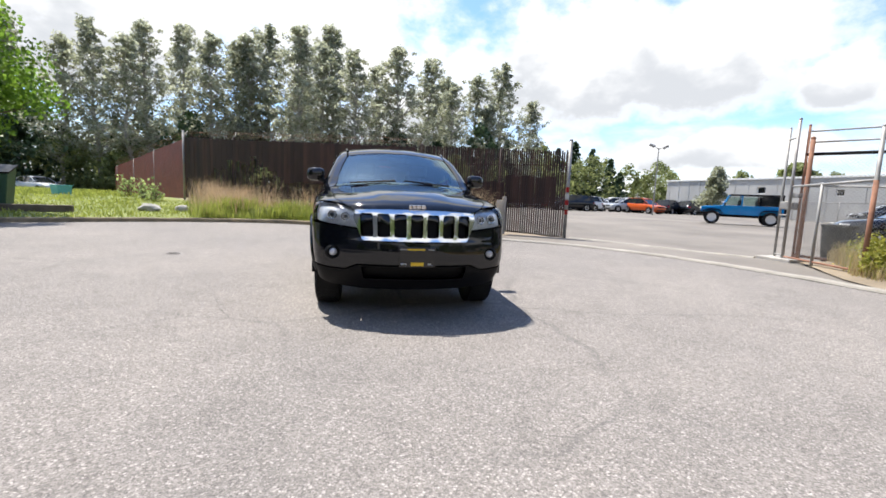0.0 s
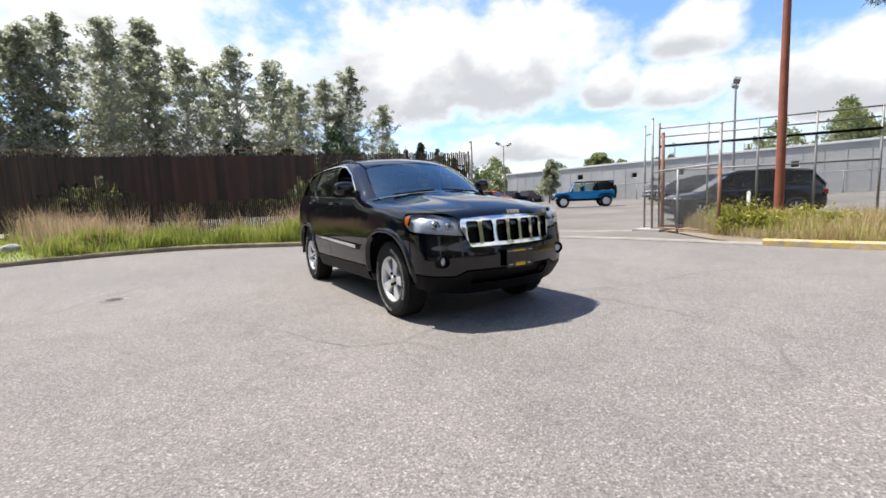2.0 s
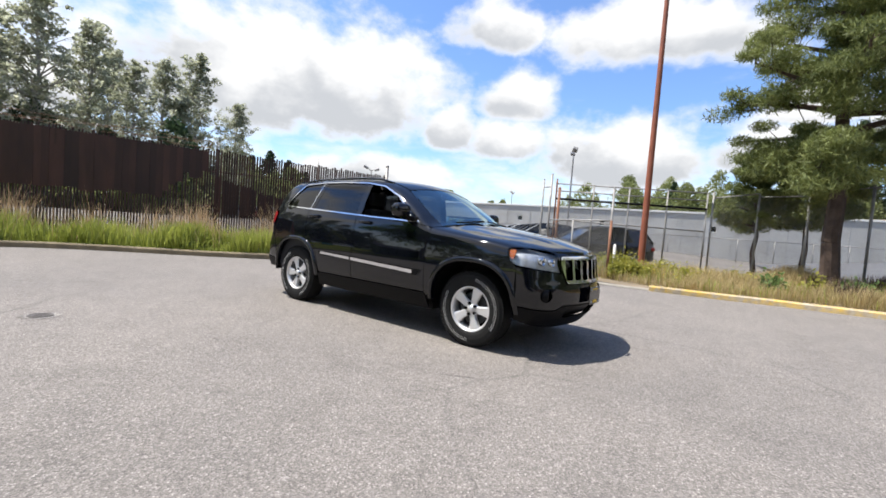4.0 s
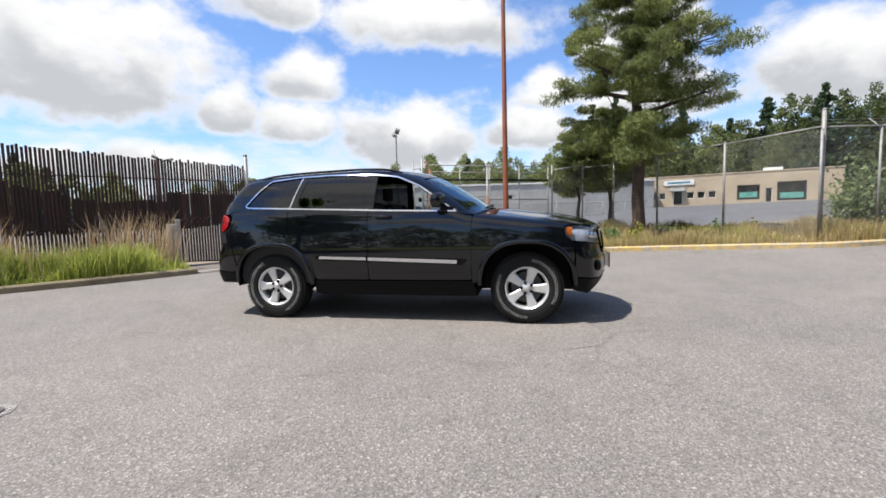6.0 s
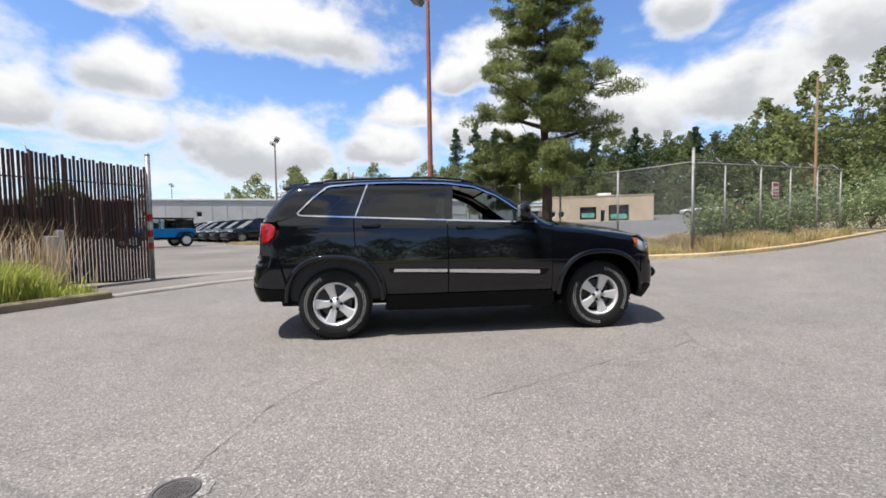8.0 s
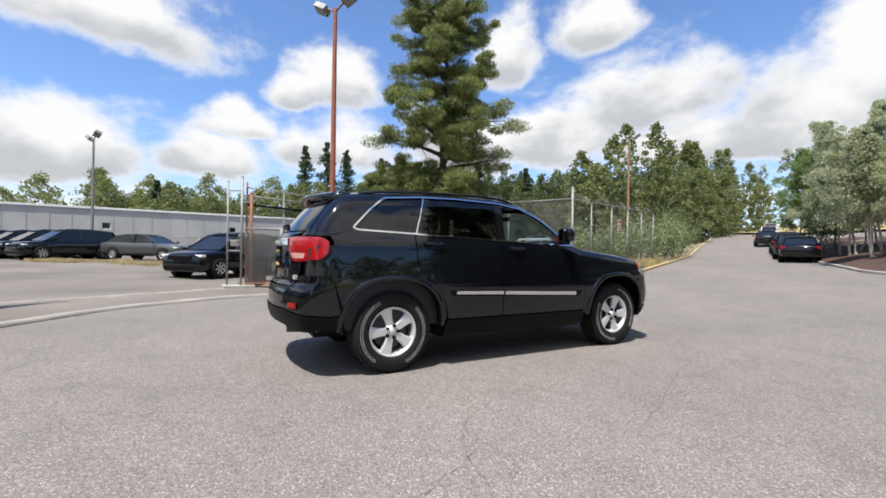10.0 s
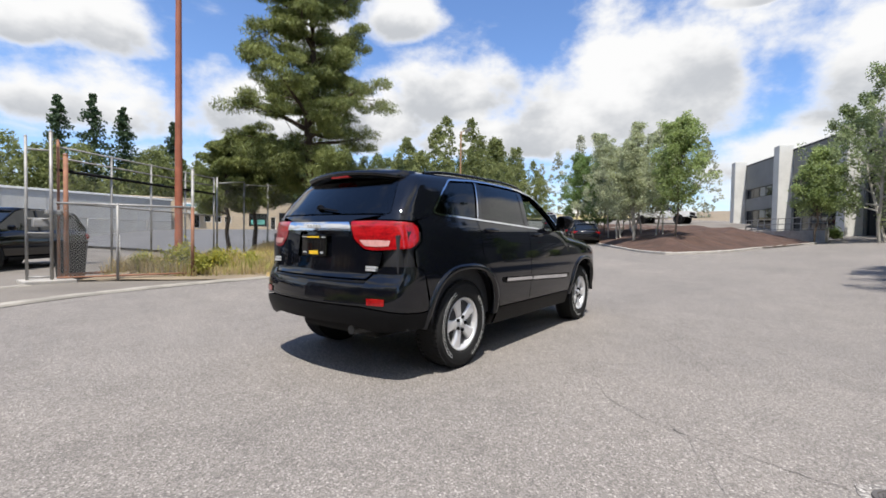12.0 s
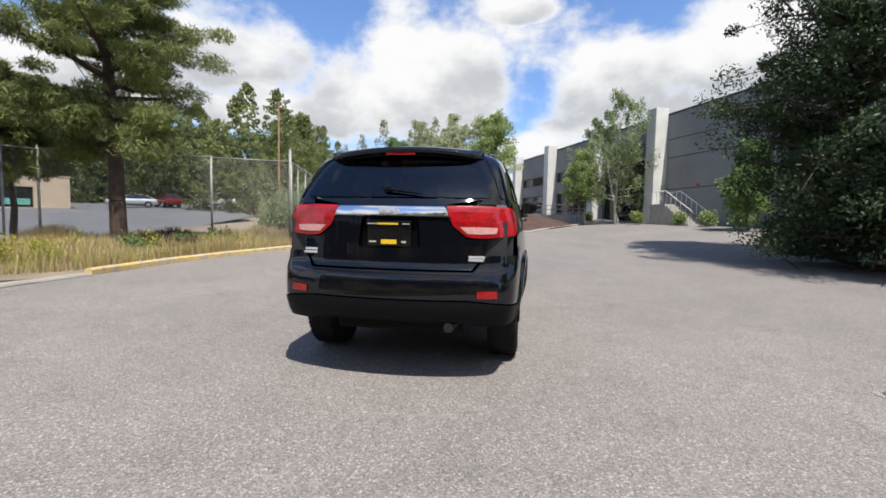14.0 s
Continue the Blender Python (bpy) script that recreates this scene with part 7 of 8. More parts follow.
def belt_of(pts, n, h0, h1, r0, r1, spread):
    line = spline(pts, n)
    return [(p[0] + gw.normal() * spread, p[1] + gw.normal() * spread, float(rise(p[0], p[1])) * 0.8 - 0.5, gw.uniform(h0, h1), gw.uniform(r0, r1)) for p in line]


woods("far_woods", "green deciduous wood behind the storage lot", belt_of([(89, 27), (92, 14), (90, 2), (88, -20), (84, -34)], 76, 9, 15.5, 3.0, 5.4, 5), LEAF_WOOD, 201, 0.38, 1300)
woods("far_woods", "low trees behind the shed's far end", belt_of([(84, 48), (90, 36), (94, 26)], 16, 4, 6.5, 2.6, 4, 3), LEAF_WOOD, 211, 0.4, 900)
woods("undergrowth", "green scrub before the wood behind the storage lot", belt_of([(83, 22), (84, 2), (82, -18), (78, -32)], 38, 4.5, 8, 2.6, 4.2, 2), LEAF_WOOD, 210, 0.34, 1000)
woods("hill_woods", "tall mixed wood on the hillside", belt_of([(86, -32), (68, -42), (58, -52), (52, -64), (48, -78)], 124, 10.5, 15.5, 2.4, 3.9, 5), LEAF_HILL, 202, 0.30, 1500)
woods("street_woods", "tall leafy trees beside the street", belt_of([(30, -38), (31, -46), (34, -56), (38, -70), (40, -86)], 28, 11, 17, 2.0, 3.2, 2), LEAF_WOOD, 203, 0.3, 1900)
woods("street_woods", "tall trees at the end of the street", [(48, -92, 3.5, 20, 2.6), (42, -96, 3.5, 16, 2.3), (37, -94, 3.5, 18, 2.3), (31, -92, 3.4, 21, 2.8), (24, -90, 3.4, 18, 2.4), (18, -88, 3.4, 20, 2.6), (12, -86, 3.3, 17, 2.5), (6, -84, 3.3, 16, 2.6), (55, -90, 3.5, 17, 3.2)], LEAF_ALDER, 204, 0.34, 1300)
woods("dark_firs", "dark firs above the wood", [(90, -14.5, 2, 21.5, 5.4), (88, -18.5, 2, 22.5, 5.6), (87, -22.5, 2, 21, 5.2), (86, -30, 2, 20, 4.8), (85, -27, 2, 14, 4), (92, 12, 0, 14, 3.8), (62, -40, 3, 14.5, 4.6), (57, -47, 3, 13.5, 4.2), (72, -38, 3, 15.5, 4.8), (52, -55, 3, 13, 4.2), (80, -36, 2, 15, 4.6)], LEAF_FIR, 205, 0.42, 4200, True)
woods("far_woods", "trees beyond the storage lot", belt_of([(26, 62), (40, 76), (58, 80), (80, 74), (110, 60)], 30, 6, 11, 3, 5, 3), LEAF_WOOD, 206, 0.5, 800)
woods("dark_firs", "dark undergrowth and firs below the alders", belt_of([(-44, 44), (-30, 47), (-14, 50), (4, 52), (20, 50)], 44, 5, 10.5, 2.6, 4.2, 2.5), LEAF_FIR, 207, 0.45, 800)
woods("undergrowth", "light green undergrowth below the alders", belt_of([(-30, 43), (-14, 44), (4, 42), (16, 43)], 24, 3.5, 6.5, 2, 3, 1.2), LEAF_WOOD, 208, 0.3, 1000)
woods("dark_firs", "dark firs behind the storage lot", [(46, 74, 0, 12.5, 4.4), (43, 76, 0, 14.0, 4.4), (40, 77, 0, 12.5, 4), (36, 79, 0, 13.5, 4.6), (32, 81, 0, 12, 4.4), (49.5, 73, 0, 10.5, 3.4), (27, 82, 0, 13, 4.6), (22, 82, 0, 12, 4.4), (53, 75, 0, 8, 3.4), (30, 80, 0, 14, 4), (38, 78, 0, 11, 3.6), (25, 83, 0, 11, 3.8)], LEAF_FIR, 212, 0.42, 3200, True)
woods("far_woods", "trees behind the bins and the far street", belt_of([(-42, 30), (-52, 14), (-56, -6), (-50, -30)], 26, 9, 14, 4, 6, 3), LEAF_WOOD, 209, 0.55, 600)

# ---- buildings ----
SHED_WALL = speckled("grey_shed_cladding", (0.40, 0.40, 0.39), 0.4, 0.2, 0.7, fine=8, bump=0.15)
TAN_WALL = speckled("tan_render", (0.47, 0.38, 0.27), 0.6, 0.12, 0.85, fine=12, bump=0.15)
TALL_WALL = speckled("grey_concrete_panel", (0.205, 0.21, 0.205), 0.5, 0.16, 0.8, fine=10, bump=0.15)
COLUMN = speckled("white_painted_concrete", (0.56, 0.555, 0.52), 0.8, 0.14, 0.7, fine=12, bump=0.1)
DARK_GLASS = paint_material("dark_window_glass", (0.012, 0.014, 0.016))
DARK_GAP = speckled("dark_joint", (0.06, 0.06, 0.06), 5, 0.2, 0.8, bump=0)
WHITE_TRIM = speckled("white_trim", (0.72, 0.72, 0.70), 4, 0.1, 0.6, bump=0.05)


def axis_house(name, label, a, b, deep, z0, z1, wall, category="building"):
    """A box-like house whose front runs from a to b; gives the thing and its own axes (x along the front, y inwards)."""
    a, b = np.array(a, float), np.array(b, float)
    L = float(np.linalg.norm(b - a))
    rz = math.degrees(math.atan2(b[1] - a[1], b[0] - a[0]))
    ob = thing(name, label, category, (a[0], a[1], z0), rz)
    return ob, L


def wall_with_holes(bm, L, z0, z1, holes, y0=0.0, thick=0.25):
    """A wall along x with rectangular openings through it, built of blocks."""
    xs = sorted({0.0, L, *(v for h in holes for v in h[:2])})
    for x0, x1 in zip(xs, xs[1:]):
        cuts = sorted([(h[2], h[3]) for h in holes if h[0] <= x0 + 1e-6 and h[1] >= x1 - 1e-6])
        z = z0
        for c0, c1 in cuts:
            if c0 > z:
                box(bm, x0, x1, y0, y0 + thick, z, c0)
            z = c1
        if z < z1:
            box(bm, x0, x1, y0, y0 + thick, z, z1)
    bmesh.ops.remove_doubles(bm, verts=bm.verts, dist=1e-5)


def window(parent, x0, x1, z0, z1, y, frame=WHITE_TRIM, glass=DARK_GLASS, bars_x=0):
    ob = new("window")
    ob.parent = parent
    bm = bmesh.new()
    t = 0.06
    for q in ((x0, x1, z0, z0 + t), (x0, x1, z1 - t, z1), (x0, x0 + t, z0 + t, z1 - t), (x1 - t, x1, z0 + t, z1 - t)):
        box(bm, q[0], q[1], y, y + 0.08, q[2], q[3])
    for k in range(bars_x):
        xx = x0 + (x1 - x0) * (k + 1) / (bars_x + 1)
        box(bm, xx - 0.025, xx + 0.025, y, y + 0.07, z0 + t, z1 - t)
    part("window_frame", bm, frame, ob)
    bm = bmesh.new()
    box(bm, x0 + t, x1 - t, y + 0.03, y + 0.045, z0 + t, z1 - t)
    part("pane", bm, glass, ob)
    return ob


# long grey shed behind the lot
shed, L = axis_house("grey_shed", "long low grey metal-clad shed with few windows", (41.32, 46.17), (51.0, -16.2), 18, 0.37, 3.9, SHED_WALL)
H = 4.25
holes = [(12.05, 12.95, 2.7, 3.45), (19.4, 20.1, 2.5, 3.15), (24.65, 25.3, 2.4, 3.05), (34.5, 35.2, 2.4, 3.05), (45.5, 46.2, 2.4, 3.05)]
bm = bmesh.new()
wall_with_holes(bm, L, -0.6, H, holes)
part("front_wall", bm, SHED_WALL, shed)
bm = bmesh.new()
box(bm, 0.002, 0.25, 0.252, 18, -0.2, H - 0.004)
box(bm, L - 0.25, L - 0.002, 0.252, 18, -0.2, H - 0.004)
box(bm, 0.252, L - 0.252, 17.75, 18, -0.2, H)
part("side_wall", bm, SHED_WALL, shed)
bm = bmesh.new()
box(bm, -0.15, L + 0.15, -0.12, 18.1, H + 0.002, H + 0.2, 0.02)
part("roof", bm, WHITE_TRIM, shed, "pale flat roof edge")
for h in holes:
    window(shed, h[0], h[1], h[2], h[3], 0.08)
for k in range(int(L / 1.52)):
    bm = bmesh.new()
    box(bm, k * 1.52 + 0.4, k * 1.52 + 0.44, -0.03, -0.001, 0.0, H - 0.02)
    if not any(h[0] - 0.1 < k * 1.52 + 0.42 < h[1] + 0.1 for h in holes):
        part("panel_rib", bm, SHED_WALL, shed)
    else:
        bm.free()

# tan building across the forecourt
z_tan = 1.65
tan, L = axis_house("tan_building", "low tan commercial building with dark openings and a small sign", (45.9, -32.8), (55.7, -8.7), 18, z_tan, 5, TAN_WALL)
H = 3.35
big = [(2.9, 5.4, 0.15, 2.2), (6.9, 9.0, 0.35, 2.0)]
small = [(x, x + 0.75, 0.7, 1.5) for x in (11.0, 12.1, 13.2, 16.2, 17.3, 18.6, 20.0, 21.2)]
door = [(14.4, 15.4, 0.0, 2.0), (5.8, 6.4, 0.0, 1.6)]
bm = bmesh.new()
wall_with_holes(bm, L, -0.8, H, big + small + door, -0.25)
part("front_wall", bm, TAN_WALL, tan)
bm = bmesh.new()
box(bm, 0.002, 0.25, -18, -0.252, -0.8, H - 0.004)
box(bm, L - 0.25, L - 0.002, -18, -0.252, -0.8, H - 0.004)
box(bm, 0.252, L - 0.252, -18, -17.75, -0.8, H)
part("side_wall", bm, TAN_WALL, tan)
bm = bmesh.new()
box(bm, -0.08, L + 0.08, -18, 0.06, H + 0.002, H + 0.12, 0.02)
part("roof", bm, TAN_WALL, tan)
for h in big:
    w = window(tan, h[0], h[1], h[2], h[3], -0.18, DARK_GAP, DARK_GLASS, 1)
    bm = bmesh.new()
    box(bm, h[0] + 0.25, h[1] - 0.25, -0.12, -0.08, h[2] + 0.25, h[2] + 0.85)
    part("window_graphic", bm, speckled("teal_graphic", (0.12, 0.36, 0.30), 3, 0.6, 0.5, bump=0), w, "teal and white window graphic")
for h in small + door:
    window(tan, h[0], h[1], h[2], h[3], -0.18)
bm = bmesh.new()
box(bm, 13.2, 16.4, 0.02, 0.12, 2.35, 2.95, 0.01)
sign = part("sign_board", bm, WHITE_TRIM, tan, "white sign board")
bm = bmesh.new()
box(bm, 13.6, 16.0, 0.12, 0.135, 2.55, 2.75)
part("sign_bar", bm, speckled("blue_green_print", (0.08, 0.25, 0.33), 5, 0.2, 0.5, bump=0), sign)
bm = bmesh.new()
v = box(bm, 14.1, 15.7, 0.02, 0.8, 2.0, 2.08)
bmesh.ops.transform(bm, matrix=Matrix.Translation((0, 0.02, 2.1)) @ Matrix.Rotation(radians(-35), 4, "X") @ Matrix.Translation((0, -0.02, -2.1)), verts=v)
part("awning", bm, TALL_WALL, tan, "grey door awning")
bm = bmesh.new()
box(bm, 4.6, 6.4, -6, -4.6, H + 0.12, H + 0.75, 0.04)
part("roof_unit", bm, WHITE_TRIM, tan, "white roof ventilation unit")

# tall concrete building with white fins
K = [(-10.75, -31.1), (-7.45, -38.5), (-3.7, -46.9), (0.1, -55.4)]
u = np.array(K[1]) - np.array(K[0])
u /= np.linalg.norm(u)
start = np.array(K[0]) - u * 24
tall, _ = axis_house("tall_building", "tall grey concrete building with white fin columns and dark bays", start, K[3], 20, 1.0, 10, TALL_WALL)
L = 24 + 8.1 + 9.2 + 9.3
H = 8.6
fins = [24.0, 32.1, 41.3, 50.6]
bm = bmesh.new()
wall_with_holes(bm, L, -0.8, H, [(24.6, 31.5, 0.0, 6.9), (32.7, 40.7, 0.0, 3.6), (41.9, 50.0, 0.0, 3.6), (32.7, 40.7, 4.9, 6.0), (41.9, 50.0, 4.9, 6.0)], -1.3, 0.3)
part("front_wall", bm, TALL_WALL, tall)
bm = bmesh.new()
box(bm, 0, 0.3, -22, -1.302, -0.8, H)
box(bm, L - 0.3, L, -22, -1.302, -0.8, H)
box(bm, 0.3, L - 0.3, -22, -21.7, -0.8, H)
part("side_wall", bm, TALL_WALL, tall)
bm = bmesh.new()
box(bm, -0.1, L + 0.1, -22, -0.95, H + 0.003, H + 0.16, 0.02)
part("roof", bm, DARK_GAP, tall, "dark coping")
for x0, x1, z0, z1, n in ((24.6, 31.5, 0.0, 6.9, 4), (32.7, 40.7, 0.0, 3.6, 5), (41.9, 50.0, 0.0, 3.6, 5), (32.7, 40.7, 4.9, 6.0, 5), (41.9, 50.0, 4.9, 6.0, 5)):
    window(tall, x0, x1, z0, z1, -1.2, DARK_GAP, DARK_GLASS, n)
for x in fins:
    bm = bmesh.new()
    box(bm, x - 0.5, x + 0.5, -0.99, 0.15, -0.8, H + 0.55, 0.03)
    part("fin_column", bm, COLUMN, tall, "white concrete fin")
for z in (2.9, 5.3, 6.7):
    bm = bmesh.new()
    box(bm, 0.2, 23.4, -0.998, -0.985, z, z + 0.07)
    part("panel_joint", bm, DARK_GAP, tall)
for x in (5.5, 11.5, 17.5):
    bm = bmesh.new()
    box(bm, x, x + 0.05, -0.998, -0.988, 0, 2.895)
    part("panel_joint", bm, DARK_GAP, tall)
bm = bmesh.new()
box(bm, 20.3, 20.5, -0.99, -0.88, 3.0, 3.18, 0.02)
part("alarm_box", bm, SIGN_RED, tall, "red alarm box")
# stair to a door at its foot
stair = thing("entry_stair", "concrete stair with pale steel handrails", "stair", (start[0], start[1], 1.0), math.degrees(math.atan2(u[1], u[0])))
bm = bmesh.new()
box(bm, 21.8, 23.3, -0.98, 0.5, -0.6, 1.75)
part("landing", bm, CONCRETE, stair)
for k in range(9):
    bm = bmesh.new()
    z = 1.75 - (k + 1) * 0.18
    box(bm, 21.8 - (k + 1) * 0.28, 21.8 - k * 0.28, -0.98, 0.5, -0.6, z)
    part("step", bm, CONCRETE, stair)
for y in (-0.9, 0.45):
    bar(stair, (23.3, y, 2.7), (21.8, y, 2.7), 0.025, WHITE_TRIM, "handrail")
    bar(stair, (21.8, y, 2.7), (19.2, y, 1.1), 0.025, WHITE_TRIM, "handrail")
    for k in range(9):
        x = 23.2 - k * 0.48
        zt = 2.7 if x > 21.8 else 2.7 - (21.8 - x) * 0.615
        bar(stair, (x, y, zt), (x, y, zt - 0.95), 0.014, WHITE_TRIM, "baluster")
# ramp wall with railing
ramp = thing("ramp_railing", "grey ramp wall with pale railings before the building", "railing")
pa, pb = np.array((-6.2, -33.4)), np.array((-1.6, -40.2))
for k, f in enumerate(np.linspace(0, 1, 12)):
    p = pa + (pb - pa) * f
    bar(ramp, (p[0], p[1], 1.2), (p[0], p[1], 2.95), 0.03, GALV, "upright")
for z in (2.1, 2.5, 2.92):
    bar(ramp, (*pa, z), (*pb, z), 0.03, GALV)
bm = bmesh.new()
q = (pb - pa) / np.linalg.norm(pb - pa)
v = box(bm, 0, float(np.linalg.norm(pb - pa)), -0.12, 0.12, 0, 1.0)
bmesh.ops.transform(bm, matrix=pose(pa[0], pa[1], 1.0, 0, 0, math.degrees(math.atan2(q[1], q[0]))), verts=v)
part("ramp_wall", bm, CONCRETE, ramp)

# pale house and shed beyond the bins
far_house, L = axis_house("far_house", "pale distant house behind trees", (-44, 42), (-36, 48), 8, 0.2, 4, WHITE_TRIM)
bm = bmesh.new()
wall_with_holes(bm, L, -0.4, 3.0, [(1.5, 2.6, 1.0, 2.1), (5, 6.1, 1.0, 2.1)], 0)
part("front_wall", bm, WHITE_TRIM, far_house)
bm = bmesh.new()
box(bm, 0, L, 0.26, 8, -0.4, 2.98)
part("rear_wall", bm, WHITE_TRIM, far_house)
bm = bmesh.new()
rv = [bm.verts.new(p) for p in ((-0.3, -0.4, 3.0), (L + 0.3, -0.4, 3.0), (L + 0.3, 8.3, 3.0), (-0.3, 8.3, 3.0), (-0.3, 4, 4.6), (L + 0.3, 4, 4.6))]
for f in ((0, 1, 5, 4), (2, 3, 4, 5), (1, 2, 5), (3, 0, 4), (3, 2, 1, 0)):
    bm.faces.new([rv[i] for i in f])
part("roof", bm, DARK_GAP, far_house)
for x in (1.5, 5.0):
    window(far_house, x, x + 1.1, 1.0, 2.1, 0.05)

# bins and clutter by the kerb
dump = thing("dumpster", "dark green steel dumpster with a sloped lid", "dumpster", (-11.9, 9.6, 0.22), 25)
GREEN_STEEL = speckled("dark_green_steel", (0.02, 0.065, 0.04), 3, 0.35, 0.55, fine=25, bump=0.2)
bm = bmesh.new()
vs = [bm.verts.new(p) for p in ((-0.9, -0.65, 0.12), (0.9, -0.65, 0.12), (0.9, 0.65, 0.12), (-0.9, 0.65, 0.12), (-1.0, -0.75, 1.05), (1.0, -0.75, 1.05), (1.0, 0.75, 1.3), (-1.0, 0.75, 1.3))]
for f in ((3, 2, 1, 0), (0, 1, 5, 4), (1, 2, 6, 5), (2, 3, 7, 6), (3, 0, 4, 7), (4, 5, 6, 7)):
    bm.faces.new([vs[i] for i in f])
bmesh.ops.bevel(bm, geom=list(bm.edges), offset=0.02, segments=1, affect="EDGES")
part("tub", bm, GREEN_STEEL, dump)
bm = bmesh.new()
v = box(bm, -1.04, 1.04, -0.80, 0.80, 0, 0.05, 0.015)
bmesh.ops.transform(bm, matrix=Matrix.Translation((0, 0, 1.19)) @ Matrix.Rotation(math.atan2(0.25, 1.5), 4, "X"), verts=bm.verts)
part("lid", bm, BLACK_PLASTIC, dump, "black plastic lid")
for x in (-0.6, -0.2, 0.2, 0.6):
    bm = bmesh.new()
    box(bm, x - 0.03, x + 0.03, -0.78, -0.70, 0.15, 1.0, 0.01)
    part("rib", bm, GREEN_STEEL, dump)
logs = thing("timber_beam", "old grey timber beam lying by the kerb", "timber", (-10.3, 9.0, 0.28), 20)
bm = bmesh.new()
box(bm, -1.3, 1.3, -0.14, 0.14, -0.12, 0.12, 0.03)
part("beam", bm, BARK, logs)


def rock(at, s, seed):
    bm = bmesh.new()
    bmesh.ops.create_icosphere(bm, subdivisions=2, radius=1.0)
    for vv in bm.verts:
        k = 1 + 0.35 * noise.noise(vv.co * 1.7 + Vector((seed, 0, 0)))
        vv.co = Vector((vv.co.x * s * k, vv.co.y * s * 0.8 * k, vv.co.z * s * 0.55 * k))
    ob = tagged(part("boulder", bm, CONCRETE, smooth=False), "rough grey boulder at the grass edge", "boulder", "boulders")
    ob.location = at
    return ob


rock((-12.1, 7.3, 0.28), 0.42, 1)
rock((-7.6, 11.0, 0.30), 0.36, 2)
rock((-6.7, 11.4, 0.30), 0.28, 3)
crate = thing("blue_crate", "small pale blue plastic crate on the grass", "crate", (-13.4, 16.5, 0.5), 10)
bm = bmesh.new()
lathe(bm, [(0.001, 0.03), (0.34, 0.0), (0.40, 0.42), (0.43, 0.44), (0.43, 0.47), (0.37, 0.45), (0.31, 0.06), (0.001, 0.06)], "z", 4)
part("shell", bm, speckled("pale_blue_plastic", (0.12, 0.42, 0.5), 5, 0.1, 0.5, bump=0.05), crate)
street_sign = thing("billboard", "small white board at the end of the street", "sign", (25.5, -74, float(rise(25, -74))), 30)
bm = bmesh.new()
box(bm, -1.0, 1.0, -0.05, 0.05, 1.0, 2.6, 0.02)
part("board", bm, WHITE_TRIM, street_sign)
for x in (-0.7, 0.7):
    bm = bmesh.new()
    tube(bm, (x, 0.08, -0.2), (x, 0.08, 2.4), 0.05)
    part("leg", bm, STEEL_DULL, street_sign)
bm = bmesh.new()
sheet(bm, [(10, -78), (24, -70), (40, -78), (44, -96), (20, -98)], 0.35, 5.0)
tagged(part("dry_slope", bm, speckled("dry_grass_slope", (0.34, 0.28, 0.13), 0.4, 0.3, 0.9, fine=6, bump=0.3)), "dry yellow grass slope at the street's end", "slope", kind="structure")

# ---- parked vehicles ----
PAINTS = {"black": CAR_BLACK, "white": paint_material("white_car_paint", (0.70, 0.70, 0.69)), "silver": paint_material("silver_car_paint", (0.36, 0.38, 0.40), 0.5),
          "grey": paint_material("grey_car_paint", (0.075, 0.08, 0.082), 0.4), "red": paint_material("dark_red_car_paint", (0.14, 0.012, 0.012)), "orange": paint_material("orange_red_car_paint", (0.50, 0.09, 0.02)), "blue": paint_material("bright_blue_car_paint", (0.01, 0.20, 0.46)), "green": paint_material("dark_green_car_paint", (0.02, 0.04, 0.035), 0.3)}
CABIN_GLASS = paint_material("dark_car_glass", (0.01, 0.012, 0.014))


def simple_wheel(parent, at, r, s, rim=None):
    w = new("wheel")
    w.parent, w.matrix_basis = parent, pose(*at, 0, 0, 0 if s > 0 else 180)
    bm = bmesh.new()
    lathe(bm, [(r * 0.62, -0.09), (r * 0.8, -0.11), (r * 0.97, -0.09), (r, -0.04), (r, 0.04), (r * 0.97, 0.09), (r * 0.8, 0.11), (r * 0.62, 0.09)], "x", 24)
    part("tyre", bm, RUBBER, w, smooth=True)
    bm = bmesh.new()
    lathe(bm, [(0.001, 0.06), (r * 0.15, 0.065), (r * 0.2, 0.04), (r * 0.55, 0.05), (r * 0.64, 0.09), (r * 0.64, -0.08)], "x", 20)
    for k in range(7):
        v = box(bm, 0.04, 0.075, -r * 0.07, r * 0.07, r * 0.12, r * 0.6)
        bmesh.ops.transform(bm, matrix=Matrix.Rotation(k * 2 * math.pi / 7, 4, "X"), verts=v)
    part("rim", bm, rim or ALLOY, w)


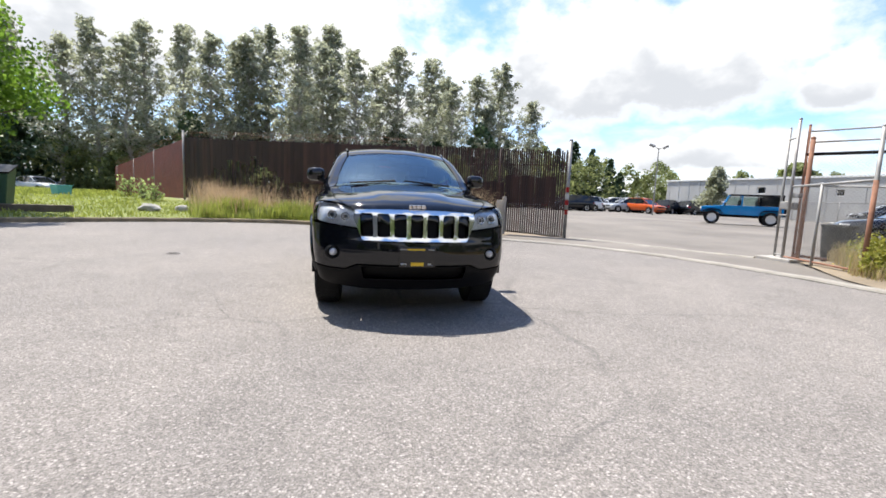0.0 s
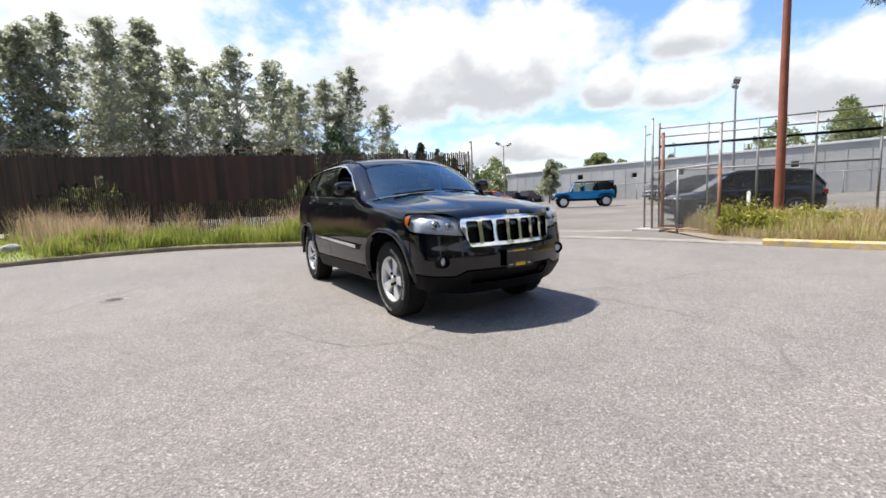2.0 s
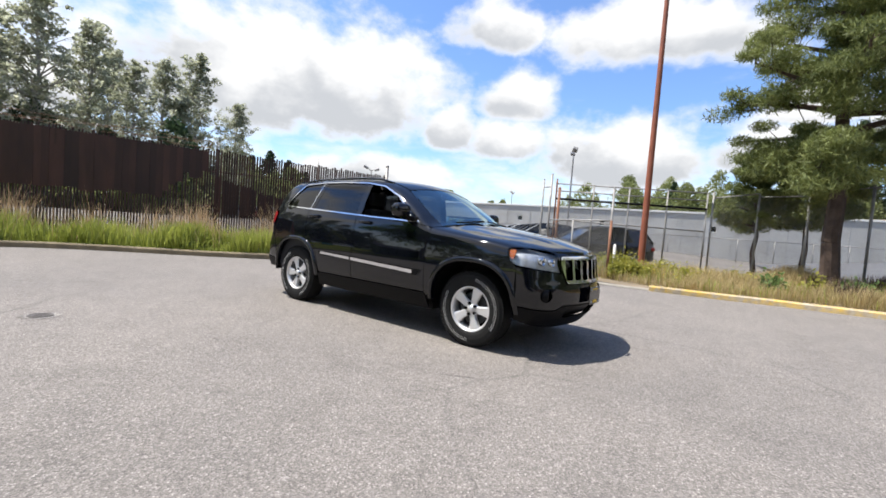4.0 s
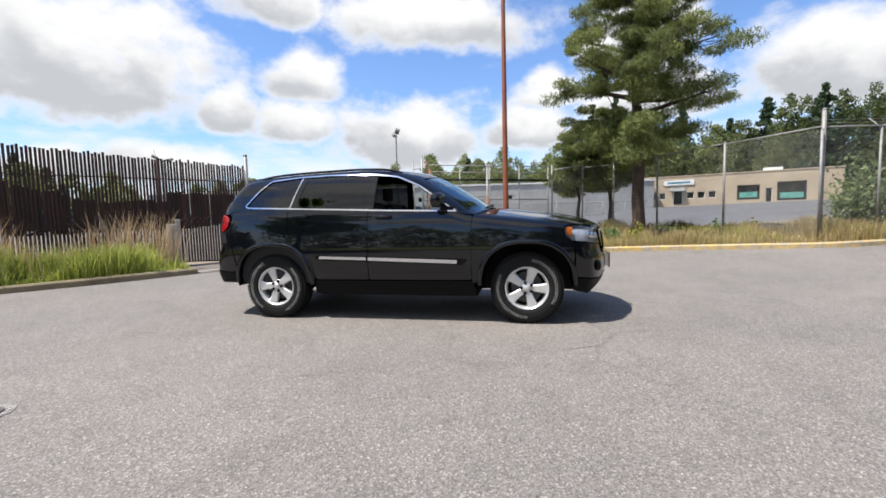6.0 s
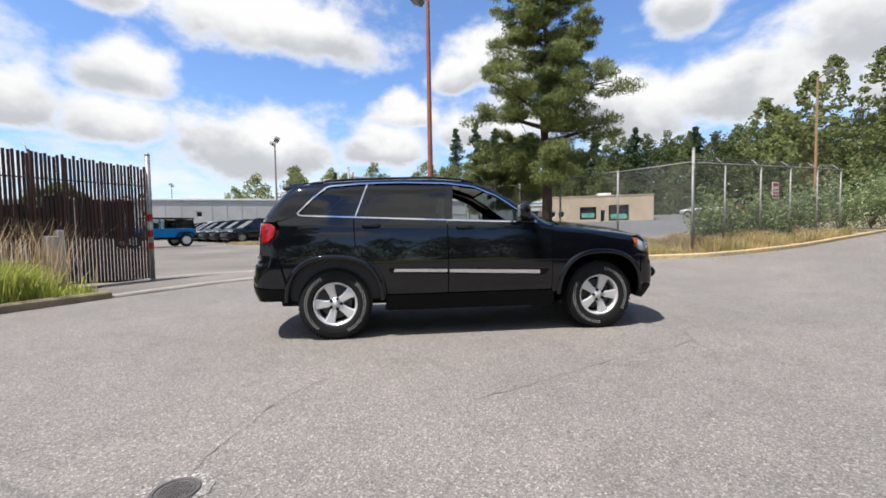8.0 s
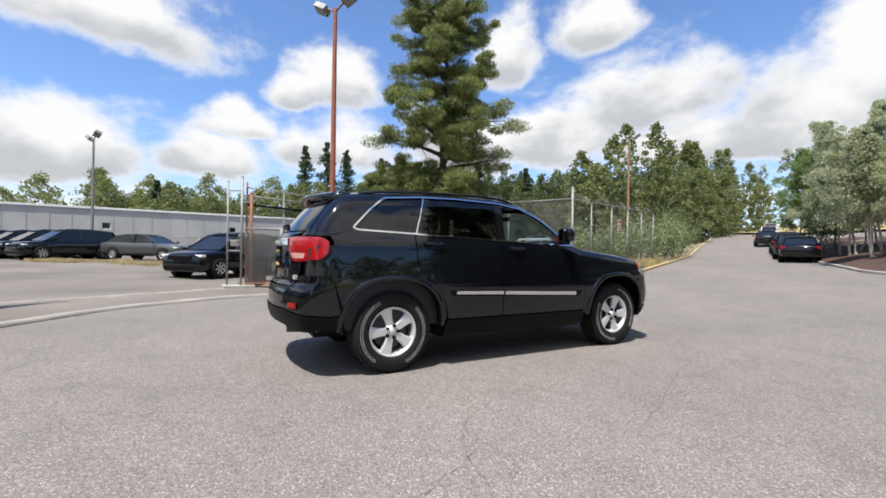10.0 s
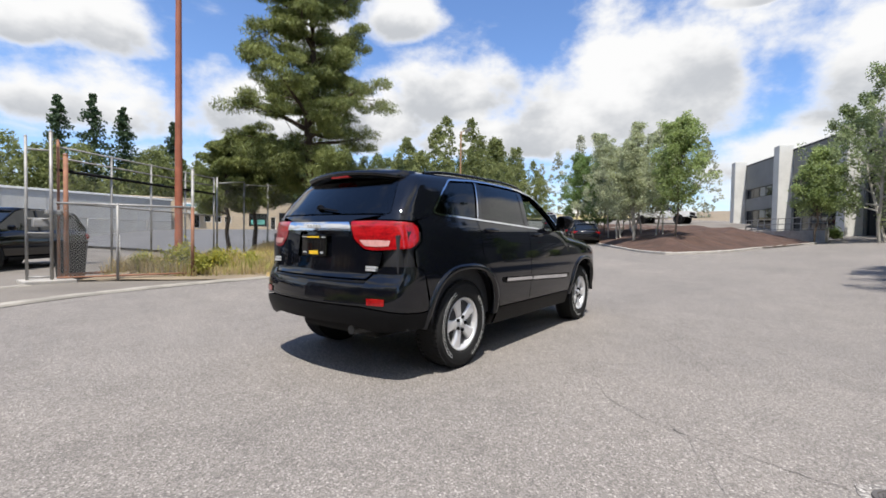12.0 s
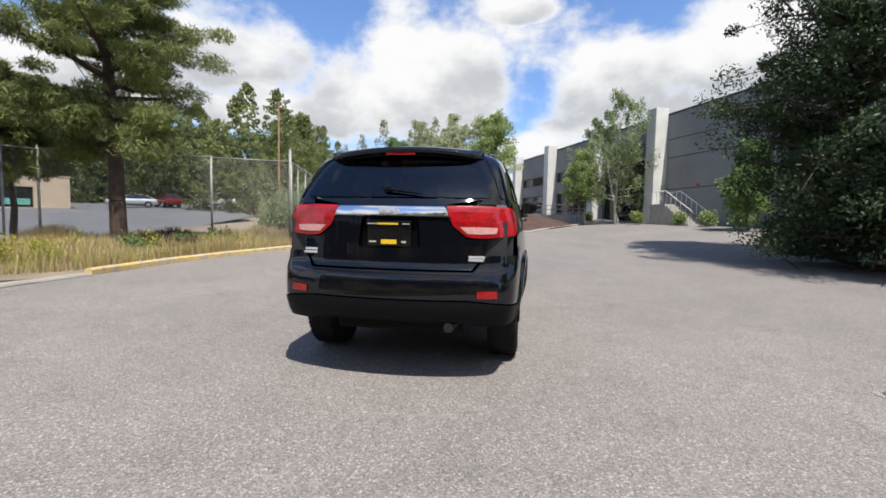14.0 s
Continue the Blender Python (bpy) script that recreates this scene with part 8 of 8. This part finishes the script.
def parked_car(name, label, category, paint, style="suv", group=""):
    """A parked car facing -y at the origin."""
    L, Wd, H, hood_z, belt_z, r = {"suv": (4.65, 1.86, 1.64, 0.96, 1.05, 0.36), "sedan": (5.0, 1.88, 1.46, 0.90, 0.98, 0.34), "hatch": (4.3, 1.78, 1.50, 0.92, 0.98, 0.32), "van": (5.1, 1.98, 1.75, 1.05, 1.08, 0.35)}[style]
    ob = thing(name, label, category, group=group)
    w = Wd / 2
    st = [(-0.5, 0.80, 0.30, hood_z - 0.32), (-0.485, 0.88, 0.24, hood_z - 0.16), (-0.45, 0.96, 0.22, hood_z - 0.07), (-0.38, 0.99, 0.22, hood_z - 0.02), (-0.25, 1.0, 0.24, hood_z + 0.04), (-0.15, 1.0, 0.25, belt_z), (0.1, 1.0, 0.25, belt_z + 0.01), (0.32, 0.995, 0.24, belt_z + 0.04), (0.44, 0.97, 0.26, belt_z + 0.03), (0.485, 0.92, 0.30, belt_z - 0.02), (0.5, 0.84, 0.36, belt_z - 0.25)]
    bm = bmesh.new()
    rows = []
    for f, ww, zb, zt in st:
        a = w * ww
        half = [(a * 0.80, zb), (a * 0.95, zb + 0.06), (a, zb + 0.25 * (zt - zb)), (a * 1.0, zb + 0.6 * (zt - zb)), (a * 0.97, zt - 0.07), (a * 0.90, zt - 0.005), (a * 0.5, zt + 0.02), (0, zt + 0.03)]
        full = half + [(-x, z) for x, z in half[-2::-1]]
        rows.append([bm.verts.new((x, f * L, z)) for x, z in full])
    for p, q in zip(rows, rows[1:]):
        n = len(p)
        for i in range(n):
            j = (i + 1) % n
            bm.faces.new((p[i], q[i], q[j], p[j]))
    bm.faces.new(rows[0])
    bm.faces.new(rows[-1][::-1])
    bmesh.ops.recalc_face_normals(bm, faces=bm.faces)
    body = part("body", bm, paint, ob, smooth=True)
    # glasshouse
    if style == "sedan":
        sec = [(-0.22, 0.84, belt_z - 0.02), (-0.06, 0.70, H - 0.06), (0.04, 0.68, H), (0.18, 0.68, H - 0.01), (0.27, 0.70, H - 0.08), (0.40, 0.80, belt_z + 0.02)]
    else:
        sec = [(-0.28, 0.86, belt_z - 0.02), (-0.10, 0.74, H - 0.09), (-0.03, 0.72, H), (0.2, 0.72, H + 0.01), (0.40, 0.72, H - 0.05), (0.485, 0.84, belt_z + 0.02)]
    bm = bmesh.new()
    top = [(f, ww, z) for f, ww, z in sec]
    left = []
    for f, ww, z in top:
        left.append((bm.verts.new((w * ww, f * L, z)), bm.verts.new((-w * ww, f * L, z)), bm.verts.new((w * 0.90, f * L, belt_z - 0.02)), bm.verts.new((-w * 0.90, f * L, belt_z - 0.02))))
    for a, b in zip(left, left[1:]):
        for q in ((a[0], b[0], b[1], a[1]), (a[2], b[2], b[0], a[0]), (b[3], a[3], a[1], b[1])):
            if len({tuple(round(c, 4) for c in v.co) for v in q}) > 2:
                bm.faces.new(q)
    bmesh.ops.recalc_face_normals(bm, faces=bm.faces)
    part("glasshouse", bm, CABIN_GLASS, ob, "dark tinted windows")
    bm = bmesh.new()
    rs = sec[1:-1]
    vs = [[bm.verts.new((s * w * ww * 1.0, f * L, z + 0.012)) for s in (1, 0.5, -0.5, -1)] for f, ww, z in rs]
    for row, (f, ww, z) in zip(vs, rs):
        row[1].co.z += 0.02
        row[2].co.z += 0.02
    for a, b in zip(vs, vs[1:]):
        for i in range(3):
            bm.faces.new((a[i], b[i], b[i + 1], a[i + 1]))
    rr = bmesh.ops.extrude_face_region(bm, geom=list(bm.faces))
    bmesh.ops.translate(bm, vec=(0, 0, 0.03), verts=[v for v in rr["geom"] if isinstance(v, bmesh.types.BMVert)])
    bmesh.ops.recalc_face_normals(bm, faces=bm.faces)
    part("roof", bm, paint, ob, smooth=True)
    for s in (1, -1):
        for i, j, rad in ((0, 1, 0.028), (len(sec) - 2, len(sec) - 1, 0.05)):
            a, b = sec[i], sec[j]
            bm = bmesh.new()
            tube(bm, (s * w * a[1], a[0] * L, a[2]), (s * w * b[1], b[0] * L, b[2] + 0.01), rad, rad, 6)
            part("pillar", bm, paint, ob)
        bm = bmesh.new()
        f = 0.06
        tube(bm, (s * w * 0.905, f * L, belt_z), (s * w * 0.73, f * L, H), 0.035, 0.03, 6)
        part("centre_pillar", bm, CABIN_GLASS, ob)
        bm = bmesh.new()
        box(bm, s * w * 0.82 - 0.16, s * w * 0.82 + 0.16, -L * 0.475 - 0.03, -L * 0.44, hood_z - 0.21, hood_z - 0.12, 0.03)
        part("headlamp", bm, WHITE_LENS, ob, "pale headlamp")
        bm = bmesh.new()
        box(bm, s * w * 0.80 - 0.15, s * w * 0.80 + 0.15, L * 0.465, L * 0.494, belt_z - 0.26, belt_z - 0.10, 0.03)
        part("tail_lamp", bm, RED_LENS, ob, "red tail lamp")
        bm = bmesh.new()
        box(bm, s * (w + 0.09) - 0.09, s * (w + 0.09) + 0.09, -L * 0.20 - 0.05, -L * 0.20 + 0.05, belt_z, belt_z + 0.14, 0.035)
        part("door_mirror", bm, paint, ob)
        for f in (-0.315, 0.295):
            bm = bmesh.new()
            tube(bm, (s * (w - 0.25), f * L, r), (s * (w + 0.004), f * L, r), r * 1.16, None, 24)
            part("wheel_arch", bm, BLACK_PLASTIC, ob)
            simple_wheel(ob, (s * (w - 0.062), f * L, r), r, s)
        bm = bmesh.new()
        box(bm, s * w * 0.985 - 0.012, s * w * 0.985 + 0.012, -0.2 * L, 0.2 * L, 0.24, 0.33)
        part("sill", bm, BLACK_PLASTIC, ob)
    bm = bmesh.new()
    box(bm, -0.52, 0.52, -L * 0.5 - 0.01, -L * 0.47, hood_z - 0.30, hood_z - 0.16, 0.02)
    part("grille", bm, BLACK_PLASTIC, ob)
    bm = bmesh.new()
    box(bm, -0.70, 0.70, -L * 0.5 - 0.015, -L * 0.46, 0.30, 0.46, 0.03)
    part("lower_intake", bm, BLACK_PLASTIC, ob)
    return ob


def place(ob, x, y, rz, z=None):
    ob.matrix_basis = pose(x, y, float(rise(x, y)) if z is None else z, 0, 0, rz)
    return ob


def clone(ob, x, y, rz):
    return copy_thing(ob, pose(x, y, float(rise(x, y)), 0, 0, rz))


near_suv = place(parked_car("parked_suv", "black compact sport utility car parked behind the gate", "car", PAINTS["black"], "suv"), 14.5, 2.2, 224)
row_black = parked_car("parked_suv", "black sport utility car in the lot's row", "car", PAINTS["black"], "suv", "row of cars in the lot")
row_grey = parked_car("parked_sedan", "dark grey sedan at the end of the lot's row", "car", PAINTS["grey"], "sedan", "row of cars in the lot")
place(row_grey, 26.0, 6.1, -34)
place(row_black, 26.6, 10.0, 217)
silver_suv = place(parked_car("parked_suv", "silver sport utility car in the lot's row", "car", PAINTS["silver"], "suv", "row of cars in the lot"), 35.4, 16.4, 217)
for k, (src, x, y) in enumerate(((row_black, 28.8, 11.6), (row_black, 31.0, 13.2), (row_black, 33.2, 14.8), (row_black, 37.6, 18.0), (silver_suv, 39.6, 19.6))):
    clone(src, x, y, 217 + (k % 3 - 1) * 2)
white_suv = parked_car("parked_suv", "white sport utility car far in the lot", "car", PAINTS["white"], "suv", "far row of cars")
orange_suv = parked_car("parked_suv", "orange-red sport utility car far in the lot", "car", PAINTS["orange"], "suv", "far row of cars")
silver_far = parked_car("parked_sedan", "silver sedan far in the lot", "car", PAINTS["silver"], "sedan", "far row of cars")
red_far = parked_car("parked_hatchback", "dark red hatchback far in the lot", "car", PAINTS["red"], "hatch", "far row of cars")
place(white_suv, 30.2, 41.6, 262)
place(orange_suv, 31.6, 37.6, 15)
place(silver_far, 40.4, 43.1, 110)
place(red_far, 31.5, 52.5, 160)
clone(row_black, 22.6, 37.4, 262)
clone(white_suv, 25.0, 39.8, 262)
clone(silver_suv, 30.9, 39.6, 262)
clone(white_suv, 27.6, 43.2, 262)
clone(row_black, 40.6, 40.3, 110)
clone(row_black, 37.4, 40.6, 120)
gc = random.Random(3)
for r_, (x0, y0, n) in enumerate(((21.5, 51.5, 3), (28.0, 58, 8), (33, 68, 9), (40, 80, 9))):
    for k in range(n):
        src = (white_suv, silver_far, row_black, white_suv, red_far, row_grey)[gc.randrange(6)]
        c = clone(src, x0 + k * 2.75, y0 + k * 0.45, 150 + gc.uniform(-4, 4))
# black cars along the street
street_car = place(parked_car("parked_sedan", "black sedan parked at the kerb by the mulch bank", "car", PAINTS["black"], "sedan", "cars along the street"), 8.3, -28.6, 24)
for k, (src, x, y, rz) in enumerate(((row_black, 10.6, -33.0, 25), (row_black, 12.8, -37.4, 26), (street_car, 18.6, -47.0, 27), (white_suv, 23.0, -57, 27), (silver_far, 25.2, -62, 27), (red_far, 27.2, -66.5, 27), (street_car, 33.0, -60, 207), (white_suv, 29.2, -71, 27), (street_car, 36.5, -67, 207))):
    clone(src, x, y, rz)
for k, (src, x, y, rz) in enumerate(((white_suv, -31, 36, 60), (silver_far, -28, 39, 60))):
    clone(src, x, y, rz)


for src, x, y, rz in ((silver_far, 43.2, -37.6, 135), (red_far, 40.6, -39.8, 60), (white_suv, 36.4, -42.6, 130)):
    copy_thing(src, pose(x, y, float(rise(x, y)) + 0.25 + 0.02 * (x - 15), 0, 0, rz))


# bright blue hard-topped off-roader
def offroader():
    ob = thing("off_road_car", "bright blue boxy four-door off-roader with black arches", "car")
    P = PAINTS["blue"]
    bm = bmesh.new()
    box(bm, -0.78, 0.78, -1.2, 2.0, 0.62, 1.16, 0.05)
    part("tub", bm, P, ob)
    bm = bmesh.new()
    vs = box(bm, -0.70, 0.70, -2.12, -1.18, 0.72, 1.13, 0.06)
    for v in bm.verts:
        if v.co.y < -1.6:
            v.co.x *= 0.86
            v.co.z -= 0.05 if v.co.z > 1 else 0
    part("hood", bm, P, ob)
    bm = bmesh.new()
    box(bm, -0.58, 0.58, -2.16, -2.11, 0.74, 1.05, 0.02)
    part("grille", bm, P, ob)
    for k in range(7):
        bm = bmesh.new()
        x = (k - 3) * 0.105
        box(bm, x - 0.03, x + 0.03, -2.17, -2.155, 0.80, 1.0, 0.004)
        part("grille_slot", bm, BLACK_PLASTIC, ob)
    for s in (1, -1):
        bm = bmesh.new()
        lathe(bm, [(0.001, 0.03), (0.085, 0.02), (0.095, 0.0), (0.095, -0.04)], "z", 16, matrix=Matrix.Translation((s * 0.47, -2.165, 0.92)) @ Matrix.Rotation(radians(90), 4, "X"))
        part("headlamp", bm, WHITE_LENS, ob, smooth=True)
        for y in (-1.55, 1.40):
            pts = arch(y, 0.56, 0.52, 0.42, 0.5, 14, 3.2)
            bm = bmesh.new()
            a = [bm.verts.new((s * 0.62, p[0], p[1])) for p in pts]
            b = [bm.verts.new((s * 0.93, p[0], p[1])) for p in pts]
            c = [bm.verts.new((s * 0.93, p[0] * 1.0, p[1] - 0.06)) for p in pts]
            for i in range(14):
                bm.faces.new((a[i], a[i + 1], b[i + 1], b[i]))
                bm.faces.new((b[i], b[i + 1], c[i + 1], c[i]))
            part("fender_flare", bm, BLACK_PLASTIC, ob)
            simple_wheel(ob, (s * 0.80, y, 0.41), 0.41, s)
        for y0, y1, nm in ((-1.02, -0.1, "front_door"), (-0.06, 0.82, "rear_door")):
            bm = bmesh.new()
            box(bm, s * 0.79 - 0.02, s * 0.79 + 0.02, y0, y1, 0.60, 1.15, 0.012)
            part(nm, bm, P, ob)
        bm = bmesh.new()
        box(bm, s * 0.86 - 0.10, s * 0.86 + 0.10, -0.98, -0.88, 1.14, 1.32, 0.03)
        part("door_mirror", bm, BLACK_PLASTIC, ob)
        for y in (-0.98, -0.06, 0.84, 1.92):
            bm = bmesh.new()
            tube(bm, (s * 0.76, y, 1.15), (s * 0.68, y + (0.28 if y < -0.5 else 0.0), 1.78), 0.04, None, 6)
            part("roof_post", bm, P if y < 0 else BLACK_PLASTIC, ob)
        for y0, y1 in ((0.90, 1.88),):
            bm = bmesh.new()
            vs = box(bm, s * 0.73 - 0.005, s * 0.73 + 0.005, y0, y1, 1.18, 1.72)
            part("side_window", bm, CABIN_GLASS, ob)
        for y0, y1 in ((-0.85, -0.1), (-0.02, 0.8)):
            bm = bmesh.new()
            box(bm, s * 0.73 - 0.004, s * 0.73 + 0.004, y0, y1, 1.18, 1.70)
            part("side_window", bm, GLASS, ob)
    bm = bmesh.new()
    box(bm, -0.72, 0.72, -0.72, 1.98, 1.76, 1.84, 0.03)
    part("roof", bm, BLACK_PLASTIC, ob, "black hard top")
    bm = bmesh.new()
    vs = [bm.verts.new(p) for p in ((-0.70, -1.0, 1.15), (0.70, -1.0, 1.15), (0.66, -0.72, 1.77), (-0.66, -0.72, 1.77))]
    bm.faces.new(vs)
    part("windscreen", bm, GLASS, ob)
    bm = bmesh.new()
    box(bm, -0.80, 0.80, -2.34, -2.18, 0.58, 0.74, 0.03)
    box(bm, -0.78, 0.78, 2.0, 2.12, 0.58, 0.74, 0.03)
    part("bumper", bm, BLACK_PLASTIC, ob)
    bm = bmesh.new()
    lathe(bm, [(0.001, 0.1), (0.25, 0.11), (0.36, 0.10), (0.40, 0.05), (0.40, -0.05), (0.30, -0.1)], "z", 24, matrix=Matrix.Translation((0, 2.14, 1.12)) @ Matrix.Rotation(radians(-90), 4, "X"))
    part("spare_wheel", bm, RUBBER, ob)
    for x in (-0.36, 0.36):
        for y in (-0.2, 0.7):
            bm = bmesh.new()
            box(bm, x - 0.24, x + 0.24, y, y + 0.15, 0.8, 1.5, 0.05)
            part("seat_back", bm, SEAT, ob)
    bm = bmesh.new()
    box(bm, -0.5, 0.5, -2.0, 1.9, 0.45, 0.63)
    part("chassis", bm, BLACK_PLASTIC, ob)
    return ob


blue_car = offroader()
blue_car.matrix_basis = pose(19.6, 13.3, float(rise(19.6, 13.3)), 0, 0, 228) @ Matrix.Scale(0.86, 4)


# white pickup beyond the mulch bank
def pickup():
    ob = thing("pickup_truck", "white pickup truck parked beyond the mulch bank", "truck")
    P = PAINTS["white"]
    for nm, q in (("bed", (-0.95, 0.95, 0.55, 2.75, 0.62, 1.22)), ("cab_body", (-0.95, 0.95, -1.35, 0.5, 0.55, 1.22)), ("hood", (-0.93, 0.93, -2.75, -1.35, 0.60, 1.18))):
        bm = bmesh.new()
        box(bm, *q, 0.06)
        part(nm, bm, P, ob)
    bm = bmesh.new()
    vs = [bm.verts.new(p) for p in ((-0.9, -1.3, 1.2), (0.9, -1.3, 1.2), (0.9, 0.45, 1.2), (-0.9, 0.45, 1.2), (-0.72, -0.55, 1.85), (0.72, -0.55, 1.85), (0.72, 0.3, 1.85), (-0.72, 0.3, 1.85))]
    for f in ((0, 1, 5, 4), (1, 2, 6, 5), (2, 3, 7, 6), (3, 0, 4, 7)):
        bm.faces.new([vs[i] for i in f])
    part("glasshouse", bm, CABIN_GLASS, ob)
    bm = bmesh.new()
    box(bm, -0.74, 0.74, -0.58, 0.33, 1.84, 1.92, 0.03)
    part("roof", bm, P, ob)
    for s in (1, -1):
        for y in (-1.85, 1.75):
            bm = bmesh.new()
            tube(bm, (s * 0.6, y, 0.4), (s * 0.956, y, 0.4), 0.48, None, 20)
            part("wheel_arch", bm, BLACK_PLASTIC, ob)
            simple_wheel(ob, (s * 0.87, y, 0.4), 0.4, s)
    bm = bmesh.new()
    box(bm, -0.9, 0.9, -2.85, -2.72, 0.5, 0.72, 0.03)
    part("bumper", bm, CHROME, ob)
    bm = bmesh.new()
    box(bm, -0.6, 0.6, -2.77, -2.74, 0.75, 1.05, 0.02)
    part("grille", bm, BLACK_PLASTIC, ob)
    return ob


tr = pickup()
place(tr, 5.4, -44.0, 255, float(rise(5.4, -44.0)) + 0.95)
